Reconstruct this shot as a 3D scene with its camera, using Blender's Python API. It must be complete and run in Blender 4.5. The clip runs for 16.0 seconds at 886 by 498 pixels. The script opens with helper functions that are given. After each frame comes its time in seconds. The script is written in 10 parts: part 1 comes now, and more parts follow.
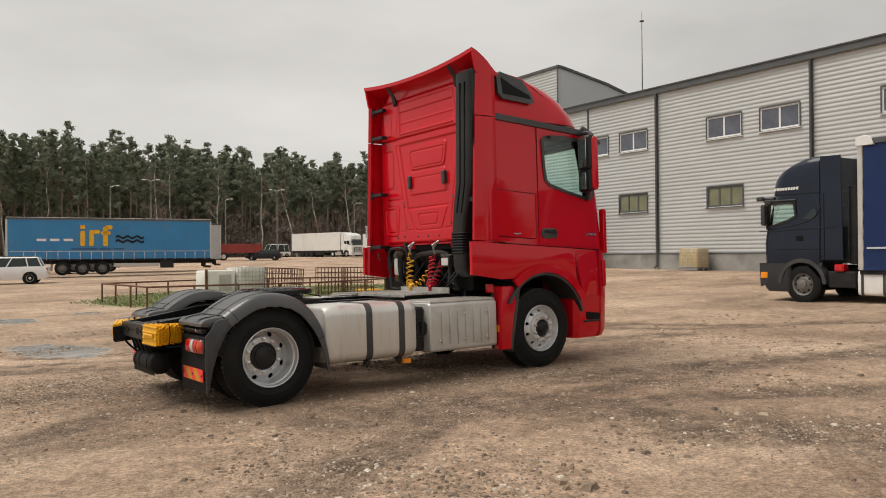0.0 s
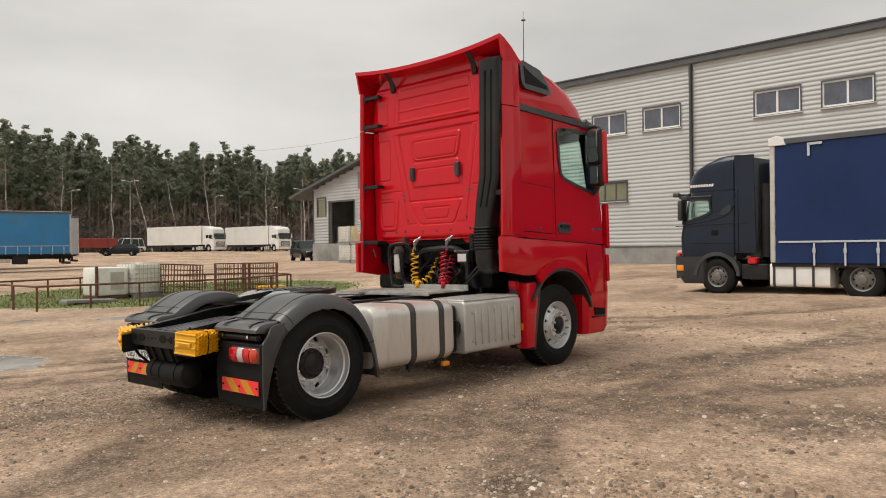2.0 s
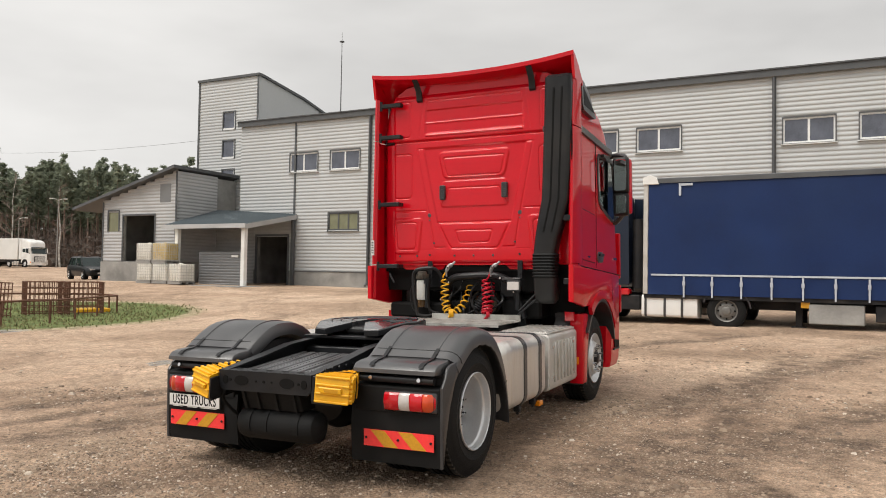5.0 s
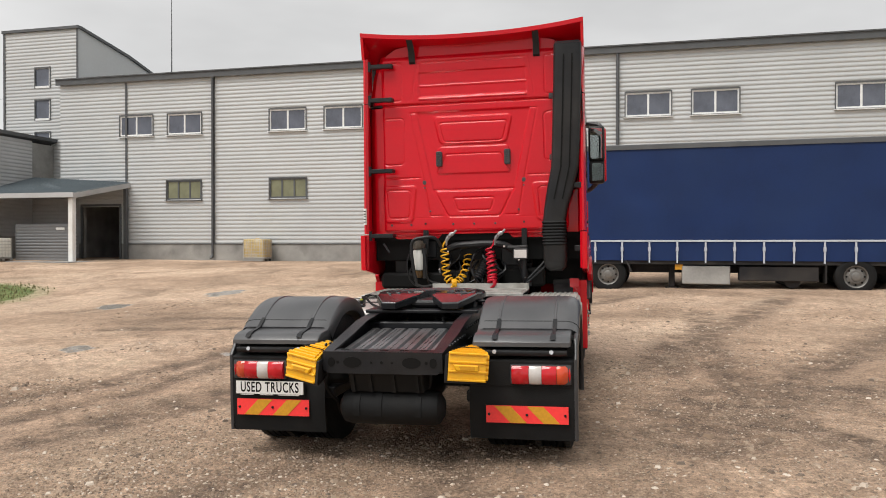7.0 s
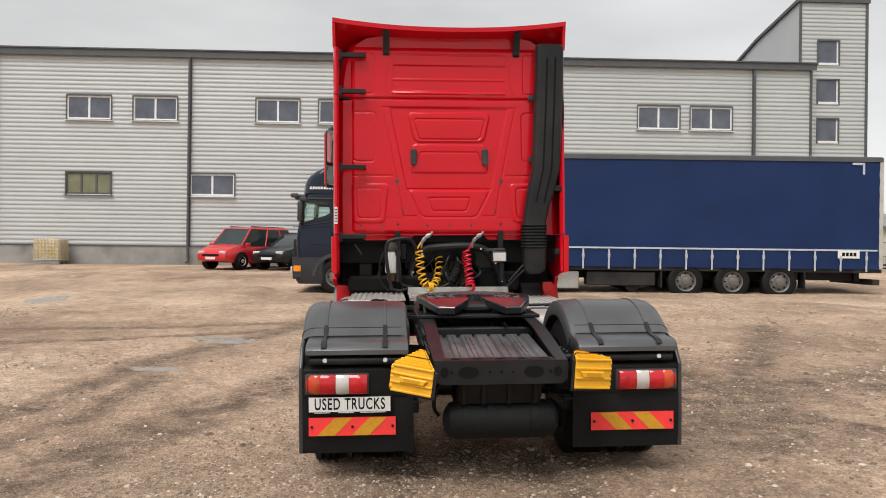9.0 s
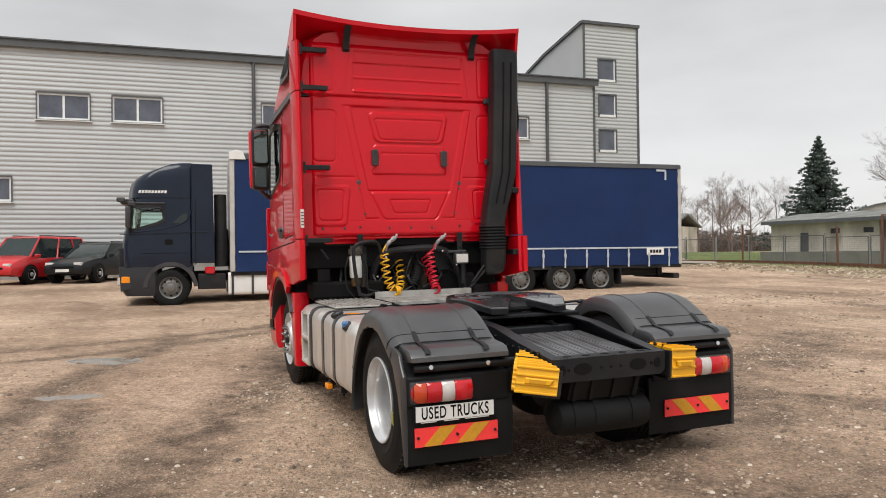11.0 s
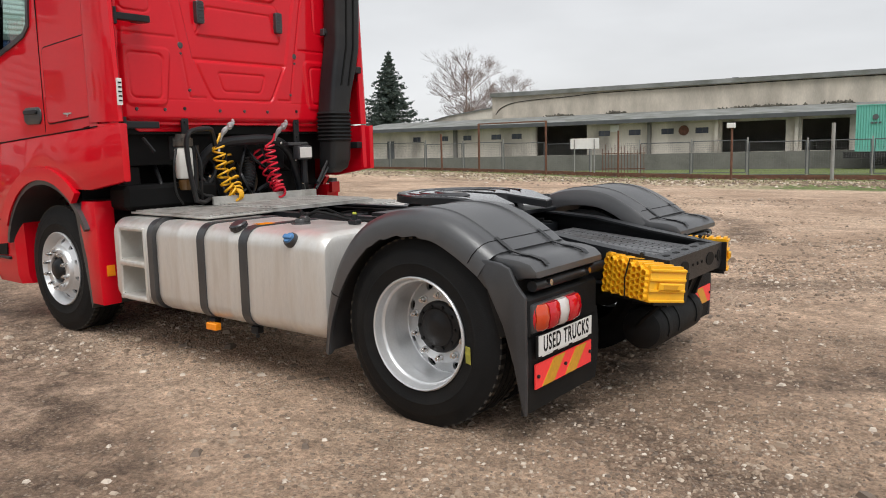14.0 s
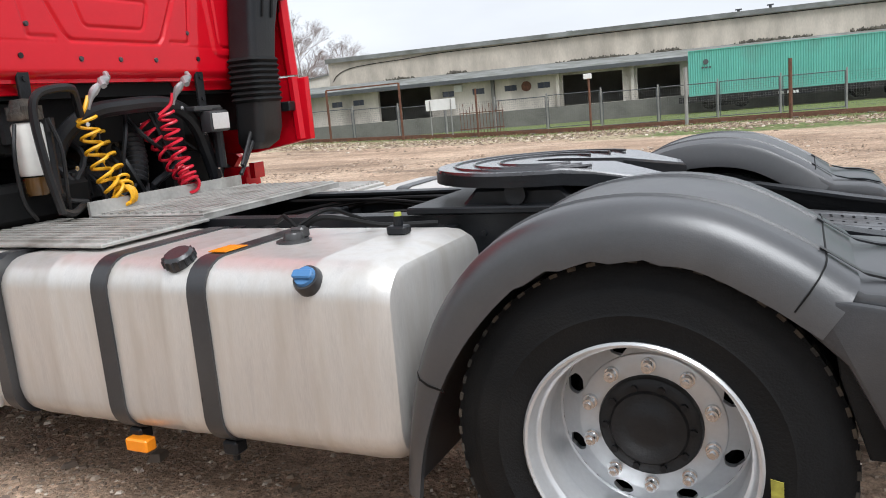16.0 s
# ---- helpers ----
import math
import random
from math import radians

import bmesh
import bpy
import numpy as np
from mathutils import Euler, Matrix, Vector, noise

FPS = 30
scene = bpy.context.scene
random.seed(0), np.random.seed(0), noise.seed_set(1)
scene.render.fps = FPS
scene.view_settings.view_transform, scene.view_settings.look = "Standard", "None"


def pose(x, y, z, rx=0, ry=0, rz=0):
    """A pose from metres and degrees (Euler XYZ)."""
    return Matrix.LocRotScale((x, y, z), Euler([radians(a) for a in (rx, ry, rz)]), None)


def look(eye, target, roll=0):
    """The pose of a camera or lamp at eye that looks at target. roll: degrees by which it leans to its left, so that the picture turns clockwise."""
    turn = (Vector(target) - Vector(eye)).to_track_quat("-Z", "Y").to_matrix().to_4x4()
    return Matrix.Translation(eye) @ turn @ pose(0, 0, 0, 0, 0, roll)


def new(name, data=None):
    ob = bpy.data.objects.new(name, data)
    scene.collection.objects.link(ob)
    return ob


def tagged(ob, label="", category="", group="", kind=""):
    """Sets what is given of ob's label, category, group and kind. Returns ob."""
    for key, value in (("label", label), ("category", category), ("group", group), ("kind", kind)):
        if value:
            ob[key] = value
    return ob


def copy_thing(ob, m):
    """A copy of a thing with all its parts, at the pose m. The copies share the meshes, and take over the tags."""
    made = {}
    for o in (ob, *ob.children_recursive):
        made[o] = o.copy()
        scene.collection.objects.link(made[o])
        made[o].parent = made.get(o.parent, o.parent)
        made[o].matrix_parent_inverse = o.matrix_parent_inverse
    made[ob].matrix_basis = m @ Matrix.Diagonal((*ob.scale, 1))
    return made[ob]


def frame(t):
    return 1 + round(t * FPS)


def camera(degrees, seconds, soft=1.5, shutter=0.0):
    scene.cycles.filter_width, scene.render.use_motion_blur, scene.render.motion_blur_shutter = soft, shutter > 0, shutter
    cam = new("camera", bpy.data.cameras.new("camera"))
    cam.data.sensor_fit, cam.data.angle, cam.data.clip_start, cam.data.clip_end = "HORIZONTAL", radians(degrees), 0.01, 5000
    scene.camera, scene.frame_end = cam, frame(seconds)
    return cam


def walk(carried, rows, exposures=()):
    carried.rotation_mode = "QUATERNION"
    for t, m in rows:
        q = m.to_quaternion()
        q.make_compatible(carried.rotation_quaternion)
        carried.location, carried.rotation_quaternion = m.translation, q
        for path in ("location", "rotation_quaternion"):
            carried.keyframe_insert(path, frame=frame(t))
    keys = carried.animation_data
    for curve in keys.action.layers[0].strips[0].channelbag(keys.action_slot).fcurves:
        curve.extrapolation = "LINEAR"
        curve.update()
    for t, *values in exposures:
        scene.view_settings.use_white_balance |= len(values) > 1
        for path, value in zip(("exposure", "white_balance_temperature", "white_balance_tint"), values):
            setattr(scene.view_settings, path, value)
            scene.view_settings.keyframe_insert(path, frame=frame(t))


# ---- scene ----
cam = camera(59.9, 16.0, soft=1.0)
METRES, EYE, TILT, LEAN, TURN = 17.5, 1.54, 0.0, 0.0, -34.2
PATH = [
    (0, (0.093, 0.126, 1.466), (1.216, 1.781, 1.483), -0.4),
    (0.5, (-0.22, 0.484, 1.471), (1.065, 2.016, 1.522), -0.8),
    (1, (-0.489, 0.868, 1.467), (0.859, 2.344, 1.522), -1.1),
    (1.5, (-0.793, 1.317, 1.473), (0.56, 2.79, 1.485), -0.1),
    (2, (-1.117, 1.721, 1.504), (0.292, 3.14, 1.502), -0.6),
    (2.5, (-1.328, 2.223, 1.486), (0.169, 3.548, 1.53), -1.2),
    (3, (-1.619, 2.715, 1.452), (-0.067, 3.976, 1.467), -0.1),
    (3.5, (-1.843, 3.214, 1.476), (-0.241, 4.412, 1.501), 0.1),
    (3.7, (-1.902, 3.436, 1.472), (-0.283, 4.609, 1.517), 0.3),
    (5.8, (-2.672, 5.57, 1.537), (-0.83, 6.348, 1.585), -0.1),
    (6, (-2.734, 5.758, 1.527), (-0.879, 6.504, 1.576), -0.6),
    (6.5, (-2.77, 6.326, 1.528), (-0.871, 6.955, 1.544), -0.6),
    (7, (-2.875, 6.861, 1.5), (-0.934, 7.346, 1.486), 0.0),
    (7.5, (-2.837, 7.388, 1.489), (-0.871, 7.757, 1.499), -0.3),
    (8, (-2.826, 7.935, 1.466), (-0.839, 8.161, 1.477), 0.7),
    (8.2, (-2.818, 8.16, 1.462), (-0.824, 8.317, 1.468), 1.0),
    (10.3, (-2.514, 10.313, 1.438), (-0.56, 9.891, 1.461), -0.7),
    (10.5, (-2.472, 10.53, 1.41), (-0.533, 10.039, 1.436), -0.6),
    (11, (-2.286, 10.994, 1.428), (-0.396, 10.342, 1.443), -0.7),
    (11.5, (-1.972, 11.415, 1.435), (-0.127, 10.644, 1.468), -0.3),
    (12, (-1.67, 11.816, 1.41), (0.083, 10.853, 1.44), -1.6),
    (12.5, (-1.251, 12.143, 1.404), (0.434, 11.066, 1.43), -1.3),
    (13, (-0.792, 12.398, 1.37), (0.794, 11.181, 1.392), -0.3),
    (13.5, (-0.285, 12.551, 1.307), (1.16, 11.172, 1.204), -1.0),
    (14, (0.315, 12.52, 1.316), (1.582, 10.99, 1.081), -1.1),
    (14.5, (0.842, 12.462, 1.309), (1.922, 10.8, 1.04), -2.4),
    (15, (1.355, 12.15, 1.327), (2.324, 10.432, 0.998), -4.0),
    (15.5, (1.895, 11.857, 1.309), (2.826, 10.12, 0.968), -4.0),
    (16, (2.384, 11.464, 1.299), (3.303, 9.72, 0.962), -5.0),
]
walk(cam, [(t, look(eye, target, roll)) for t, eye, target, roll in PATH], [(0, 0.1, 6850, 10), (3, 0.25, 6850, 10), (6, 0.42, 6560, 10), (8, 0.42, 6480, 10), (11, 0.28, 6420, 10), (12.5, 0.28, 6400, 10), (14, 0.30, 6270, 10), (15, 0.40, 6080, 10), (16, 0.58, 5950, 10)])

# ---- world, sun ----
world = bpy.data.worlds.new("overcast_sky")
scene.world = world
world.use_nodes = True
wn = world.node_tree
wn.nodes.clear()


def wnode(kind, **values):
    n = wn.nodes.new(kind)
    for key, value in values.items():
        n.inputs[key].default_value = value
    return n


sky = wn.nodes.new("ShaderNodeTexSky")
sky.sky_type = "NISHITA"
sky.sun_disc = False
sky.sun_elevation = radians(38)
sky.sun_rotation = radians(150)
sky_scale = wnode("ShaderNodeVectorMath")
sky_scale.operation = "SCALE"
sky_scale.inputs["Scale"].default_value = 0.06
wn.links.new(sky.outputs[0], sky_scale.inputs[0])
wco = wn.nodes.new("ShaderNodeTexCoord")
wmap = wn.nodes.new("ShaderNodeMapping")
wmap.inputs["Scale"].default_value = (1.0, 1.0, 3.2)
wn.links.new(wco.outputs["Generated"], wmap.inputs[0])
cloud = wnode("ShaderNodeTexNoise", Scale=1.7, Detail=5.0, Roughness=0.5)
wn.links.new(wmap.outputs[0], cloud.inputs["Vector"])
cramp = wn.nodes.new("ShaderNodeValToRGB")
cramp.color_ramp.elements[0].position = 0.30
cramp.color_ramp.elements[0].color = (0.49, 0.488, 0.484, 1)
cramp.color_ramp.elements[1].position = 0.72
cramp.color_ramp.elements[1].color = (0.725, 0.722, 0.715, 1)
wn.links.new(cloud.outputs[0], cramp.inputs[0])
wmix = wn.nodes.new("ShaderNodeMix")
wmix.data_type = "RGBA"
wmix.inputs[0].default_value = 0.94
wn.links.new(sky_scale.outputs[0], wmix.inputs[6])
wn.links.new(cramp.outputs[0], wmix.inputs[7])
wbg = wnode("ShaderNodeBackground", Strength=1.0)
wout = wn.nodes.new("ShaderNodeOutputWorld")
wn.links.new(wmix.outputs[2], wbg.inputs[0])
wn.links.new(wbg.outputs[0], wout.inputs[0])

sun = new("sun", bpy.data.lights.new("sun", "SUN"))
sun.data.energy = 2.4
sun.data.angle = radians(40)
sun.data.color = (1.0, 0.97, 0.92)
sun.matrix_world = look((-30, 20, 60), (0, 0, 0))


# ---- materials ----
def mat(name, color, rough=0.6, metal=0.0, vary=0.12, scale=3.0, fine=60.0, bump=0.0, bump_scale=80.0, dirt=None, dirt_amount=0.0, dirt_scale=1.3, coat=0.0, rand=0.0, spec=0.5, stretch=(1, 1, 1)):
    """A surface with colour drift at two scales, dirt patches, uneven gloss and fine relief."""
    m = bpy.data.materials.new(name)
    m.use_nodes = True
    nt = m.node_tree
    b = nt.nodes["Principled BSDF"]
    b.inputs["Metallic"].default_value = metal
    b.inputs["Coat Weight"].default_value = coat
    b.inputs["Coat Roughness"].default_value = 0.04
    b.inputs["Specular IOR Level"].default_value = spec
    co = nt.nodes.new("ShaderNodeTexCoord")
    mp = nt.nodes.new("ShaderNodeMapping")
    mp.inputs["Scale"].default_value = stretch
    nt.links.new(co.outputs["Object"], mp.inputs[0])

    def tex(s, detail=4.0):
        n = nt.nodes.new("ShaderNodeTexNoise")
        n.inputs["Scale"].default_value = s
        n.inputs["Detail"].default_value = detail
        nt.links.new(mp.outputs[0], n.inputs["Vector"])
        return n

    big, small = tex(scale), tex(fine, 2.0)
    mean = nt.nodes.new("ShaderNodeMath")
    mean.operation = "MULTIPLY_ADD"
    mean.inputs[1].default_value = 0.35
    nt.links.new(small.outputs[0], mean.inputs[0])
    nt.links.new(big.outputs[0], mean.inputs[2])
    ramp = nt.nodes.new("ShaderNodeValToRGB")
    lo, hi = [max(0, c * (1 - vary)) for c in color], [min(1, c * (1 + vary)) for c in color]
    ramp.color_ramp.elements[0].position, ramp.color_ramp.elements[0].color = 0.45, (*lo, 1)
    ramp.color_ramp.elements[1].position, ramp.color_ramp.elements[1].color = 0.90, (*hi, 1)
    nt.links.new(mean.outputs[0], ramp.inputs[0])
    last = ramp.outputs[0]
    if rand:
        oi = nt.nodes.new("ShaderNodeObjectInfo")
        mr = nt.nodes.new("ShaderNodeMapRange")
        mr.inputs["To Min"].default_value, mr.inputs["To Max"].default_value = 1 - rand, 1 + rand
        nt.links.new(oi.outputs["Random"], mr.inputs[0])
        hs = nt.nodes.new("ShaderNodeHueSaturation")
        nt.links.new(mr.outputs[0], hs.inputs["Value"])
        nt.links.new(last, hs.inputs["Color"])
        last = hs.outputs[0]
    if dirt:
        patch = tex(dirt_scale, 6.0)
        dr = nt.nodes.new("ShaderNodeMapRange")
        dr.inputs["From Min"].default_value, dr.inputs["From Max"].default_value = 0.46, 0.68
        dr.inputs["To Max"].default_value = dirt_amount
        nt.links.new(patch.outputs[0], dr.inputs[0])
        mx = nt.nodes.new("ShaderNodeMix")
        mx.data_type = "RGBA"
        mx.inputs[7].default_value = (*dirt, 1)
        nt.links.new(dr.outputs[0], mx.inputs[0])
        nt.links.new(last, mx.inputs[6])
        last = mx.outputs[2]
    nt.links.new(last, b.inputs["Base Color"])
    rr = nt.nodes.new("ShaderNodeMapRange")
    rr.inputs["To Min"].default_value, rr.inputs["To Max"].default_value = max(0.02, rough * 0.8), min(1, rough * 1.2)
    nt.links.new(big.outputs[0], rr.inputs[0])
    nt.links.new(rr.outputs[0], b.inputs["Roughness"])
    if bump:
        bt = tex(bump_scale, 3.0)
        bn = nt.nodes.new("ShaderNodeBump")
        bn.inputs["Strength"].default_value = bump
        bn.inputs["Distance"].default_value = 0.01
        nt.links.new(bt.outputs[0], bn.inputs["Height"])
        nt.links.new(bn.outputs[0], b.inputs["Normal"])
    return m


def glass_mat(name, tint, rough=0.03):
    m = bpy.data.materials.new(name)
    m.use_nodes = True
    b = m.node_tree.nodes["Principled BSDF"]
    b.inputs["Base Color"].default_value = (*tint, 1)
    b.inputs["Roughness"].default_value = rough
    b.inputs["Transmission Weight"].default_value = 1.0
    b.inputs["IOR"].default_value = 1.45
    return m


RED = mat("red_paint", (0.59, 0.0025, 0.0125), 0.45, 0, 0.05, 1.2, 30, bump=0.010, bump_scale=9, coat=0.75, spec=0.06, dirt=(0.27, 0.02, 0.025), dirt_amount=0.10, dirt_scale=2.2)
BLACK_PLASTIC = mat("black_plastic", (0.036, 0.037, 0.040), 0.30, 0, 0.25, 4, 120, bump=0.06, bump_scale=300, spec=0.55, dirt=(0.085, 0.08, 0.075), dirt_amount=0.35, dirt_scale=3)
FENDER_PLASTIC = mat("grey_black_fender_plastic", (0.042, 0.043, 0.046), 0.36, 0, 0.2, 4, 120, bump=0.05, bump_scale=300, spec=1.0, dirt=(0.095, 0.092, 0.090), dirt_amount=0.35, dirt_scale=3)
DARK_STEEL = mat("black_chassis_paint", (0.012, 0.013, 0.015), 0.36, 0, 0.3, 6, 90, bump=0.15, bump_scale=120, dirt=(0.05, 0.044, 0.038), dirt_amount=0.3, spec=0.28)
PLATE_STEEL = mat("grey_chassis_steel", (0.40, 0.40, 0.405), 0.34, 0.45, 0.2, 5, 90, bump=0.15, bump_scale=120, dirt=(0.10, 0.07, 0.066), dirt_amount=0.6, dirt_scale=4)
DECK_STEEL = mat("dirty_deck_steel", (0.16, 0.163, 0.17), 0.36, 0.35, 0.25, 5, 90, bump=0.15, bump_scale=120, dirt=(0.06, 0.052, 0.048), dirt_amount=0.7, dirt_scale=4)
RUBBER = mat("tyre_rubber", (0.0085, 0.009, 0.0095), 0.62, 0, 0.2, 6, 80, bump=0.25, bump_scale=160, dirt=(0.045, 0.040, 0.034), dirt_amount=0.12, dirt_scale=4, spec=0.2)
TREAD = mat("dusty_tread_rubber", (0.035, 0.032, 0.028), 0.85, 0, 0.3, 10, 80, bump=0.5, bump_scale=90, dirt=(0.17, 0.13, 0.09), dirt_amount=0.6, dirt_scale=6)
RIM = mat("silver_rim_paint", (0.68, 0.69, 0.70), 0.34, 0.55, 0.1, 5, 70, dirt=(0.25, 0.23, 0.2), dirt_amount=0.3, dirt_scale=5)
CHROME = mat("bright_steel", (0.7, 0.7, 0.7), 0.22, 1.0, 0.1, 8, 60)
ALU = mat("brushed_aluminium", (0.72, 0.70, 0.665), 0.34, 0.55, 0.12, 2.5, 40, bump=0.06, bump_scale=90, dirt=(0.46, 0.42, 0.36), dirt_amount=0.5, dirt_scale=2.5, stretch=(6, 6, 0.8))
TREAD_ALU = mat("worn_tread_aluminium", (0.42, 0.41, 0.385), 0.5, 0.3, 0.2, 5, 60, bump=0.2, bump_scale=60, dirt=(0.17, 0.15, 0.125), dirt_amount=0.7, dirt_scale=6)
ALU_SHEET = mat("dull_aluminium_sheet", (0.58, 0.57, 0.54), 0.45, 0.35, 0.12, 3, 60, dirt=(0.32, 0.29, 0.24), dirt_amount=0.5, dirt_scale=3)
YELLOW = mat("yellow_plastic", (0.85, 0.44, 0.01), 0.45, 0, 0.08, 4, 60, dirt=(0.3, 0.17, 0.03), dirt_amount=0.3, dirt_scale=6)
# the same yellow plastic, darkened to give the shade in the chock grip
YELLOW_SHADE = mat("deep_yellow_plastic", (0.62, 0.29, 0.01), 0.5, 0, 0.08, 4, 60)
HOSE_RED = mat("red_hose_plastic", (0.55, 0.01, 0.03), 0.35)
ORANGE = mat("amber_lens", (0.9, 0.28, 0.01), 0.25)
LENS_RED = mat("red_lens", (0.50, 0.004, 0.012), 0.12, coat=0.5)
LENS_AMBER = mat("amber_red_lens", (0.55, 0.055, 0.012), 0.12, coat=0.6)
LENS_WHITE = mat("clear_lens", (0.55, 0.52, 0.50), 0.12, coat=0.6)
WHITE = mat("white_paint", (0.78, 0.78, 0.76), 0.4, 0, 0.05, 2, 40, dirt=(0.4, 0.38, 0.34), dirt_amount=0.25)
WHITE_PLASTIC = mat("white_plastic", (0.72, 0.72, 0.68), 0.5, 0, 0.08, 3, 40, dirt=(0.4, 0.38, 0.32), dirt_amount=0.35, dirt_scale=3)
PLATE_WHITE = mat("plate_white", (0.74, 0.74, 0.72), 0.35, vary=0.04)
# near-black for print and hoses, and for shade painted into voids and recesses
INK = mat("black_ink", (0.006, 0.006, 0.006), 0.6, spec=0.15)
MARK_RED = mat("reflective_red", (0.95, 0.05, 0.05), 0.4, vary=0.05, scale=40)
MARK_YELLOW = mat("reflective_yellow", (0.62, 0.30, 0.02), 0.4, vary=0.08, scale=60)
MIRROR = mat("mirror_glass", (0.8, 0.82, 0.82), 0.02, 1.0, 0.02)
GREASE = mat("greasy_steel", (0.050, 0.050, 0.054), 0.20, 0.25, 0.4, 5, 30, bump=0.09, bump_scale=36, dirt=(0.020, 0.018, 0.017), dirt_amount=0.8, dirt_scale=4, coat=0.6, spec=0.8)
CAB_GLASS = glass_mat("cab_glass", (0.78, 0.95, 0.90), 0.0)
PANE = mat("window_pane", (0.095, 0.105, 0.135), 0.06, 0, 0.25, 1.5, 20, spec=0.7)
PANE_GREEN = mat("wired_glass_pane", (0.19, 0.195, 0.12), 0.25, 0, 0.15, 2.0, 20)
WHITE_FRAME = mat("white_pvc_frame", (0.75, 0.76, 0.76), 0.4, vary=0.05)
DARK_TRIM = mat("dark_grey_trim", (0.095, 0.10, 0.105), 0.5, 0.2, 0.12, 2, 30)
CLAD = mat("grey_cladding", (0.475, 0.49, 0.495), 0.45, 0.1, 0.05, 0.5, 8, dirt=(0.47, 0.48, 0.475), dirt_amount=0.35, dirt_scale=0.6)
CLAD_SHED = mat("dull_grey_cladding", (0.44, 0.445, 0.45), 0.5, 0.1, 0.06, 0.5, 8, dirt=(0.32, 0.32, 0.315), dirt_amount=0.4, dirt_scale=0.6)
CLAD_DARK = mat("dark_grey_cladding", (0.20, 0.205, 0.21), 0.5, 0.2, 0.08, 0.6, 8)
ROOF_SHEET = mat("slate_grey_roof_sheet", (0.10, 0.125, 0.14), 0.5, 0.2, 0.1, 1, 10)
CONCRETE = mat("stained_concrete", (0.30, 0.295, 0.28), 0.85, 0, 0.18, 1.2, 20, bump=0.4, bump_scale=25, dirt=(0.13, 0.13, 0.125), dirt_amount=0.7, dirt_scale=0.8)
BLUE_TARP = mat("blue_tarpaulin", (0.005, 0.022, 0.090), 0.5, 0, 0.14, 1.0, 30, bump=0.15, bump_scale=14, dirt=(0.009, 0.028, 0.092), dirt_amount=0.4, dirt_scale=0.7, spec=0.3)
NAVY = mat("dark_navy_paint", (0.0075, 0.0135, 0.028), 0.30, 0, 0.15, 2, 30, coat=0.35, spec=0.2)
TRAILER_FRAME = mat("trailer_black", (0.014, 0.014, 0.016), 0.6, 0, 0.3, 3, 40, dirt=(0.06, 0.052, 0.045), dirt_amount=0.45, spec=0.3)
RUST = mat("rusty_steel", (0.15, 0.070, 0.044), 0.8, 0.2, 0.35, 5, 50, bump=0.3, bump_scale=60)


# ---- mesh helpers ----
def box(bm, x0, x1, y0, y1, z0, z1, r=0.0, seg=1):
    vs = [bm.verts.new((x, y, z)) for x in (x0, x1) for y in (y0, y1) for z in (z0, z1)]
    fs = [bm.faces.new([vs[i] for i in f]) for f in ((0, 1, 3, 2), (4, 6, 7, 5), (0, 4, 5, 1), (2, 3, 7, 6), (0, 2, 6, 4), (1, 5, 7, 3))]
    if r:
        es = list({e for f in fs for e in f.edges})
        bmesh.ops.bevel(bm, geom=es, offset=r, segments=seg, affect="EDGES", profile=0.5)
    return vs


def prism(bm, pts, axis, a, b, r=0.0, seg=1):
    """A polygon pulled along an axis from a to b. pts lie in (y, z) for x, (x, z) for y, (x, y) for z."""
    put = {"x": lambda u, v, w: (w, u, v), "y": lambda u, v, w: (u, w, v), "z": lambda u, v, w: (u, v, w)}[axis]
    lo = [bm.verts.new(put(u, v, a)) for u, v in pts]
    hi = [bm.verts.new(put(u, v, b)) for u, v in pts]
    n = len(pts)
    fs = [bm.faces.new(lo), bm.faces.new(hi[::-1])]
    fs += [bm.faces.new((lo[i], hi[i], hi[(i + 1) % n], lo[(i + 1) % n])) for i in range(n)]
    bmesh.ops.recalc_face_normals(bm, faces=fs)
    if r:
        es = list({e for f in fs[:2] for e in f.edges})
        bmesh.ops.bevel(bm, geom=es, offset=r, segments=seg, affect="EDGES", profile=0.5)


def rrect(x0, x1, y0, y1, r, n=5):
    out = []
    for cx, cy, a0 in ((x1 - r, y1 - r, 0), (x0 + r, y1 - r, 90), (x0 + r, y0 + r, 180), (x1 - r, y0 + r, 270)):
        for i in range(n + 1):
            a = radians(a0 + 90 * i / n)
            out.append((cx + r * math.cos(a), cy + r * math.sin(a)))
    return out


def loft(bm, rings, closed=True, caps=True):
    """Skins a list of rings of equal count."""
    vr = [[bm.verts.new(p) for p in ring] for ring in rings]
    n = len(vr[0])
    fs = []
    for a, b in zip(vr, vr[1:]):
        for i in range(n if closed else n - 1):
            j = (i + 1) % n
            fs.append(bm.faces.new((a[i], a[j], b[j], b[i])))
    if caps:
        fs.append(bm.faces.new(vr[0][::-1]))
        fs.append(bm.faces.new(vr[-1]))
    bmesh.ops.recalc_face_normals(bm, faces=fs)
    return fs


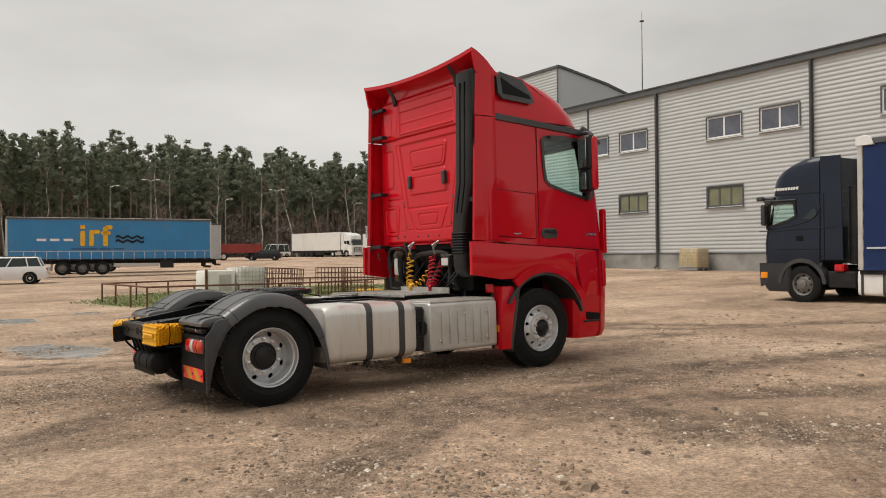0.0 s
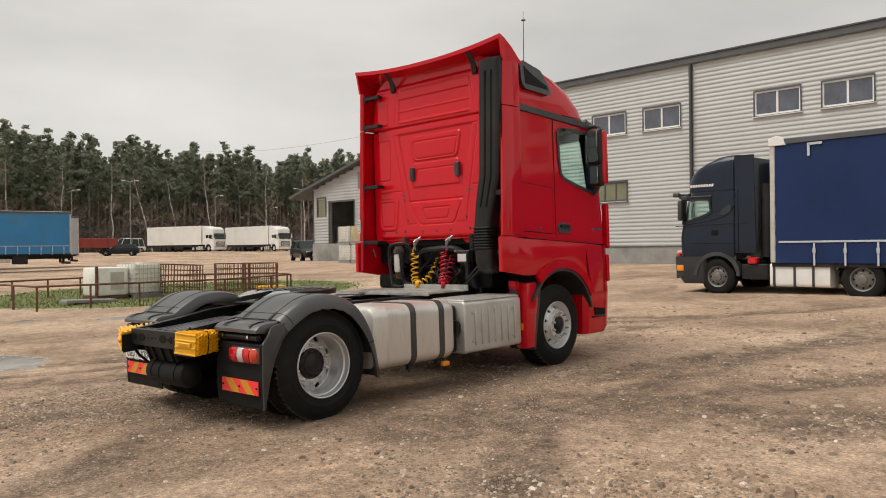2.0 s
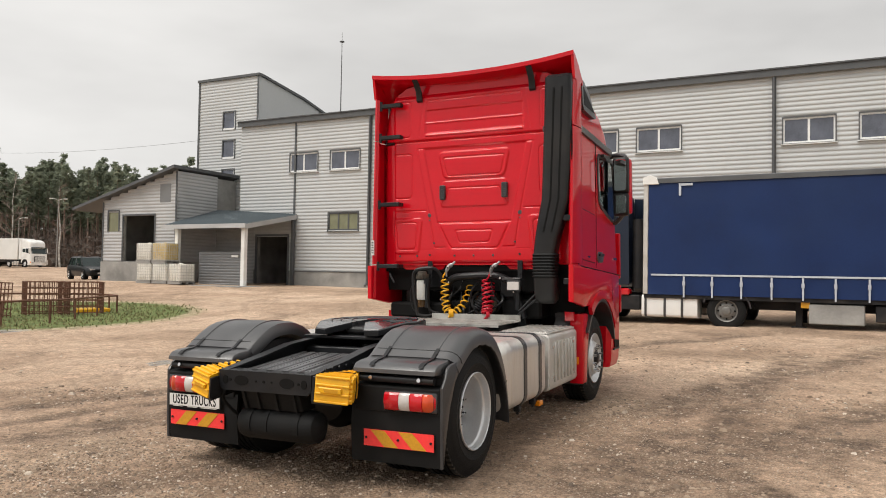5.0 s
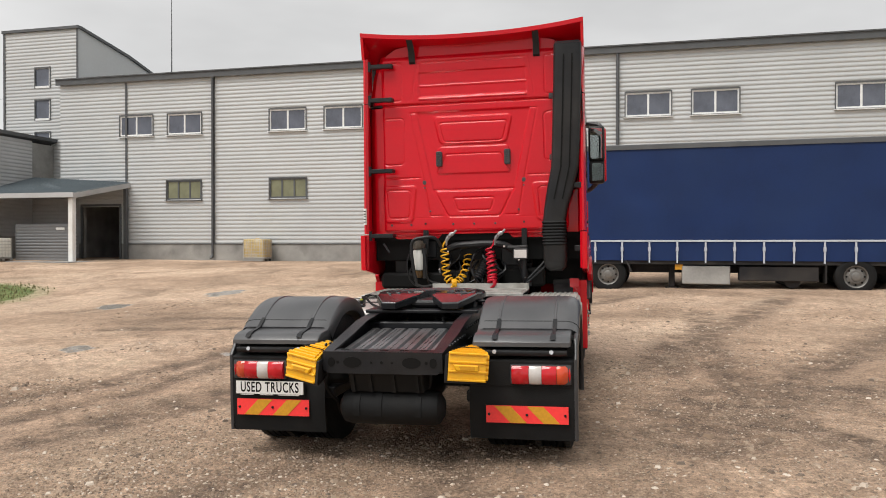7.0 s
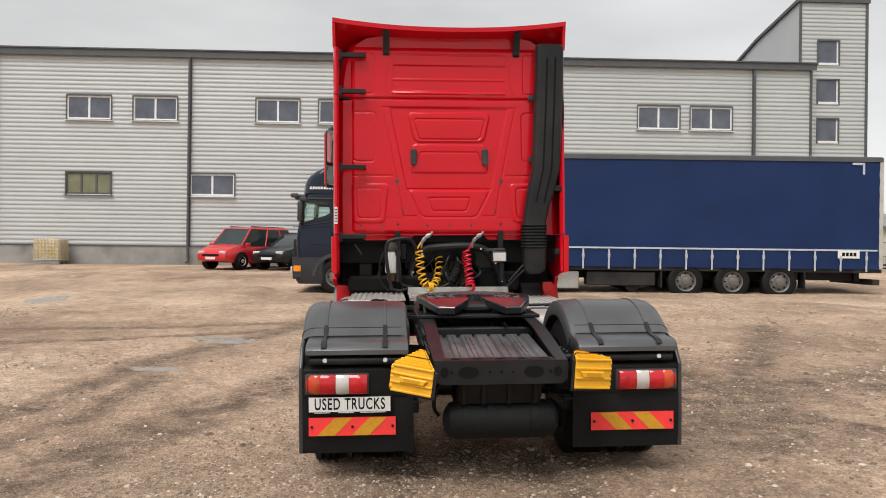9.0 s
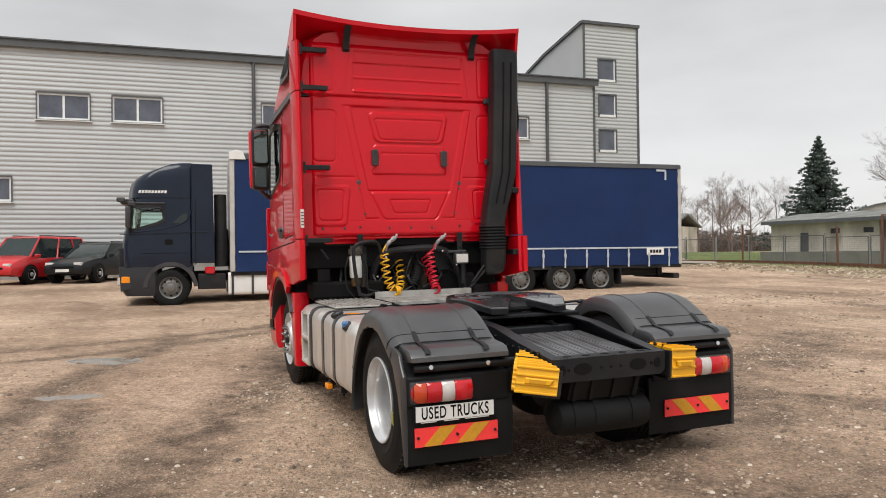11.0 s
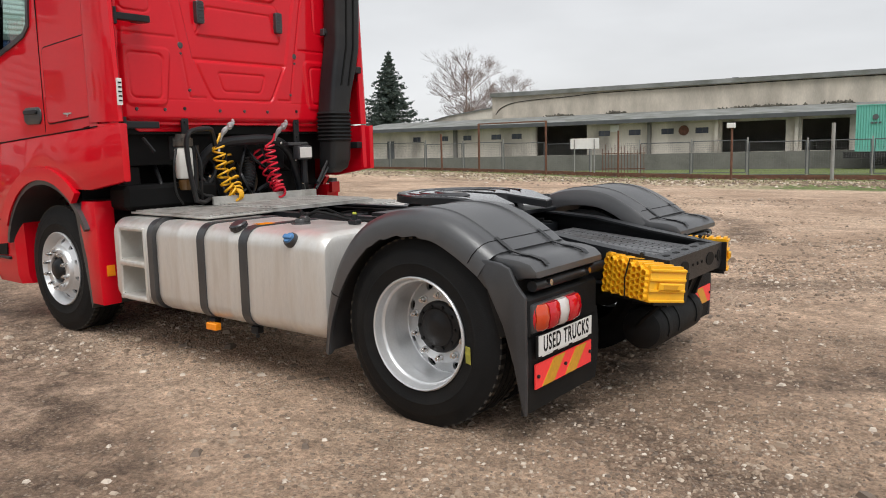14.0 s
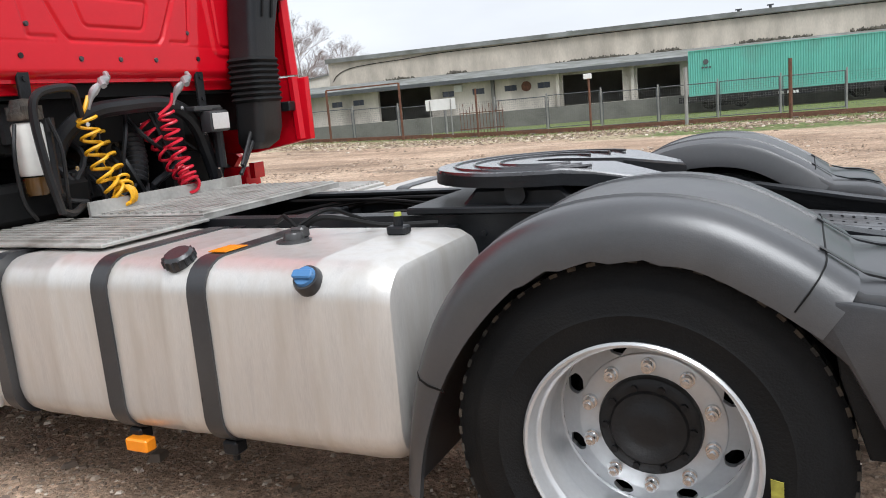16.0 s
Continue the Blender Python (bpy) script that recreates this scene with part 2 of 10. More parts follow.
def sweep(bm, pts, r, seg=8, caps=True):
    """A round tube along points; r is a number or a list."""
    pts = [Vector(p) for p in pts]
    rings, up = [], None
    for i, p in enumerate(pts):
        d = (pts[min(i + 1, len(pts) - 1)] - pts[max(i - 1, 0)]).normalized()
        if up is None:
            up = d.orthogonal().normalized()
        up = (up - d * up.dot(d)).normalized()
        side = d.cross(up)
        rad = r[i] if isinstance(r, (list, tuple)) else r
        rings.append([p + rad * (math.cos(6.28319 * k / seg) * up + math.sin(6.28319 * k / seg) * side) for k in range(seg)])
    loft(bm, rings, True, caps)


def cyl(bm, p0, p1, r, seg=12, r2=None):
    sweep(bm, [p0, p1], [r, r if r2 is None else r2], seg)


def revolve(bm, profile, origin, axis, seg=48, close=False):
    """profile: (radius, distance along axis). axis is 'x', 'y' or 'z'; a sign flips it."""
    sgn = -1 if axis.startswith("-") else 1
    ax = axis[-1]
    rings = []
    for r, h in profile:
        ring = []
        for k in range(seg):
            a = 6.2831853 * k / seg
            u, v = r * math.cos(a), r * math.sin(a)
            p = {"x": (h * sgn, u, v), "y": (u, h * sgn, v), "z": (u, v, h * sgn)}[ax]
            ring.append((origin[0] + p[0], origin[1] + p[1], origin[2] + p[2]))
        rings.append(ring)
    if close:
        rings.append(rings[0])
    loft(bm, rings, True, False)
    bmesh.ops.remove_doubles(bm, verts=bm.verts[:], dist=1e-6)


def arc(cx, cy, r, a0, a1, n):
    return [(cx + r * math.cos(radians(a0 + (a1 - a0) * i / n)), cy + r * math.sin(radians(a0 + (a1 - a0) * i / n))) for i in range(n + 1)]


def smooth_line(pts, n=8):
    """Catmull-Rom through the points."""
    P = [Vector(p) for p in pts]
    P = [2 * P[0] - P[1]] + P + [2 * P[-1] - P[-2]]
    out = []
    for i in range(1, len(P) - 2):
        for k in range(n):
            t = k / n
            a, b, c, d = P[i - 1:i + 3]
            out.append(0.5 * (2 * b + (c - a) * t + (2 * a - 5 * b + 4 * c - d) * t * t + (3 * b - a - 3 * c + d) * t ** 3))
    out.append(P[-2])
    return out


def finish(bm, name, material, angle=35):
    me = bpy.data.meshes.new(name)
    bm.to_mesh(me)
    bm.free()
    me.materials.append(material)
    me.shade_smooth()
    me.set_sharp_from_angle(angle=radians(angle))
    return me


def part(name, bm, material, parent=None, label="", angle=35):
    ob = new(name, finish(bm, name, material, angle))
    ob.parent = parent
    return tagged(ob, label) if label else ob


def part_copy(ob, m, parent=None):
    """Another part on the same mesh."""
    c = new(ob.name.split(".")[0], ob.data)
    c.parent = parent or ob.parent
    c.matrix_basis = m
    if "label" in ob:
        c["label"] = ob["label"]
    return c


def thing(name, m, label, category, group="", kind=""):
    ob = new(name)
    ob.empty_display_size = 0.2
    ob.matrix_basis = m
    return tagged(ob, label, category, group, kind)


def B():
    return bmesh.new()


def hollow(ob, cutters):
    """Takes the solids in cutters out of a mesh for good; each cutter is (bmesh, material)."""
    tools = []
    for bm, material in cutters:
        bmesh.ops.recalc_face_normals(bm, faces=bm.faces[:])
        me = bpy.data.meshes.new("cutter")
        bm.to_mesh(me)
        bm.free()
        me.materials.append(material)
        tool = bpy.data.objects.new("cutter", me)
        scene.collection.objects.link(tool)
        tool.parent = ob.parent
        md = ob.modifiers.new("cut", "BOOLEAN")
        md.operation, md.solver, md.material_mode = "DIFFERENCE", "EXACT", "TRANSFER"
        md.object = tool
        tools.append(tool)
    bpy.context.view_layer.update()
    me = bpy.data.meshes.new_from_object(ob.evaluated_get(bpy.context.evaluated_depsgraph_get()))
    ob.modifiers.clear()
    ob.data = me
    me.set_sharp_from_angle(angle=radians(35))
    for tool in tools:
        bpy.data.objects.remove(tool)


def lerp(a, b, t):
    return a + (b - a) * t


def step01(a, b, x):
    t = min(1, max(0, (x - a) / (b - a)))
    return t * t * (3 - 2 * t)


# ---- the lie of the land ----
def ground_z(x, y):
    z = 0.085 * math.tanh((x - 3.5) / 8) - 0.105 * math.tanh((y - 8.5) / 7) + 0.0
    z += 0.62 * step01(10, 34, x) * (1 - 0.6 * step01(40, 70, y))
    z += 0.55 * step01(-22, -42, y)
    z += 0.20 * step01(22, 55, y) + 0.95 * step01(58, 125, y)
    # shallow cutting between the rails and the loading dock
    d = -21.2 + 0.1345 * (x - 4.19) - y
    dip = step01(1.0, 7.0, d) * step01(34, 26, d) * step01(56, 46, x)
    return z + dip * (0.20 - z)

# ---- ground ----
def ground_material():
    m = bpy.data.materials.new("gravel_and_mud")
    m.use_nodes = True
    nt = m.node_tree
    b = nt.nodes["Principled BSDF"]
    co = nt.nodes.new("ShaderNodeTexCoord")

    def noise_tex(s, detail=6.0, rough=0.55, stretch=None):
        n = nt.nodes.new("ShaderNodeTexNoise")
        n.inputs["Scale"].default_value, n.inputs["Detail"].default_value, n.inputs["Roughness"].default_value = s, detail, rough
        if stretch:
            mp = nt.nodes.new("ShaderNodeMapping")
            mp.vector_type = "TEXTURE"
            mp.inputs["Scale"].default_value = [1 / k for k in stretch[:3]]
            n.inputs["Distortion"].default_value = 0.8
            mp.inputs["Rotation"].default_value = (0, 0, radians(stretch[3]))
            nt.links.new(co.outputs["Object"], mp.inputs[0])
            nt.links.new(mp.outputs[0], n.inputs["Vector"])
        else:
            nt.links.new(co.outputs["Object"], n.inputs["Vector"])
        return n.outputs[0]

    def ramp(src, stops):
        r = nt.nodes.new("ShaderNodeValToRGB")
        while len(r.color_ramp.elements) < len(stops):
            r.color_ramp.elements.new(0.5)
        for e, (pos, col) in zip(r.color_ramp.elements, stops):
            e.position, e.color = pos, (*col, 1) if len(col) == 3 else col
        nt.links.new(src, r.inputs[0])
        return r.outputs[0]

    def mix(fac, a, c, kind="MIX"):
        n = nt.nodes.new("ShaderNodeMix")
        n.data_type, n.blend_type = "RGBA", kind
        for src, i in ((fac, 0), (a, 6), (c, 7)):
            if isinstance(src, (int, float)):
                n.inputs[i].default_value = src
            elif isinstance(src, tuple):
                n.inputs[i].default_value = (*src, 1)
            else:
                nt.links.new(src, n.inputs[i])
        return n.outputs[2]

    soil = ramp(noise_tex(0.22, 12, 0.66), [(0.34, (0.280, 0.196, 0.137)), (0.5, (0.48, 0.345, 0.249)), (0.64, (0.62, 0.468, 0.352))])
    blot = noise_tex(0.55, 9, 0.70, (0.55, 1.0, 1, 24))
    soil = mix(ramp(blot, [(0.50, (0, 0, 0)), (0.66, (0.72, 0.72, 0.72))]), soil, (0.205, 0.140, 0.096))
    pale = noise_tex(0.42, 10, 0.72, (0.45, 1.0, 1, -6))
    soil = mix(ramp(pale, [(0.53, (0, 0, 0)), (0.68, (0.7, 0.7, 0.7))]), soil, (0.62, 0.49, 0.365))
    # churned wheel tracks
    trk = nt.nodes.new("ShaderNodeAttribute")
    trk.attribute_name = "track"
    torn = nt.nodes.new("ShaderNodeMath")
    torn.operation = "MULTIPLY"
    nt.links.new(trk.outputs["Fac"], torn.inputs[0])
    nt.links.new(ramp(noise_tex(2.6, 8, 0.75), [(0.36, (0.1, 0.1, 0.1)), (0.58, (1, 1, 1))]), torn.inputs[1])
    soil = mix(torn.outputs[0], soil, (0.145, 0.102, 0.074))
    grain = noise_tex(30, 7, 0.75)
    soil = mix(0.85, soil, ramp(grain, [(0.33, (0.34, 0.33, 0.32)), (0.67, (1.62, 1.58, 1.54))]), "MULTIPLY")
    crumbs = noise_tex(7.0, 9, 0.78)
    soil = mix(0.55, soil, ramp(crumbs, [(0.38, (0.45, 0.44, 0.43)), (0.62, (1.42, 1.40, 1.38))]), "MULTIPLY")

    # pebbles of two sizes, thick in patches and thin between
    def pebbles(scale, lo, hi, near, far):
        vor = nt.nodes.new("ShaderNodeTexVoronoi")
        vor.inputs["Scale"].default_value = scale
        nt.links.new(co.outputs["Object"], vor.inputs["Vector"])
        col = ramp(vor.outputs["Color"], [(0.15, (0.17, 0.115, 0.078)), (0.45, (0.37, 0.272, 0.192)), (0.72, (0.53, 0.425, 0.325)), (0.94, (0.70, 0.62, 0.52))])
        shape = ramp(vor.outputs["Distance"], [(near, (1, 1, 1)), (far, (0, 0, 0))])
        where = ramp(noise_tex(0.8 if scale > 30 else 0.6, 9, 0.74), [(lo, (0.12, 0.12, 0.12)), (hi, (0.95, 0.95, 0.95))])
        n = nt.nodes.new("ShaderNodeMath")
        n.operation = "MULTIPLY"
        nt.links.new(shape, n.inputs[0])
        nt.links.new(where, n.inputs[1])
        return n, col

    fine_pick, fine_col = pebbles(46, 0.44, 0.60, 0.28, 0.44)
    soil = mix(fine_pick.outputs[0], soil, fine_col)
    pick, peb_col = pebbles(19, 0.50, 0.66, 0.14, 0.26)
    soil = mix(pick.outputs[0], soil, peb_col)
    # dry yellow turf and grass by the track and round the pit
    att = nt.nodes.new("ShaderNodeAttribute")
    att.attribute_name = "turf"
    turf_noise = noise_tex(1.1, 10, 0.78)
    tf = nt.nodes.new("ShaderNodeMath")
    tf.operation = "MULTIPLY_ADD"
    tf.inputs[1].default_value = 2.6
    tf.inputs[2].default_value = -1.35
    nt.links.new(turf_noise, tf.inputs[0])
    ta = nt.nodes.new("ShaderNodeMath")
    ta.operation = "MULTIPLY_ADD"
    ta.inputs[1].default_value = 2.6
    nt.links.new(att.outputs["Fac"], ta.inputs[0])
    nt.links.new(tf.outputs[0], ta.inputs[2])
    tr = ramp(ta.outputs[0], [(0.55, (0, 0, 0)), (1.0, (1, 1, 1))])
    blades = noise_tex(5, 8, 0.75)
    dry = ramp(blades, [(0.36, (0.135, 0.115, 0.060)), (0.5, (0.36, 0.295, 0.180)), (0.60, (0.60, 0.500, 0.350))])
    lush = ramp(blades, [(0.36, (0.055, 0.085, 0.020)), (0.5, (0.125, 0.165, 0.046)), (0.64, (0.25, 0.245, 0.105))])
    grass = mix(ramp(att.outputs["Fac"], [(0.56, (0, 0, 0)), (0.70, (1, 1, 1))]), dry, lush)
    soil = mix(tr, soil, grass)
    # standing water, the sky's pale reflection mixed into its colour
    pud = nt.nodes.new("ShaderNodeAttribute")
    pud.attribute_name = "puddle"
    pr = nt.nodes.new("ShaderNodeMath")
    pr.operation = "MULTIPLY_ADD"
    pr.inputs[1].default_value = 0.9
    pr.inputs[2].default_value = -0.45
    nt.links.new(noise_tex(1.2, 6, 0.6, (1, 1, 1, 0)), pr.inputs[0])
    pa = nt.nodes.new("ShaderNodeMath")
    pa.operation = "ADD"
    nt.links.new(pud.outputs["Fac"], pa.inputs[0])
    nt.links.new(pr.outputs[0], pa.inputs[1])
    wet = ramp(pa.outputs[0], [(0.50, (0, 0, 0)), (0.60, (1, 1, 1))])
    soil = mix(wet, soil, (0.27, 0.245, 0.215))
    nt.links.new(soil, b.inputs["Base Color"])
    rough = nt.nodes.new("ShaderNodeMapRange")
    rough.inputs["To Min"].default_value, rough.inputs["To Max"].default_value = 0.88, 0.20
    nt.links.new(wet, rough.inputs[0])
    nt.links.new(rough.outputs[0], b.inputs["Roughness"])
    b.inputs["Specular IOR Level"].default_value = 0.35
    # relief
    hsum = nt.nodes.new("ShaderNodeMath")
    hsum.operation = "MULTIPLY_ADD"
    hsum.inputs[1].default_value = 0.6
    nt.links.new(pick.outputs[0], hsum.inputs[0])
    both = nt.nodes.new("ShaderNodeMath")
    both.operation = "MULTIPLY_ADD"
    both.inputs[1].default_value = 0.45
    nt.links.new(fine_pick.outputs[0], both.inputs[0])
    nt.links.new(grain, both.inputs[2])
    nt.links.new(both.outputs[0], hsum.inputs[2])
    inv = nt.nodes.new("ShaderNodeMapRange")
    inv.inputs["To Min"].default_value, inv.inputs["To Max"].default_value = 0.95, 0.0
    nt.links.new(wet, inv.inputs[0])
    bn = nt.nodes.new("ShaderNodeBump")
    bn.inputs["Distance"].default_value = 0.03
    nt.links.new(inv.outputs[0], bn.inputs["Strength"])
    nt.links.new(hsum.outputs[0], bn.inputs["Height"])
    nt.links.new(bn.outputs[0], b.inputs["Normal"])
    return m


PUDDLES = [(1.95, 14.6, 1.5, 0.75, 105), (1.5, 22.6, 1.7, 0.9, 120), (4.1, 23.9, 0.8, 0.4, 20), (4.6, 21.4, 0.6, 0.3, 20), (6.2, 20.0, 0.8, 0.45, 15), (8.9, 22.5, 0.8, 0.4, 10), (16.8, 18.1, 1.0, 0.5, 10), (13.0, 18.9, 0.7, 0.4, 15), (6.75, 14.8, 0.4, 0.25, 30), (6.65, 12.1, 0.40, 0.18, 70), (9.5, 12.0, 0.50, 0.34, 60)]
# churned wheel tracks across the yard: half-width, then the way
TRACKS = [
    (0.34, [(11, 9.0), (8.0, 9.8), (5.5, 10.4), (4.5, 10.8), (3.2, 11.2), (1.5, 11.9), (-1.5, 13.0)]),
    (0.16, [(6.0, 11.9), (4.4, 11.9), (3.7, 12.0), (2.5, 12.3), (0.5, 12.9)]),
    (0.22, [(12, 11.0), (9.8, 11.5), (7.5, 12.3), (4.7, 12.5), (3.8, 12.8), (1.5, 13.6)]),
    (0.26, [(13, 5.6), (8.2, 5.9), (5.6, 5.8), (4.0, 5.7), (3.0, 5.1), (1.5, 4.2)]),
    (0.26, [(3.8, 5.9), (5.8, 5.2), (7.8, 4.2), (11, 2.6)]),
    (0.24, [(-1.5, 9.9), (1.0, 9.5), (1.9, 9.3), (2.8, 8.8)]),
    (0.20, [(-1.5, 6.4), (0.6, 7.1), (1.7, 8.0), (2.6, 8.0)]),
    (0.30, [(6.1, 6.6), (8.8, 6.2), (10.8, 5.4), (16, 3.6)]),
    (0.30, [(12, -4.0), (9.1, -3.5), (6.8, -2.6), (4.8, -1.0), (4.0, 1.5)]),
    (0.22, [(15, 8.0), (12, 9.6), (10, 13.0), (9.0, 16.0)]),
    (0.22, [(17, 6.5), (13.5, 8.8), (11.6, 12.4), (11.0, 16.0)]),
    (0.50, [(3.2, 6.3), (4.6, 6.2), (5.2, 5.1), (5.4, 4.1), (6.0, 3.0), (7.2, 1.8)]),
]
TRACK_CELLS = {}
for half, way in TRACKS:
    for p in smooth_line([(x, y, 0) for x, y in way], 14):
        for i in (-1, 0, 1):
            for j in (-1, 0, 1):
                TRACK_CELLS.setdefault((int(p.x // 1) + i, int(p.y // 1) + j), []).append((half, p.x, p.y))


def track_at(x, y):
    """How far the ground is churned by wheels at a place, from 0 to 1."""
    v = 0.0
    for w, px, py in TRACK_CELLS.get((int(x // 1), int(y // 1)), ()):
        d = ((x - px) ** 2 + (y - py) ** 2) / (w * w)
        if d < 2.9:
            v = max(v, 1 - step01(0.45, 1.7, math.sqrt(d)))
    return v


def relief(x, y, track):
    """Humps, hollows and the sunk, lumpy tracks on top of the lie of the land."""
    near = 1 - step01(15, 60, math.hypot(x - 4, y - 8))
    ca, sa = 0.914 * x + 0.407 * y, -0.407 * x + 0.914 * y
    z = 0.014 * noise.noise(Vector((ca * 0.25, sa * 0.7, 0))) + 0.011 * noise.noise(Vector((x * 1.3, y * 1.3, 3))) + 0.007 * noise.noise(Vector((x * 4, y * 4, 7)))
    z += track * (-0.012 + 0.022 * noise.noise(Vector((x * 5, y * 5, 2))))
    return near * z


def turf_at(x, y):
    d = y - 0.135 * (x - 4.0)
    v = 0.50 * step01(-13.0, -17.0, d)
    v = max(v, 0.80 * step01(-19.5, -21.0, d) * (1 - 0.35 * step01(-34, -48, y)))
    v = max(v, 0.78 * step01(-12.0, -13.5, d) * step01(-18.5, -16.5, d) * step01(14, 6, x))
    d = math.hypot((x - 11.6) / 7.2, (y - 28.3) / 6.3)
    v = max(v, 1.0 - step01(0.80, 1.12, d))
    v = max(v, 0.7 * step01(118, 135, y))
    return v


def axis_steps(lo, hi, near_lo, near_hi, fine, grow):
    out = [near_lo]
    while out[-1] < near_hi:
        out.append(out[-1] + fine)
    s = fine
    while out[-1] < hi:
        s *= grow
        out.append(out[-1] + s)
    s, left = fine, [near_lo]
    while left[-1] > lo:
        s *= grow
        left.append(left[-1] - s)
    return left[:0:-1] + out


def build_ground():
    xs = axis_steps(-1500, 1500, -2, 13, 0.075, 1.10)
    ys = axis_steps(-1500, 1500, -1, 17, 0.075, 1.10)
    verts, turf, pud, track = [], [], [], []
    for x in xs:
        for y in ys:
            tr = track_at(x, y) if -2 < x < 18 and -5 < y < 17 else 0.0
            z = ground_z(x, y) + relief(x, y, tr)
            p = 0.0
            for cx, cy, a, b, turn in PUDDLES:
                c, s = math.cos(radians(turn)), math.sin(radians(turn))
                u, v = (c * (x - cx) + s * (y - cy)) / a, (-s * (x - cx) + c * (y - cy)) / b
                p = max(p, 1 - 0.5 * math.hypot(u, v))
            verts.append((x, y, z))
            turf.append(turf_at(x, y))
            pud.append(p)
            track.append(tr)
    n, k = len(ys), len(xs)
    faces = [(i * n + j, (i + 1) * n + j, (i + 1) * n + j + 1, i * n + j + 1) for i in range(k - 1) for j in range(n - 1)]
    me = bpy.data.meshes.new("ground")
    me.from_pydata(verts, [], faces)
    for name, data in (("turf", turf), ("puddle", pud), ("track", track)):
        a = me.attributes.new(name, "FLOAT", "POINT")
        a.data.foreach_set("value", data)
    me.materials.append(ground_material())
    me.shade_smooth()
    return tagged(new("ground", me), "brown muddy gravel yard with ruts and puddles", "ground", kind="structure")


build_ground()


def build_stones():
    """Loose pebbles pressed into the yard near the truck."""
    rng = random.Random(4)
    verts, faces = [], []
    cube = [(-1, -1, -0.6), (1, -1, -0.6), (1, 1, -0.6), (-1, 1, -0.6), (-0.6, -0.6, 0.7), (0.7, -0.55, 0.6), (0.6, 0.6, 0.75), (-0.65, 0.55, 0.65)]
    quads = [(0, 1, 5, 4), (1, 2, 6, 5), (2, 3, 7, 6), (3, 0, 4, 7), (4, 5, 6, 7)]
    count = 0
    while count < 44000:
        x, y = (rng.uniform(-2.5, 15), rng.uniform(-8, 18)) if count % 5 < 2 else (rng.uniform(-2.5, 8), rng.uniform(1, 15))
        heap = count >= 38000
        if heap:
            x, y = rng.gauss(1.5, 0.85), rng.gauss(9.7, 0.75)
        elif noise.noise(Vector((x * 0.6, y * 0.6, 11))) + 0.35 * noise.noise(Vector((x * 2.2, y * 2.2, 5))) < rng.uniform(-0.30, 0.62):
            continue
        if not heap and y > 10.4 and noise.noise(Vector((x * 0.5, y * 0.5, 8))) < rng.uniform(-0.1, 0.6):
            continue
        d = math.hypot(x - 4, y - 8)
        s = min(0.034, 0.0044 * (1 + rng.expovariate(1.25))) * (1 + 0.05 * d)
        if heap:
            s = rng.uniform(0.004, 0.012)
        a, c = rng.uniform(0, 6.28), len(verts)
        ca, sa = math.cos(a), math.sin(a)
        fx, fy, fz = s * rng.uniform(0.7, 1.4), s * rng.uniform(0.6, 1.1), s * rng.uniform(0.4, 0.75)
        z = ground_z(x, y) + relief(x, y, track_at(x, y))
        for u, v, w in cube:
            u, v = u * fx * rng.uniform(0.8, 1.15), v * fy * rng.uniform(0.8, 1.15)
            verts.append((x + ca * u - sa * v, y + sa * u + ca * v, z + w * fz + fz * 0.35))
        faces += [tuple(c + i for i in q) for q in quads]
        count += 1
    # pale rubble strewn along the verge before the rails
    for k in range(5200):
        x = rng.uniform(-14, 42)
        y = -17.4 + 0.1345 * (x - 4.0) + rng.gauss(0, 1.5)
        s = rng.uniform(0.02, 0.065)
        a, c = rng.uniform(0, 6.28), len(verts)
        ca, sa = math.cos(a), math.sin(a)
        z = ground_z(x, y) + relief(x, y, track_at(x, y))
        for u, v, w in cube:
            u, v = u * s * rng.uniform(0.7, 1.5), v * s * rng.uniform(0.6, 1.1)
            verts.append((x + ca * u - sa * v, y + sa * u + ca * v, z + w * s * 0.6 + s * 0.25))
        faces += [tuple(c + i for i in q) for q in quads]
    me = bpy.data.meshes.new("gravel")
    me.from_pydata(verts, [], faces)
    m = bpy.data.materials.new("pebble_stone")
    m.use_nodes = True
    nt = m.node_tree
    b = nt.nodes["Principled BSDF"]
    b.inputs["Roughness"].default_value = 0.85
    g = nt.nodes.new("ShaderNodeNewGeometry")
    r = nt.nodes.new("ShaderNodeValToRGB")
    for pos, col in ((0.40, (0.24, 0.168, 0.115, 1)), (0.86, (0.38, 0.295, 0.22, 1))):
        e = r.color_ramp.elements.new(pos)
        e.color = col
    r.color_ramp.elements[0].color = (0.15, 0.115, 0.09, 1)
    r.color_ramp.elements[-1].color = (0.66, 0.58, 0.49, 1)
    nt.links.new(g.outputs["Random Per Island"], r.inputs[0])
    nt.links.new(r.outputs[0], b.inputs["Base Color"])
    me.materials.append(m)
    return tagged(new("gravel", me), "loose grey and brown pebbles lying on the mud", "gravel", kind="stuff")


build_stones()

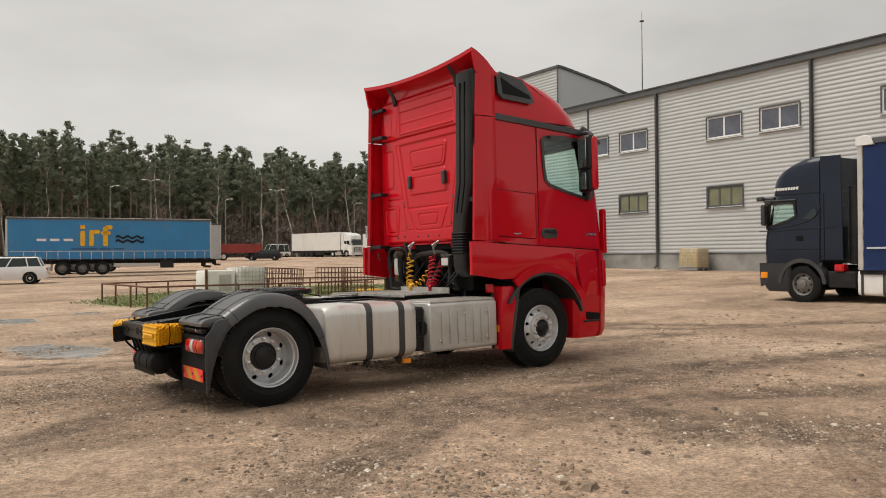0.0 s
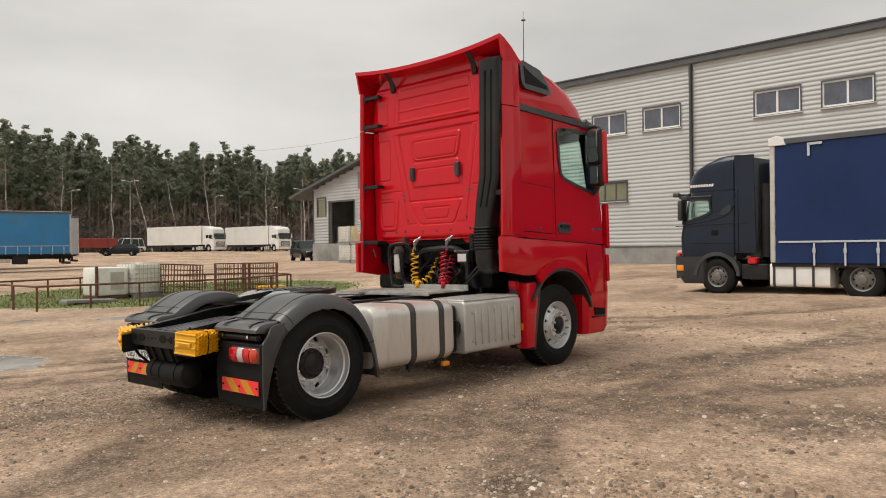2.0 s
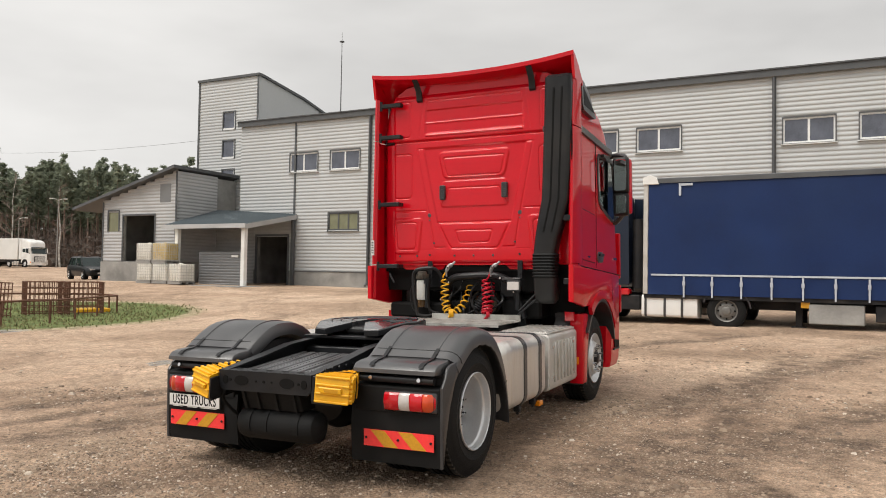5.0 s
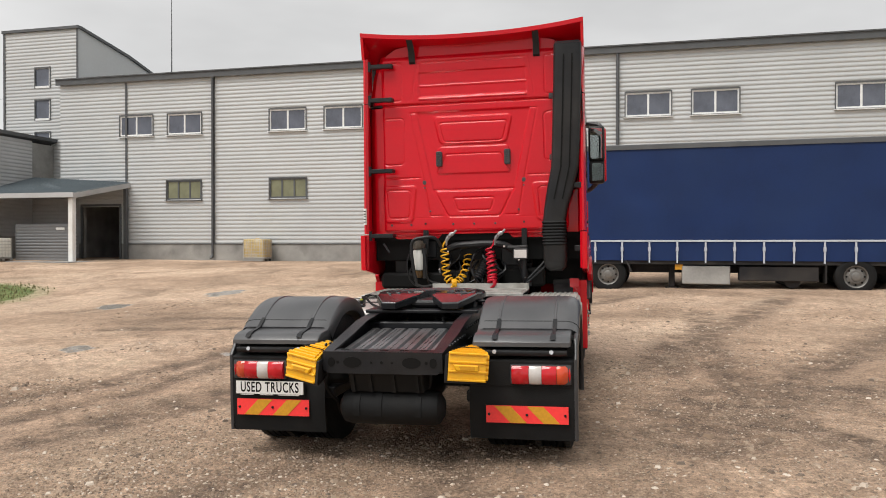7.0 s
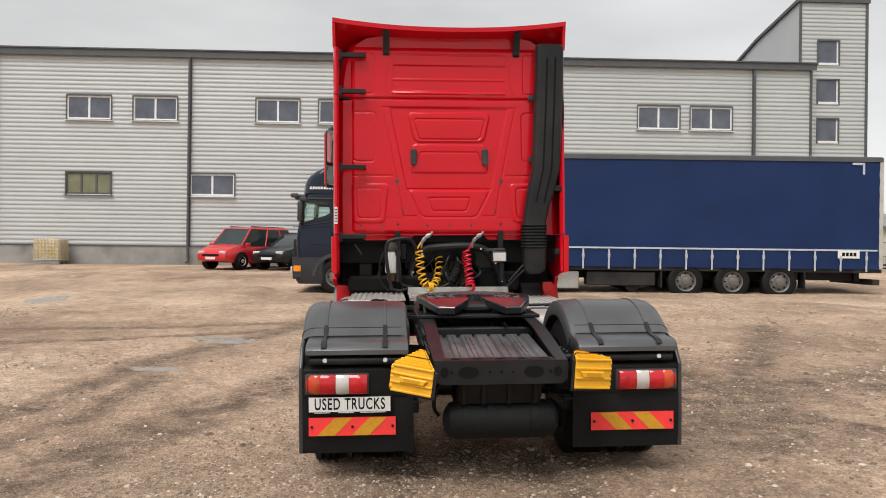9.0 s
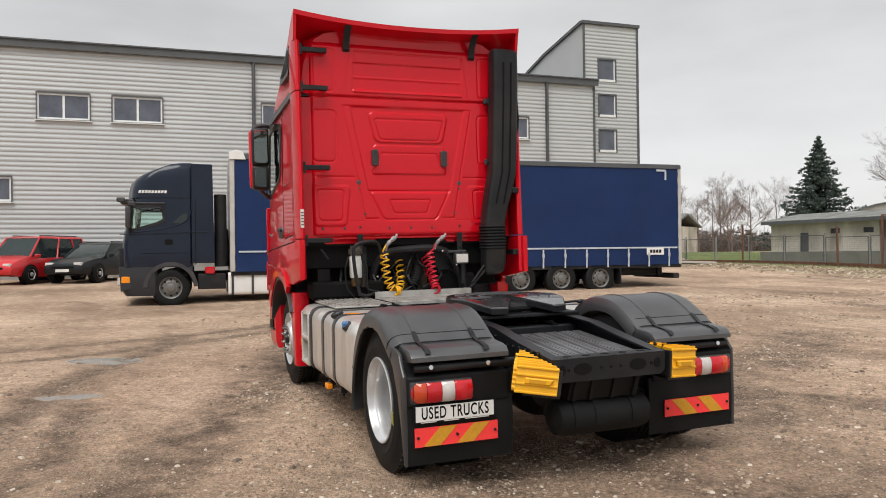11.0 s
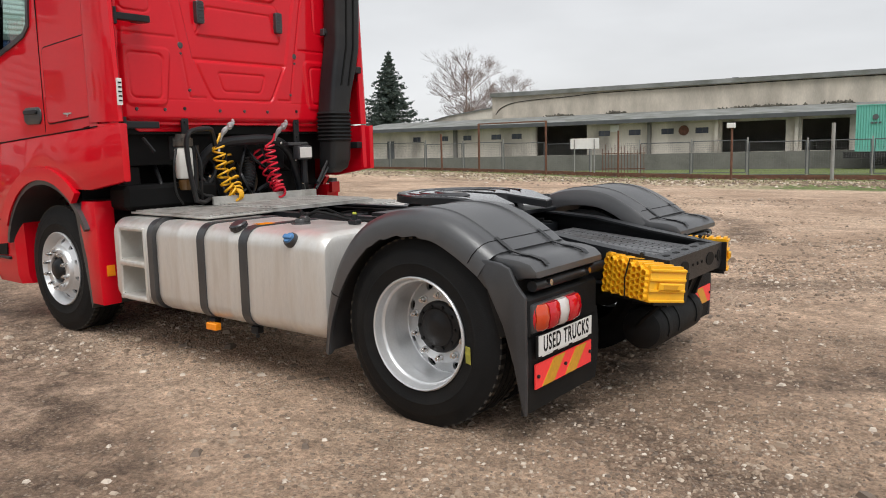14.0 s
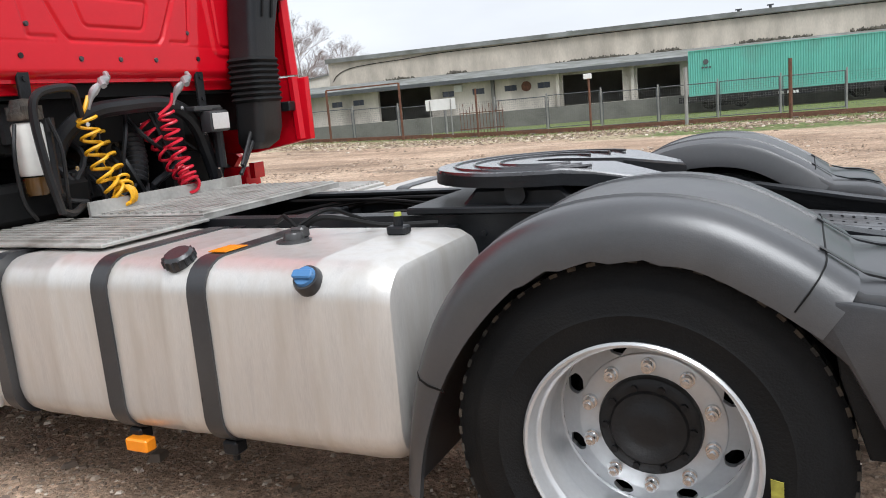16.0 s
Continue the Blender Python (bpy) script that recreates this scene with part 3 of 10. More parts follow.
def build_grass():
    """Short tufts on the pit's rim and along the rails."""
    rng = random.Random(12)
    verts, faces = [], []
    count = 0
    while count < 9000:
        if count % 2:
            x, y, tall = rng.uniform(4, 19.5), rng.uniform(21, 35), 0.07
        else:
            x = rng.uniform(-6, 44)
            y, tall = 0.1345 * x - 21.3 + rng.uniform(-2.6, 3.6), 0.08
        if turf_at(x, y) * (0.8 + 0.5 * noise.noise(Vector((x * 0.7, y * 0.7, 2)))) < rng.uniform(0.2, 0.75):
            continue
        z, h, a = ground_z(x, y), tall * rng.uniform(0.3, 1.1), rng.uniform(0, 6.28)
        for k in range(3):
            a += 2.1
            n = len(verts)
            u, v, w = math.cos(a), math.sin(a), 0.012 + 0.12 * h
            verts += [(x - v * w, y + u * w, z - 0.01), (x + v * w, y - u * w, z - 0.01), (x + u * h * 0.5, y + v * h * 0.5, z + h)]
            faces.append((n, n + 1, n + 2))
        count += 1
    me = bpy.data.meshes.new("grass")
    me.from_pydata(verts, [], faces)
    m = bpy.data.materials.new("mixed_grass")
    m.use_nodes = True
    nt = m.node_tree
    g, r = nt.nodes.new("ShaderNodeNewGeometry"), nt.nodes.new("ShaderNodeValToRGB")
    r.color_ramp.elements[0].color, r.color_ramp.elements[1].color = (0.09, 0.115, 0.035, 1), (0.36, 0.30, 0.16, 1)
    nt.links.new(g.outputs["Random Per Island"], r.inputs[0])
    nt.links.new(r.outputs[0], nt.nodes["Principled BSDF"].inputs["Base Color"])
    nt.nodes["Principled BSDF"].inputs["Roughness"].default_value = 0.8
    me.materials.append(m)
    tagged(new("grass", me), "short green and straw-coloured grass tufts", "grass", kind="stuff")


build_grass()

# ---- grey hall with its stair towers ----
def minus(lo, hi, cuts):
    """The stretches of lo..hi that no cut covers."""
    out, at = [], lo
    for a, b in sorted(cuts):
        if a > at:
            out.append((at, min(a, hi)))
        at = max(at, b)
    if at < hi:
        out.append((at, hi))
    return [(a, b) for a, b in out if b - a > 0.01]


def clad(bm, axis, at, out, u0, u1, z0, z1, holes=(), pitch=0.2, depth=0.018, limit=None):
    """Ribbed sheet rows on the plane axis = at, facing the side out (+1 or -1), left open at the holes (u0, u1, z0, z1)."""
    rows = max(1, round((z1 - z0) / pitch))
    h = (z1 - z0) / rows

    def P(u, z, d):
        return (at + out * d, u, z) if axis == "x" else (u, at + out * d, z)

    for r in range(rows):
        a = z0 + r * h
        mid = a + h / 2
        lo, hi = limit(mid) if limit else (u0, u1)
        if hi - lo < 0.05:
            continue
        cuts = [(q[0], q[1]) for q in holes if q[2] < mid < q[3]]
        prof = [(0.0, 0.0), (0.14, depth), (0.58, depth), (0.74, 0.0), (1.0, 0.0)]
        for s, e in minus(lo, hi, cuts):
            ring = [[bm.verts.new(P(u, a + t * h, d)) for t, d in prof] for u in (s, e)]
            for i in range(4):
                f = (ring[0][i], ring[1][i], ring[1][i + 1], ring[0][i + 1])
                bm.faces.new(f if (axis == "x") == (out < 0) else f[::-1])


def slab(bm, axis, a, b, u0, u1, z0, z1, holes=()):
    """A wall body between a and b on an axis, open at the holes."""
    us = sorted({u0, u1, *[v for q in holes for v in q[:2] if u0 < v < u1]})
    for s, e in zip(us, us[1:]):
        cuts = [(q[2], q[3]) for q in holes if q[0] < (s + e) / 2 < q[1]]
        for p, q in minus(z0, z1, cuts):
            if axis == "x":
                box(bm, a, b, s, e, p, q)
            else:
                box(bm, s, e, a, b, p, q)


UPPER = [(32.16, 34.18), (29.22, 31.24), (23.24, 25.26), (20.19, 22.21), (14.50, 16.52), (11.58, 13.60), (5.28, 7.30), (2.36, 4.38), (-3.60, -1.58), (-6.15, -4.13)]
LOWER3 = [(29.24, 31.30), (23.20, 25.26)]
LOWER2 = [(17.50, 19.55)]
DOOR = (34.25, 36.6, 0.3, 3.55)
HOLES = [(a, b, 7.36, 8.44) for a, b in UPPER] + [(a, b, 3.87, 4.87) for a, b in LOWER3 + LOWER2] + [DOOR]
Y0, Y1, WX, TOP = -10.0, 38.05, 33.7, 10.35

hall = thing("hall_building", Matrix(), "large hall clad in light grey ribbed sheet with dark trim", "industrial building")
bm = B()
clad(bm, "x", WX, -1, Y0, Y1, 1.5, TOP, HOLES)
part("cladding", bm, CLAD, hall, "light grey ribbed metal sheet")
bm = B()
slab(bm, "x", WX + 0.005, WX + 0.28, Y0, Y1, 0.2, TOP, HOLES)
part("wall_body", bm, CONCRETE, hall)
bm = B()
clad(bm, "y", Y0, -1, WX, 52, 1.5, TOP)
clad(bm, "y", Y1, 1, WX, 52, 1.5, TOP)
box(bm, WX + 0.28, 52, Y0 + 0.02, Y0 + 0.25, 0.2, TOP)
box(bm, WX + 0.28, 52, Y1 - 0.25, Y1 - 0.02, 0.2, TOP)
box(bm, 51.8, 52, Y0 + 0.25, Y1 - 0.25, 0.2, TOP)
part("end_wall", bm, CLAD, hall)
bm = B()
slab(bm, "x", WX - 0.06, WX + 0.004, Y0 - 0.05, 33.8, 0.1, 1.46, ())
part("plinth", bm, CONCRETE, hall, "stained rendered concrete plinth")
bm = B()
box(bm, WX - 0.16, 52.2, Y0 - 0.15, Y1 + 0.1, TOP, TOP + 0.07)
box(bm, WX - 0.20, WX - 0.161, Y0 - 0.2, Y1 + 0.15, TOP - 0.06, TOP + 0.24)
box(bm, WX - 0.26, WX - 0.10, Y0 - 0.2, Y1 + 0.15, TOP + 0.241, TOP + 0.30)
part("roof_edge", bm, DARK_TRIM, hall, "dark grey metal roof fascia")
bm = B()
box(bm, WX - 0.09, WX - 0.062, Y0, 33.8, 1.461, 1.50)
part("drip_trim", bm, DARK_TRIM, hall)
for y in (28.5, 19.6, 7.66, -7.2):
    bm = B()
    box(bm, WX - 0.10, WX - 0.031, y - 0.08, y + 0.08, 1.51, TOP - 0.07, 0.01)
    cyl(bm, (WX - 0.16, y, 0.75), (WX - 0.16, y, TOP - 0.1), 0.06, 10)
    cyl(bm, (WX - 0.16, y, 0.9), (WX - 0.34, y, 0.72), 0.06, 10)
    part("downpipe", bm, DARK_TRIM, hall, "dark grey downpipe over the panel joint")
for y in (Y0, 33.8):
    bm = B()
    box(bm, WX - 0.06, WX - 0.031, y - 0.06, y + 0.06, 1.51, TOP - 0.07)
    part("corner_trim", bm, DARK_TRIM, hall)


def window_thing(name, w, h, panes, frame_mat, pane_mat, label, white=True):
    """Origin at the lower right corner seen from outside; width along +y, out is -x."""
    win = thing(name, Matrix(), label, "window", "windows of the hall", "structure")
    bm = B()
    t = 0.07
    box(bm, -0.060, -0.03, -0.045, w + 0.045, h, h + 0.06)
    box(bm, -0.060, -0.03, -0.045, 0, -0.05, h)
    box(bm, -0.060, -0.03, w, w + 0.045, -0.05, h)
    part("window_trim", bm, DARK_TRIM, win, "dark grey sheet reveal")
    bm = B()
    for a, b, c, d in ((0, w, 0, t), (0, w, h - t, h), (0, t, t, h - t), (w - t, w, t, h - t)):
        box(bm, 0.0, 0.06, a, b, c, d)
    for i in range(1, panes):
        y = w * i / panes
        box(bm, -0.002, 0.055, y - t / 2 - 0.01, y + t / 2 + 0.01, t, h - t)
    part("window_frame", bm, frame_mat, win)
    bm = B()
    box(bm, -0.12, 0.0, -0.09, w + 0.09, -0.08, -0.051)
    part("window_sill", bm, frame_mat, win)
    for i in range(panes):
        a, b = w * i / panes, w * (i + 1) / panes
        bm = B()
        box(bm, 0.025, 0.035, a + t * 0.6, b - t * 0.6, t * 0.8, h - t * 0.8)
        part("pane", bm, pane_mat, win)
    return win


first = window_thing("window_1", 2.02, 1.08, 2, WHITE_FRAME, PANE, "white two-pane window in the grey hall wall")
first.matrix_basis = pose(WX - 0.01, UPPER[0][0], 7.36)
for a, b in UPPER[1:]:
    copy_thing(first, pose(WX - 0.01, a, 7.36))
w3 = window_thing("window_2", 2.06, 1.0, 3, DARK_TRIM, PANE_GREEN, "dark-framed three-pane window with dull greenish glass")
w3.matrix_basis = pose(WX - 0.01, LOWER3[0][0], 3.87)
copy_thing(w3, pose(WX - 0.01, LOWER3[1][0], 3.87))
w2 = window_thing("window_3", 2.05, 1.0, 2, WHITE_FRAME, PANE, "white two-pane window low in the grey hall wall")
w2.matrix_basis = pose(WX - 0.01, LOWER2[0][0], 3.87)

# dark inside behind the open loading door
bm = B()
box(bm, WX + 0.3, WX + 6, 33.0, 33.1, 0.2, 4.2)
box(bm, WX + 0.3, WX + 6, 37.7, 37.8, 0.2, 4.2)
box(bm, WX + 5.9, WX + 6, 33.1, 37.7, 0.2, 4.2)
box(bm, WX + 0.3, WX + 5.9, 33.1, 37.7, 4.1, 4.2)
box(bm, WX + 0.3, WX + 5.9, 33.1, 37.7, 0.55, 0.62)
part("entrance_room", bm, CONCRETE, hall, "bare concrete room behind the loading door")
bm = B()
for y0, y1, z0, z1 in ((34.13, 34.25, 0.3, 3.67), (36.6, 36.72, 0.3, 3.67), (34.25, 36.6, 3.55, 3.67)):
    box(bm, WX - 0.05, WX + 0.05, y0, y1, z0, z1)
part("door_frame", bm, DARK_TRIM, hall)


def stair_tower(name, x0, y0, y1, top, label):
    tw = thing(name, Matrix(), label, "tower")
    wy = y0 + (y1 - y0) * (0.36 if y0 > 0 else 0.40)
    wins = [(wy, wy + 1.15, z, z + 1.25) for z in (4.95, 6.85, 8.75, 10.65)]
    bm = B()
    clad(bm, "x", x0, -1, y0, y1, 0.6, top - 0.1, wins)
    part("cladding", bm, CLAD, tw)
    bm = B()
    slab(bm, "x", x0 + 0.005, x0 + 0.25, y0, y1, 0.3, top - 0.1, wins)
    prof = [(x0 + 0.25, 0.3), (x0 + 0.25, top - 0.1), (x0 + 4.6, top - 0.75), (x0 + 10, top - 2.0), (x0 + 17, top - 3.3), (x0 + 17, 0.3)]
    for y in (y0, y1 - 0.2):
        prism(bm, prof, "y", y, y + 0.2)
    part("side_wall", bm, CLAD, tw)
    bm = B()
    edge = [(x0 - 0.12, top - 0.1), (x0 + 0.25, top - 0.1), (x0 + 4.6, top - 0.75), (x0 + 10, top - 2.0), (x0 + 17, top - 3.3)]
    loft(bm, [[(x, y0 - 0.12, z), (x, y1 + 0.12, z), (x, y1 + 0.12, z + 0.16), (x, y0 - 0.12, z + 0.16)] for x, z in edge])
    part("roof", bm, DARK_TRIM, tw)
    bm = B()
    for y in (y0, y1):
        box(bm, x0 - 0.05, x0 - 0.031, y - 0.07, y + 0.07, 0.6, top - 0.1)
    part("corner_trim", bm, DARK_TRIM, tw)
    for a, b, z0, z1 in wins:
        bm = B()
        for p, q, r, s in ((a, b, z1 - 0.08, z1), (a, a + 0.08, z0, z1 - 0.08), (b - 0.08, b, z0, z1 - 0.08)):
            box(bm, x0 - 0.04, x0 + 0.06, p, q, r, s)
        fr = part("window", bm, DARK_TRIM, tw)
        bm = B()
        box(bm, x0 - 0.05, x0 + 0.05, a + 0.081, b - 0.081, z0, z0 + 0.12)
        box(bm, x0 - 0.0, x0 + 0.05, a + 0.081, a + 0.15, z0 + 0.121, z1 - 0.081)
        part("frame", bm, WHITE_FRAME, fr)
        bm = B()
        box(bm, x0 + 0.02, x0 + 0.03, a + 0.15, b - 0.081, z0 + 0.121, z1 - 0.081)
        part("pane", bm, PANE, fr)
    return tw


stair_tower("stair_tower", 35.4, 38.3, 43.4, 14.1, "tall grey stair tower with four small windows")
stair_tower("stair_tower", 33.99, -12.9, -9.6, 13.8, "grey stair tower at the end of the hall")
bm = B()
box(bm, 44.5, 46.5, 36.2, 38.2, 10.42, 11.4, 0.03)
box(bm, 44.4, 46.6, 36.1, 38.3, 11.4, 11.5)
tagged(part("roof_vent", bm, DARK_TRIM), "dark square vent housing on the hall roof", "roof vent")
bm = B()
cyl(bm, (40.5, 35.5, 10.4), (40.5, 35.5, 17.3), 0.05, 8, 0.02)
cyl(bm, (40.5, 35.5, 17.3), (40.5, 35.5, 17.9), 0.012, 6)
cyl(bm, (40.5, 35.5, 17.22), (40.5, 35.5, 17.27), 0.16, 10)
tagged(part("lightning_rod", bm, DARK_TRIM), "thin grey lightning mast on the hall roof", "mast")

# ---- low shed and porch at the hall's end ----
SX, SY, SY1 = 30.4, 39.9, 46.3
shed = thing("shed", Matrix(), "low grey ribbed-metal shed with a sloping roof and open gateway", "shed")
gate = (41.7, 44.4, 1.9, 4.7)
win = (44.85, 45.75, 3.75, 5.0)
vent = (40.4, 41.3, 5.45, 6.55)


def shed_roof(y):
    return lerp(7.35, 5.65, (y - SY) / (SY1 - SY))


def shed_limit(z):
    return SY, min(SY1, SY + (7.35 - z) / (7.35 - 5.65) * (SY1 - SY)) if z > 5.65 else SY1


bm = B()
clad(bm, "x", SX, -1, SY, SY1, 1.9, 7.35, [gate, win, vent], limit=shed_limit)
clad(bm, "y", SY, -1, SX, 33.65, 1.9, 7.3)
part("cladding", bm, CLAD_SHED, shed)
bm = B()
slab(bm, "x", SX + 0.01, SX + 0.2, SY, SY1, 0.3, 5.6, [gate, win])
box(bm, SX + 0.21, 48, SY1 - 0.2, SY1, 0.3, 5.6)
box(bm, SX + 0.21, 35.3, SY + 0.03, SY + 0.2, 0.3, 7.2)
box(bm, 40, 40.2, SY + 0.2, SY1 - 0.2, 0.3, 6)
box(bm, SX + 0.21, 40, SY + 0.2, SY1 - 0.2, 1.7, 1.88)
part("wall_body", bm, CONCRETE, shed)
bm = B()
box(bm, SX - 0.06, SX + 0.009, SY, SY1 + 0.05, 0.3, 1.88)
part("plinth", bm, CONCRETE, shed)
bm = B()
loft(bm, [[(x, SY - 0.2, 7.42), (x, SY1 + 2.3, 5.10), (x, SY1 + 2.3, 5.28), (x, SY - 0.2, 7.60)] for x in (SX - 0.5, 44)])
part("roof", bm, DARK_TRIM, shed)
bm = B()
box(bm, SX - 0.05, SX - 0.031, SY - 0.02, SY + 0.10, 1.9, 7.3)
box(bm, SX - 0.05, SX - 0.031, SY1 - 0.1, SY1, 1.9, 5.6)
for y0, y1, z0, z1 in (gate, win):
    box(bm, SX - 0.05, SX - 0.031, y0 - 0.1, y0, z0, z1 + 0.1)
    box(bm, SX - 0.05, SX - 0.031, y1, y1 + 0.1, z0, z1 + 0.1)
    box(bm, SX - 0.05, SX - 0.031, y0, y1, z1, z1 + 0.1)
part("trim", bm, DARK_TRIM, shed)
bm = B()
box(bm, SX + 0.02, SX + 0.05, *win)
part("shed_window", bm, PANE_GREEN, shed, "dull glazed window")
bm = B()
box(bm, SX - 0.02, SX + 0.009, *vent)
part("hatch", bm, CLAD_DARK, shed)

porch = thing("porch", Matrix(), "lean-to porch with slate-grey sheet roof on a pale post", "porch")
bm = B()
loft(bm, [[(29.3, y, 3.92), (33.66, y, lerp(4.75, 5.15, (y - 33.6) / 6.2)), (33.66, y, lerp(4.83, 5.23, (y - 33.6) / 6.2)), (29.3, y, 4.0)] for y in (33.6, 39.85)])
for i in range(28):
    y = 33.75 + i * 0.218
    s = lerp(4.83, 5.23, (y - 33.6) / 6.2)
    loft(bm, [[(x, y - 0.03, z), (x, y + 0.03, z), (x, y, z + 0.035)] for x, z in ((29.3, 4.0), (33.66, s))])
part("porch_roof", bm, ROOF_SHEET, porch, "slate-grey ribbed roof sheet")
bm = B()
box(bm, 29.25, 29.29, 33.55, 39.9, 3.78, 4.02)
loft(bm, [[(x, 33.56, z - 0.26), (x, 33.59, z - 0.26), (x, 33.59, z), (x, 33.56, z)] for x, z in ((29.3, 3.98), (33.64, 4.8))])
part("porch_fascia", bm, CLAD_SHED, porch)
for x, y in ((29.6, 33.9), (29.6, 38.9)):
    bm = B()
    box(bm, x - 0.13, x + 0.13, y - 0.13, y + 0.13, 0.3, 3.78, 0.015)
    part("post", bm, WHITE, porch, "pale square post")
bm = B()
box(bm, 33.4, 33.58, 33.62, 33.80, 0.3, 4.6)
part("post", bm, DARK_TRIM, porch)
bm = B()
clad(bm, "x", 30.3, -1, 34.6, 37.9, 0.45, 2.5, pitch=0.16)
box(bm, 30.33, 30.40, 34.6, 37.9, 0.4, 2.5)
part("gate_panel", bm, CLAD_DARK, porch, "dark grey ribbed gate panel")
bm = B()
box(bm, 30.24, 30.262, 34.9, 35.4, 2.2, 2.32)
part("notice", bm, WHITE, porch, "small white notice")
bm = B()
clad(bm, "x", 33.63, -1, 36.8, 39.85, 0.45, 4.7, pitch=0.2)
part("back_sheet", bm, CLAD_SHED, porch)
bm = B()
box(bm, 28.5, 33.6, 33.2, 36.9, 0.3, 0.62, 0.02)
part("ramp", bm, CONCRETE, porch, "worn concrete apron")


# ---- caged liquid containers ----
def ibc(name, tank_mat, label):
    t = thing(name, Matrix(), label, "liquid container", "white caged containers")
    bm = B()
    prism(bm, rrect(-0.56, 0.56, -0.46, 0.46, 0.08, 4), "z", 0.16, 1.10, 0.04, 2)
    cyl(bm, (0, 0, 1.10), (0, 0, 1.16), 0.11, 14)
    part("tank", bm, tank_mat, t)
    bm = B()
    for i in range(7):
        z = 0.18 + i * 0.155
        pts = [(x, y, z) for x, y in rrect(-0.59, 0.59, -0.49, 0.49, 0.08, 2)]
        sweep(bm, pts + [pts[0]], 0.011, 5)
    for i in range(8):
        u = -0.52 + i * 0.149
        for y in (-0.5, 0.5):
            cyl(bm, (u, y, 0.12), (u, y, 1.12), 0.010, 5)
    for i in range(6):
        u = -0.40 + i * 0.16
        for x in (-0.6, 0.6):
            cyl(bm, (x, u, 0.12), (x, u, 1.12), 0.010, 5)
    part("cage", bm, ALU_SHEET, t, "galvanised wire cage")
    bm = B()
    for y in (-0.42, 0, 0.42):
        box(bm, -0.58, 0.58, y - 0.07, y + 0.07, 0, 0.10)
    box(bm, -0.6, 0.6, -0.5, 0.5, 0.101, 0.14)
    part("pallet", bm, CONCRETE, t)
    return t


IBC_WHITE = mat("milky_plastic", (0.84, 0.83, 0.77), 0.45, 0, 0.06, 2, 30, dirt=(0.5, 0.48, 0.40), dirt_amount=0.5, dirt_scale=2)
IBC_YELLOW = mat("aged_yellow_plastic", (0.62, 0.47, 0.20), 0.45, 0, 0.12, 2, 30, dirt=(0.66, 0.6, 0.48), dirt_amount=0.8, dirt_scale=2)
white_ibc = ibc("liquid_container", IBC_WHITE, "white plastic container in a wire cage stacked by the shed")
cream_ibc = ibc("liquid_container", IBC_YELLOW, "yellowed plastic container in a wire cage")
cream_ibc.matrix_basis = pose(32.9, 25.55, ground_z(32.9, 25.5) + 0.02, 0, 0, 90)
ibz = ground_z(29.0, 39) + 0.02
white_ibc.matrix_basis = pose(29.0, 40.4, ibz, 0, 0, 90)
for x, y, z, rz in ((29.0, 39.15, 0, 90), (28.8, 37.7, 0, 80), (29.0, 40.45, 1.16, 91)):
    copy_thing(white_ibc, pose(x, y, ibz + z, 0, 0, rz))
copy_thing(cream_ibc, pose(29.0, 39.2, ibz + 1.16, 0, 0, 88))

# ---- the red tractor unit ----
TRUCK = Matrix.Translation((2.88, 8.49, -0.02)) @ Euler((0, 0, radians(2.2))).to_matrix().to_4x4() @ Euler((0, radians(-0.75), 0)).to_matrix().to_4x4() @ Euler((radians(-0.9), 0, 0)).to_matrix().to_4x4()
truck = thing("tractor_truck", TRUCK, "bright red two-axle tractor truck with high sleeper cab on gravel", "truck")


def cab_ring(z, x0, xf, w, rf, rr=0.06, bow=0.10, n=10):
    """A plan outline of the cab at height z: flat back, rounded front."""
    pts = []
    for i in range(n + 1):
        y = -w + rf * (1 - math.cos(radians(90 * i / n)))
        pts.append((xf - bow - rf * (1 - math.sin(radians(90 * i / n))), y))
    m = 6
    front = [(xf - bow * (2 * k / m - 1) ** 2, lerp(-w + rf, w - rf, k / m)) for k in range(1, m)]
    left = [(x, -y) for x, y in pts[::-1]]
    back = [(x0, w - rr), (x0, -w + rr)]
    side_r = [(x0 + rr, -w), (lerp(x0, xf, 0.3), -w), (lerp(x0, xf, 0.55), -w)]
    side_l = [(x, w) for x, _ in side_r[::-1]]
    return [(x, y, z) for x, y in side_r + pts + front + left + side_l + back]


CAB_LINING = mat("grey_cab_lining", (0.10, 0.10, 0.10), 0.9)


def window_outline(grow=0.0):
    g = grow
    return [(3.72 - g, 2.86 + g * 0.6), (3.76, 2.90 + g), (4.40, 2.905 + g), (4.47 + g, 2.86 + g * 0.5), (4.60 + g, 2.22), (4.55 + g, 2.165 - g), (4.42, 2.17 - g), (4.05, 2.255 - g), (3.83, 2.315 - g), (3.765 - g, 2.37 - g * 0.5), (3.735 - g, 2.55)]


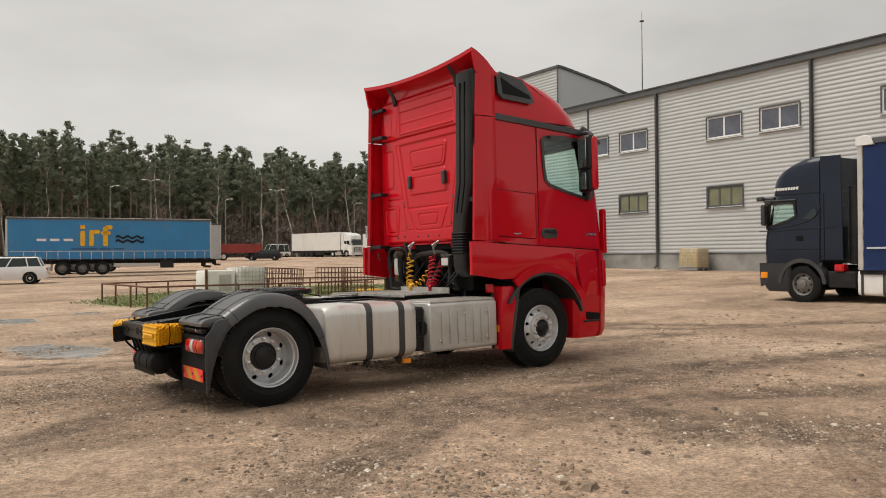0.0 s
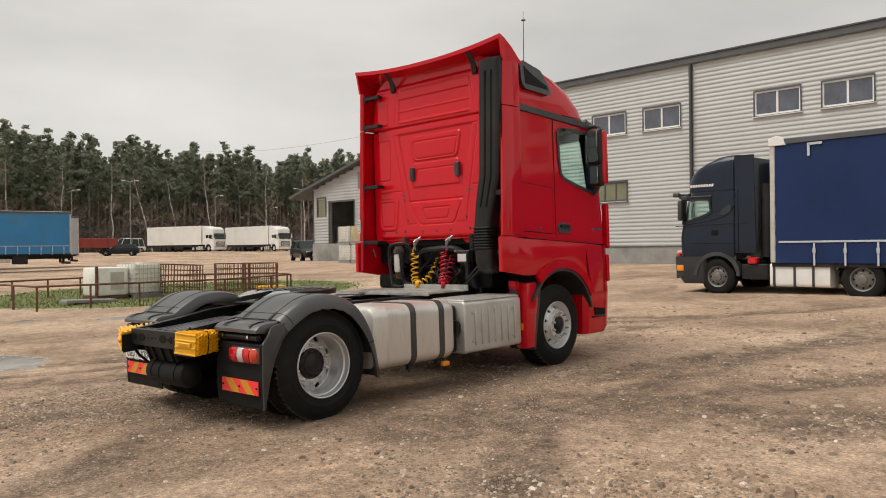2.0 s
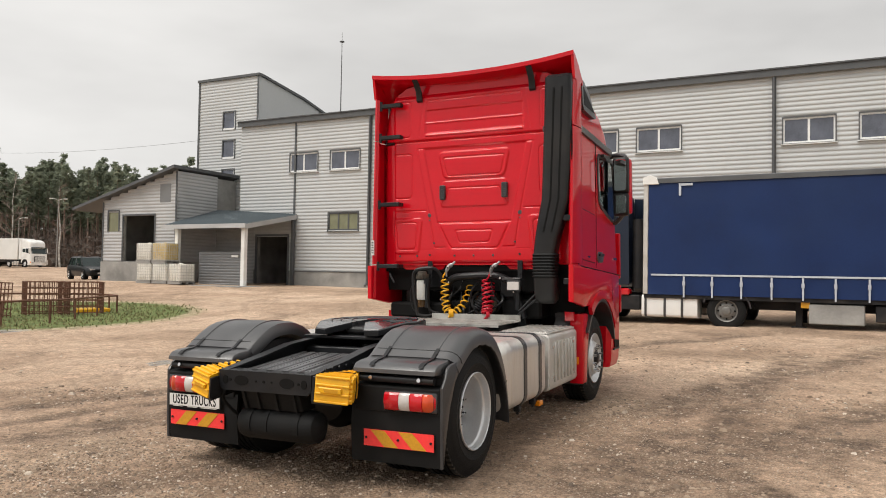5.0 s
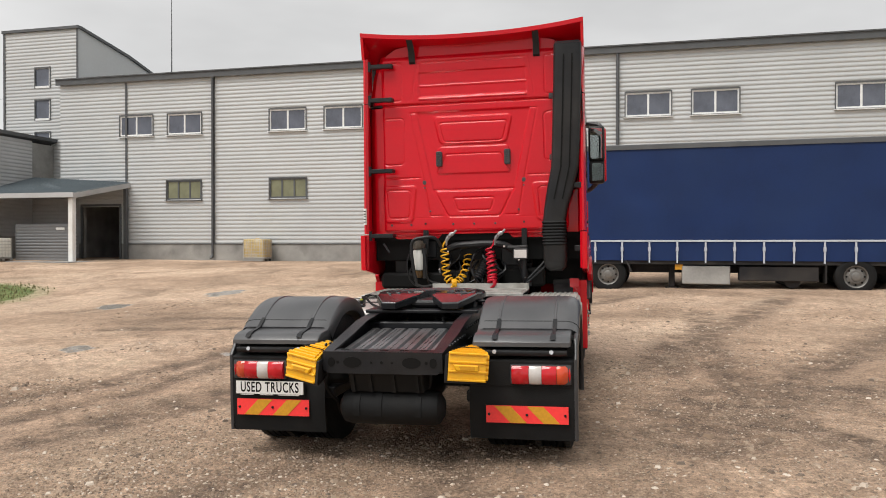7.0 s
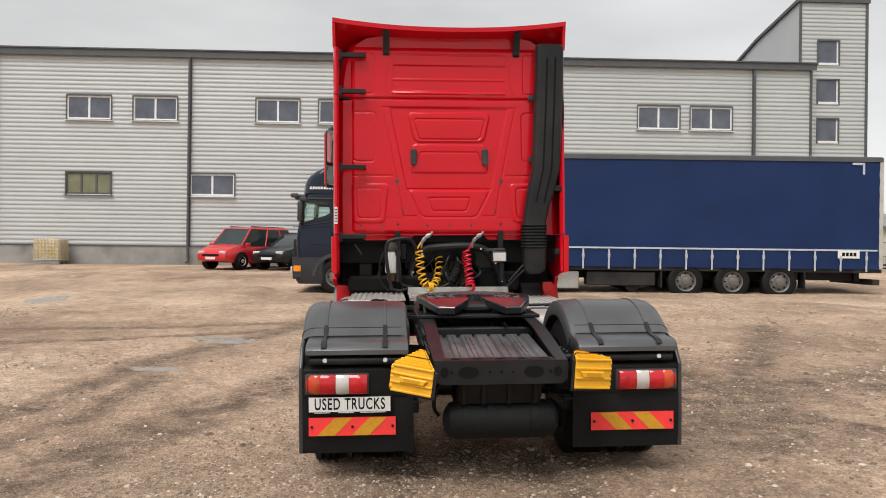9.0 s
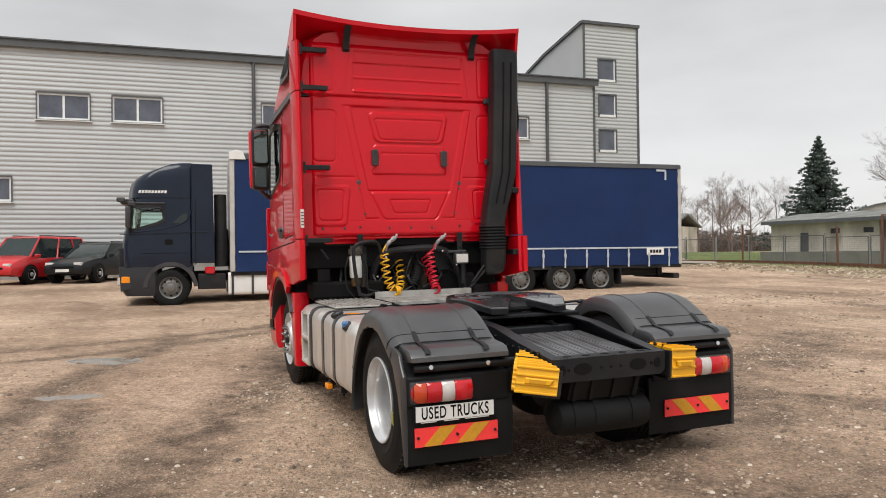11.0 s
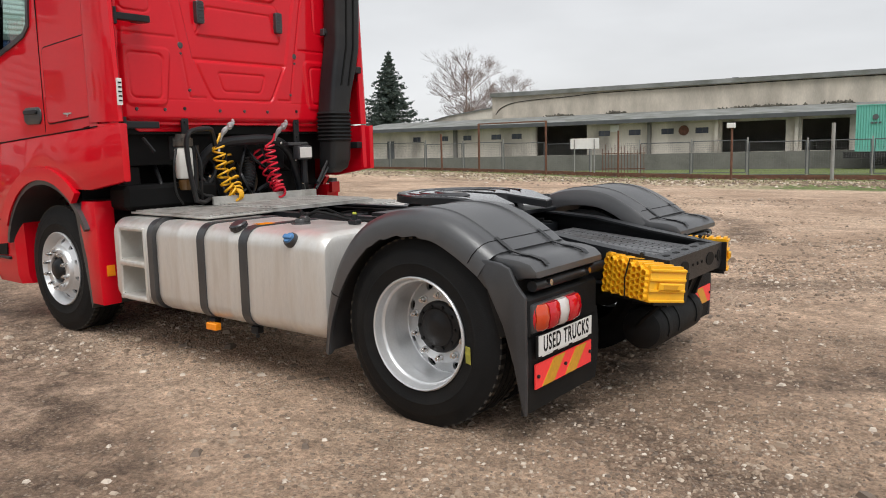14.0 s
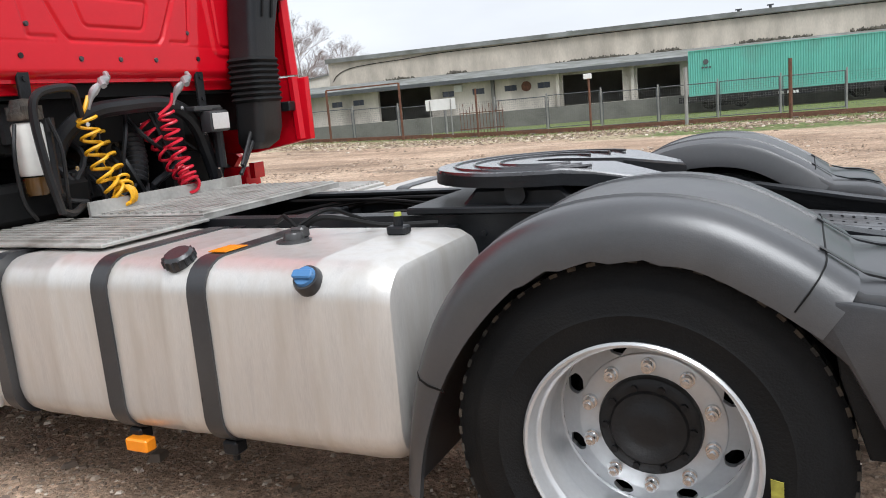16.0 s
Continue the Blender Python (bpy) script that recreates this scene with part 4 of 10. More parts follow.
def build_cab():
    # main shell, belt to gutter, then the high roof
    bm = B()
    levels = [(1.44, 3.02, 5.06, 1.22, 0.34), (1.585, 3.0, 5.055, 1.217, 0.34), (1.60, 2.80, 5.05, 1.215, 0.34), (2.2, 2.80, 4.98, 1.215, 0.34), (2.7, 2.80, 4.86, 1.21, 0.35), (3.06, 2.80, 4.76, 1.205, 0.36)]
    loft(bm, [cab_ring(z, a, f, w, r) for z, a, f, w, r in levels])
    shell = part("cab_shell", bm, RED, truck, "glossy bright red cab body")
    room, tunnel, front = B(), B(), B()
    loft(room, [cab_ring(z, 2.90, f, w, 0.30) for z, f, w in ((1.70, 4.66, 1.17), (2.98, 4.62, 1.16))])
    prism(tunnel, window_outline(0.0), "y", -1.5, 1.5)
    prism(front, rrect(-1.04, 1.04, 1.93, 2.88, 0.06, 3), "x", 4.3, 5.3)
    hollow(shell, [(room, CAB_LINING), (tunnel, INK), (front, INK)])
    bm = B()
    roof = [(3.10, 2.80, 4.72, 1.205, 0.40), (3.22, 2.80, 4.68, 1.20, 0.45), (3.40, 2.80, 4.55, 1.175, 0.52), (3.55, 2.80, 4.36, 1.13, 0.58), (3.66, 2.80, 4.12, 1.06, 0.62), (3.73, 2.80, 3.82, 0.95, 0.62), (3.76, 2.80, 3.5, 0.80, 0.5)]
    loft(bm, [cab_ring(z, a, f, w, r, bow=0.16) for z, a, f, w, r in roof])
    part("roof", bm, RED, truck, "red high roof")
    bm = B()
    loft(bm, [[(x, y, q - 0.064 * (x - 2.93)) for x, y, q in cab_ring(z, 2.82, 4.78 + d, 1.208 + d, 0.36)] for z, d in ((3.07, 0.0), (3.075, 0.024), (3.145, 0.024), (3.15, 0.0))])
    part("gutter_strip", bm, BLACK_PLASTIC, truck, "black strip under the roof")
    # front below the belt
    bm = B()
    loft(bm, [cab_ring(z, 4.22, f, w, 0.32) for z, f, w in ((0.32, 5.02, 1.20), (0.40, 5.06, 1.225), (0.86, 5.08, 1.235), (1.29, 5.07, 1.23), (1.465, 5.064, 1.226))])
    part("bumper", bm, RED, truck, "red bumper and step panel")
    # floor pan in ink black, so the void under the cab reads dark
    bm = B()
    box(bm, 3.35, 4.4, -0.62, 0.62, 0.70, 1.50)
    box(bm, 2.84, 4.6, -1.19, 1.19, 1.53, 1.597)
    box(bm, 4.20, 4.6, -1.19, 1.19, 1.28, 1.53)
    box(bm, 2.90, 2.99, -1.19, 1.19, 1.30, 1.60)
    part("floor_pan", bm, INK, truck)


build_cab()


def back_height(y, z):
    """How far the pressed rear panel stands out at (y, z)."""

    def quad(z0, z1, w0, w1, off=0.0, r=0.06):
        """Signed distance, negative inside, of a rounded trapezium."""
        w = lerp(w0, w1, (z - z0) / (z1 - z0))
        dx, dz = abs(y - off) - (w - r), abs(z - (z0 + z1) / 2) - ((z1 - z0) / 2 - r)
        return math.hypot(max(dx, 0), max(dz, 0)) + min(max(dx, dz), 0) - r

    def ridge(d, w=0.008):
        return math.exp(-(d / w) ** 2)

    def vee(tops):
        """Half-width at height z along a bent line of (z, half-width)."""
        for (za, wa), (zb, wb) in zip(tops, tops[1:]):
            if za <= z <= zb:
                return lerp(wa, wb, (z - za) / (zb - za))
        return 9.0

    a = abs(y)
    h = 0.0
    if z > 3.08:
        h += 0.010
        span = step01(0.62, 0.60, a)
        h -= 0.012 * step01(0.015, -0.015, quad(3.14, 3.555, 0.62, 0.60, 0, 0.03))
        h += 0.012 * span * step01(3.432, 3.445, z) * step01(3.555, 3.54, z)
        h += 0.016 * span * step01(3.17, 3.155, z) * step01(3.125, 3.135, z)
        h += 0.007 * span * ridge(z - 3.285, 0.010)
        off = 0.922 if y > 0 else -0.922
        h -= 0.007 * ridge(quad(3.13, 3.56, 0.107, 0.112, off, 0.04))
        h -= 0.006 * ridge(a - lerp(0.70, 0.63, (z - 3.12) / 0.44)) * step01(3.12, 3.14, z) * step01(3.57, 3.55, z)
    else:
        inner = vee([(1.787, 0.285), (1.83, 0.325), (2.10, 0.465), (2.985, 0.648)])
        h -= 0.016 * step01(0.008, -0.012, a - inner) * step01(1.78, 1.80, z) * step01(2.99, 2.97, z)
        outer = vee([(1.806, 0.505), (2.14, 0.560), (2.99, 0.725)])
        h -= 0.007 * ridge(a - outer) * step01(2.995, 2.975, z)
        h -= 0.007 * ridge(z - 1.806) * step01(0.35, 0.37, a) * step01(0.52, 0.49, a)
        h -= 0.007 * ridge(z - 2.985) * step01(0.73, 0.70, a)
        d = quad(2.615, 2.93, 0.38, 0.45, 0, 0.06)
        h += 0.015 * step01(0.010, -0.012, d)
        h -= 0.009 * ridge(quad(2.64, 2.86, 0.335, 0.39, 0, 0.04))
        d = quad(2.28, 2.585, 0.424, 0.40, 0, 0.04)
        h += 0.012 * step01(0.008, -0.010, d)
        h -= 0.007 * ridge(z - 2.50) * step01(0.32, 0.30, a)
        h -= 0.007 * ridge(a - lerp(0.424, 0.31, (z - 2.28) / 0.22)) * step01(2.29, 2.30, z) * step01(2.51, 2.49, z)
        h -= 0.008 * ridge(z - 2.10) * step01(0.48, 0.46, a)
        h += 0.011 * step01(0.008, -0.010, quad(1.80, 2.085, 0.29, 0.44, 0, 0.04))
        h -= 0.008 * ridge(quad(1.862, 2.005, 0.187, 0.237, 0, 0.03))
        off = 0.925 if y > 0 else -0.925
        h -= 0.008 * ridge(quad(2.40, 2.93, 0.120, 0.130, off, 0.05))
        off = 0.872 if y > 0 else -0.872
        h += 0.010 * step01(0.010, -0.014, quad(1.735, 2.158, 0.165, 0.215, off, 0.05))
        h -= 0.008 * ridge(quad(1.788, 2.108, 0.125, 0.145, off, 0.045))
        h -= 0.007 * ridge(z - 2.245) * step01(0.60, 0.63, a)
    h -= 0.022 * ridge(z - 3.08, 0.010)
    h += 0.0022 * noise.noise(Vector((y * 1.6, z * 1.6, 4)))
    h -= 0.09 * step01(1.0, 1.10, a) ** 2
    h -= 0.06 * step01(1.66, 1.57, z) + 0.05 * step01(3.58, 3.66, z)
    return h


def build_back_panel():
    verts, faces, idx = [], [], {}
    ny, nz = 340, 330
    for i in range(ny + 1):
        y = lerp(-1.10, 1.10, i / ny)
        low = 1.548 + 0.060 * step01(0.44, 0.36, abs(y)) + 0.10 * step01(0.90, 1.05, abs(y))
        for j in range(nz + 1):
            z = lerp(low, 3.66, j / nz)
            idx[i, j] = len(verts)
            verts.append((2.772 - back_height(y, z), y, z))
    for i in range(ny):
        for j in range(nz):
            faces.append((idx[i, j], idx[i, j + 1], idx[i + 1, j + 1], idx[i + 1, j]))
    me = bpy.data.meshes.new("rear_panel")
    me.from_pydata(verts, [], faces)
    me.materials.append(RED)
    me.shade_smooth()
    ob = new("rear_panel", me)
    ob.parent = truck
    tagged(ob, "pressed red sheet-metal rear wall")
    so = ob.modifiers.new("thick", "SOLIDIFY")
    so.thickness = 0.02
    for y in (0.388, -0.388):
        bm = B()
        prism(bm, rrect(y - 0.034, y + 0.034, 2.365, 2.535, 0.015, 3), "x", 2.74, 2.80, 0.006)
        for k in range(6):
            box(bm, 2.734, 2.742, y - 0.026, y + 0.026, 2.385 + k * 0.025, 2.395 + k * 0.025)
        part("vent_slot", bm, BLACK_PLASTIC, truck, "black vent slot")
    for y, z, r in ((0.566, 2.19, 0.025), (-0.566, 2.19, 0.025), (0.566, 2.13, 0.010), (-0.566, 2.13, 0.010), (0.505, 1.86, 0.012), (-0.505, 1.86, 0.012), (0.96, 1.71, 0.013), (0.73, 1.71, 0.013), (0.24, 1.71, 0.013), (0.0, 1.71, 0.013), (-0.24, 1.71, 0.013), (-0.84, 1.71, 0.013)):
        bm = B()
        revolve(bm, [(0.0, 0.004), (r * 0.8, 0.004), (r, 0.0), (r, -0.04)], (2.768 - back_height(y, z), y, z), "-x", 14)
        part("plug", bm, BLACK_PLASTIC, truck)


build_back_panel()


def side_lower(s):
    """The flared panel below the belt with its wheel arch, on the side s."""
    pts = [(2.50, 1.205), (2.95, 1.135)]
    pts += [(x, z) for x, z in arc(3.645, 0.50, 0.765, 124, 28, 22)]
    pts += [(4.22, 0.86), (4.60, 0.86), (4.60, 1.468), (4.2, 1.495), (3.6, 1.534), (2.50, 1.596)]
    bm = B()
    prism(bm, pts, "y", s * 1.20, s * 1.258, 0.014, 2)
    part("lower_side_panel", bm, RED, truck, "red side panel below the door")
    bm = B()
    outer, inner = arc(3.645, 0.50, 0.80, 140, 22, 24), arc(3.645, 0.50, 0.665, 140, 22, 24)
    loft(bm, [[(o[0], s * 1.24, o[1]), (o[0], s * 1.285, o[1]), (i[0], s * 1.285, i[1]), (i[0], s * 1.24, i[1])] for o, i in zip(outer[2:-1], arc(3.645, 0.50, 0.70, 140, 22, 24)[2:-1])])
    part("wheel_arch", bm, RED, truck, "flared red wheel arch")
    bm = B()
    loft(bm, [[(o[0], s * 0.86, o[1]), (o[0], s * 1.27, o[1]), (i[0], s * 1.27, i[1]), (i[0], s * 0.86, i[1])] for o, i in zip(arc(3.645, 0.50, 0.70, 150, 15, 24), arc(3.645, 0.50, 0.665, 150, 15, 24))])
    part("arch_liner", bm, BLACK_PLASTIC, truck)
    # red mudguard leg behind the wheel
    bm = B()
    prism(bm, [(2.965, 1.05), (3.14, 1.05), (3.19, 0.86), (3.13, 0.62), (3.09, 0.29), (2.945, 0.29)], "y", s * 1.08, s * 1.235, 0.012, 2)
    part("mudguard_leg", bm, RED, truck, "red mudguard behind the front wheel")
    bm = B()
    prism(bm, [(3.145, 1.05), (3.26, 1.00), (3.215, 0.75), (3.15, 0.45), (3.12, 0.25), (3.095, 0.29), (3.135, 0.62), (3.195, 0.86)], "y", s * 0.85, s * 1.225)
    part("mud_flap", bm, BLACK_PLASTIC, truck)
    bm = B()
    box(bm, 2.945, 2.975, s * 1.15 - 0.03, s * 1.15 + 0.03, 0.50, 0.58)
    part("side_marker", bm, ORANGE, truck, "small amber side marker")


for s in (1, -1):
    side_lower(s)


def build_wings():
    for s in (1, -1):
        for z0, z1 in ((1.21, 1.60), (1.612, 3.085), (3.097, 3.60)):
            bm = B()
            rings = []
            for k in range(5):
                z = lerp(z0, z1, k / 4)
                xr = lerp(2.535, 2.635, (z - 1.2) / 2.4)
                rings.append([(x, s * y, z) for x, y in ((xr, 1.205), (xr + 0.01, 1.228), (xr + 0.08, 1.244), (2.86, 1.250), (2.93, 1.236), (2.93, 1.214), (xr + 0.10, 1.218), (xr + 0.06, 1.180), (xr + 0.03, 1.180))])
            loft(bm, rings)
            part("side_fairing", bm, RED, truck, "red side air fairing")
    s = 1
    for z in (3.52, 3.135, 2.325, 1.59):
        bm = B()
        xr = lerp(2.535, 2.635, (z - 1.2) / 2.4) + 0.035
        box(bm, xr, xr + 0.06, 0.90, 1.185, z - 0.024, z + 0.024, 0.006)
        box(bm, xr + 0.06, 2.74, 0.90, 0.98, z - 0.020, z + 0.020)
        cyl(bm, (xr + 0.012, 1.168, z - 0.055), (xr + 0.012, 1.168, z + 0.055), 0.018, 10)
        part("hinge_arm", bm, DARK_STEEL, truck, "black fairing hinge arm")
    for z in (3.40, 3.05, 2.1, 1.42):
        bm = B()
        box(bm, 2.58, 2.76, -1.215, -1.12, z - 0.03, z + 0.03, 0.006)
        part("hinge_arm", bm, DARK_STEEL, truck, "black fairing hinge arm")
    bm = B()
    box(bm, 2.545, 2.56, 1.196, 1.228, 1.72, 1.90)
    part("sticker", bm, WHITE, truck, "white paper sticker")
    bm = B()
    for k in range(5):
        box(bm, 2.541, 2.546, 1.20, 1.224, 1.745 + k * 0.03, 1.755 + k * 0.03)
    part("print", bm, INK, truck)
    # roof air deflector
    bm = B()
    rings = []
    for k in range(33):
        y = lerp(-1.245, 1.245, k / 32)
        a = abs(y) / 1.245
        top = 3.805 + 0.085 * a ** 2.2
        side = step01(0.90, 1.0, a)
        foot = 3.66 - 0.05 * side
        xf = lerp(3.35, 2.98, step01(0.55, 1.0, a))
        rings.append([(2.585, y, top), (2.66, y, lerp(top, 3.78, 0.25)), (lerp(2.6, xf, 0.5), y, lerp(top, foot, 0.5) + 0.03), (xf, y, foot), (xf - 0.03, y, foot - 0.03), (lerp(2.6, xf, 0.5), y, lerp(top, foot, 0.5) - 0.01), (2.67, y, lerp(top, 3.78, 0.25) - 0.05), (2.59, y, top - 0.045)])
    loft(bm, rings)
    part("roof_deflector", bm, RED, truck, "red curved roof air deflector")
    for s in (1, -1):
        bm = B()
        prism(bm, [(2.60, 3.84), (2.645, 3.60), (2.93, 3.60), (2.99, 3.61), (2.68, 3.84)], "y", s * 1.215, s * 1.246)
        part("deflector_side", bm, RED, truck)
    for y in (0.68, -0.73):
        bm = B()
        loft(bm, [[(x, y - 0.035, z), (x, y + 0.035, z), (x + 0.03, y + 0.035, z - 0.02), (x + 0.03, y - 0.035, z - 0.02)] for x, z in ((2.60, 3.785), (2.64, 3.755), (2.715, 3.66), (2.73, 3.56))])
        part("deflector_bracket", bm, DARK_STEEL, truck, "black deflector bracket")


build_wings()


def build_sides():
    for s in (1, -1):
        y = s * 1.2145
        bm = B()
        rim_in, rim_out = window_outline(-0.008), window_outline(0.032)
        loft(bm, [[(a[0], y - s * 0.02, a[1]), (a[0], y + s * 0.012, a[1]), (b[0], y + s * 0.012, b[1]), (b[0], y - s * 0.02, b[1])] for a, b in zip(rim_in + rim_in[:1], rim_out + rim_out[:1])], True, False)
        frame_ob = part("door_window", bm, BLACK_PLASTIC, truck, "side window in a black rubber seal")
        bm = B()
        prism(bm, window_outline(-0.009), "y", y - s * 0.004, y)
        pane = part("glass", bm, CAB_GLASS, frame_ob, "greenish tinted glass")
        pane.visible_shadow = False
        bm = B()
        prism(bm, rrect(3.655, 3.935, 1.625, 1.755, 0.055, 5), "y", s * 1.20, s * 1.226, 0.008, 2)
        h = part("door_handle", bm, BLACK_PLASTIC, truck, "black recessed door handle")
        bm = B()
        prism(bm, rrect(3.70, 3.90, 1.70, 1.735, 0.015, 3), "y", s * 1.226, s * 1.246, 0.004)
        part("grip", bm, DARK_STEEL, h)
        # shut lines: door, locker lid, sill
        bm = B()
        for x0, x1, z0, z1 in ((3.612, 3.619, 1.56, 3.03), (2.84, 2.846, 1.60, 3.05)):
            box(bm, x0, x1, min(s * 1.212, s * 1.2185), max(s * 1.212, s * 1.2185), z0, z1)
        prism(bm, [(2.80, 1.582), (2.80, 1.587), (4.72, 1.468), (4.72, 1.463)], "y", s * 1.20, s * 1.2605)
        part("shut_line", bm, INK, truck)
        bm = B()
        pts = [(x, z - 0.065 * (x - 3.2)) for x, z in rrect(2.888, 3.566, 1.645, 2.205, 0.04, 4)]
        prism(bm, pts, "y", s * 1.21, s * 1.2215, 0.005)
        part("locker_lid", bm, RED, truck, "flush red locker lid")
        bm = B()
        prism(bm, [(x, z - 0.065 * (x - 3.2)) for x, z in rrect(2.881, 3.573, 1.638, 2.212, 0.045, 4)], "y", s * 1.21, s * 1.2175)
        part("locker_gap", bm, INK, truck)
        bm = B()
        prism(bm, [(3.19, 1.695), (3.31, 1.695), (3.31, 1.685), (3.26, 1.68), (3.25, 1.66), (3.24, 1.68), (3.19, 1.685)], "y", s * 1.2215, s * 1.227)
        part("badge", bm, CHROME, truck, "small chrome badge")
        bm = B()
        for k in range(4):
            box(bm, 4.46 + k * 0.05, 4.497 + k * 0.05, min(s * 1.214, s * 1.2225), max(s * 1.214, s * 1.2225), 1.66, 1.69)
        part("model_badge", bm, CHROME, truck)
        # roof side air intake
        bm = B()
        loft(bm, [[(2.96, s * d, 3.60), (3.02, s * d, 3.655), (3.42, s * (d - 0.04), 3.60), (3.56, s * (d - 0.03), 3.44), (3.58, s * d, 3.33), (3.50, s * d, 3.305), (3.06, s * d, 3.33), (2.99, s * d, 3.39)] for d in (1.10, 1.225, 1.235)])
        intake = part("air_intake", bm, BLACK_PLASTIC, truck, "black roof air intake")
        # black sheet without slats, painting the shade of the intake's recess
        bm = B()
        loft(bm, [[(3.03, s * d, 3.59), (3.40, s * (d - 0.035), 3.555), (3.51, s * (d - 0.025), 3.43), (3.52, s * d, 3.37), (3.06, s * d, 3.39)] for d in (1.2352, 1.238)])
        part("grille", bm, INK, intake)
        # mirrors
        bm = B()
        prism(bm, rrect(4.30, 4.42, 2.50, 2.96, 0.05, 4), "y", s * 1.25, s * 1.455, 0.03, 2)
        prism(bm, rrect(4.30, 4.42, 2.215, 2.515, 0.05, 4), "y", s * 1.255, s * 1.45, 0.03, 2)
        mir = part("mirror", bm, DARK_STEEL, truck, "black double door mirror")
        for z0, z1, tilt in ((2.535, 2.925, 9), (2.25, 2.475, 16)):
            bm = B()
            prism(bm, rrect(-0.078, 0.078, z0, z1, 0.03, 3), "x", -0.003, 0.003)
            pane = part("mirror_glass", bm, MIRROR, mir, "silvered glass")
            pane.matrix_basis = Matrix.Translation((4.286, s * 1.353, 0)) @ Matrix.Rotation(radians(s * tilt), 4, "Z")
        bm = B()
        prism(bm, rrect(4.35, 4.47, 2.24, 2.94, 0.05, 4), "y", s * 1.30, s * 1.475, 0.03, 2)
        part("mirror_cap", bm, RED, mir, "red mirror cap")
        bm = B()
        sweep(bm, smooth_line([(4.46, s * 1.17, 2.97), (4.44, s * 1.26, 3.0), (4.40, s * 1.38, 2.98), (4.38, s * 1.42, 2.92)], 5), 0.030, 8)
        part("mirror_arm", bm, BLACK_PLASTIC, mir)
        bm = B()
        sweep(bm, smooth_line([(4.52, s * 1.17, 2.14), (4.48, s * 1.26, 2.15), (4.40, s * 1.36, 2.24)], 5), 0.030, 8)
        part("mirror_arm", bm, BLACK_PLASTIC, mir)
        bm = B()
        loft(bm, [[(3.80, s * d, 2.93), (4.10, s * d, 2.945), (4.14, s * d, 2.91), (3.95, s * d, 2.885), (3.82, s * d, 2.90)] for d in (1.21, 1.27)])
        part("wind_deflector", bm, BLACK_PLASTIC, truck, "black wind shield over the window")
        # corner air blade at the front pillar
        bm = B()
        prism(bm, rrect(4.80, 4.86, 1.42, 2.02, 0.02, 3), "y", s * 1.14, s * 1.225, 0.01)
        for k in range(8):
            box(bm, 4.862, 4.870, s * 1.18 - 0.012, s * 1.18 + 0.012, 1.48 + k * 0.065, 1.52 + k * 0.065)
        part("corner_blade", bm, RED, truck)
        bm = B()
        prism(bm, rrect(4.74, 4.80, 0.98, 1.34, 0.02, 3), "y", s * 1.16, s * 1.245, 0.008)
        part("corner_lamp", bm, RED, truck)
        # entry steps
        # black patch on the bumper side gives the shade of the step recess
        bm = B()
        prism(bm, [(4.40, 0.66), (4.66, 0.63), (4.66, 0.55), (4.42, 0.56)], "y", s * 1.16, s * 1.2415)
        part("step_recess", bm, INK, truck, "black patch for the shaded entry step recess")
        bm = B()
        box(bm, 4.36, 4.66, min(s * 1.05, s * 1.25), max(s * 1.05, s * 1.25), 0.525, 0.548, 0.006)
        part("step", bm, DARK_STEEL, truck)
        # cab window sunshield and roof lamps above the windscreen
        bm = B()
        sweep(bm, [(4.62, s * 1.02, 3.12), (4.74, s * 1.08, 3.02), (4.83, s * 0.98, 2.96)], [0.05, 0.06, 0.03], 8)
        part("sun_visor_end", bm, BLACK_PLASTIC, truck)


SIDE_GLASS = mat("tinted_side_glass", (0.018, 0.030, 0.030), 0.06, 0, 0.15, 2, 10, spec=0.5)
build_sides()


def curved_screen(bm, rows, bow, thick=0.006):
    """Bent glass: rows of (z, front x, half-width)."""
    rings = []
    for z, f, w in rows:
        ys = [lerp(-w, w, k / 12) for k in range(13)]
        out = [(f - bow * (y / w) ** 2, y, z) for y in ys]
        rings.append(out + [(x - thick, y, z) for x, y, _ in out[::-1]])
    loft(bm, rings)


bm = B()
curved_screen(bm, ((1.90, 5.035, 1.08), (2.3, 4.965, 1.08), (2.7, 4.865, 1.07), (2.90, 4.81, 1.06)), 0.26)
part("windscreen", bm, CAB_GLASS, truck, "greenish tinted windscreen").visible_shadow = False
bm = B()
loft(bm, [[(x, y, z) for y in (-1.02, 1.02)] + [(x + 0.02, y, z + 0.02) for y in (1.02, -1.02)] for x, z in ((4.66, 3.07), (4.86, 3.03), (5.0, 2.93))])
part("sun_visor", bm, BLACK_PLASTIC, truck, "black sun visor")


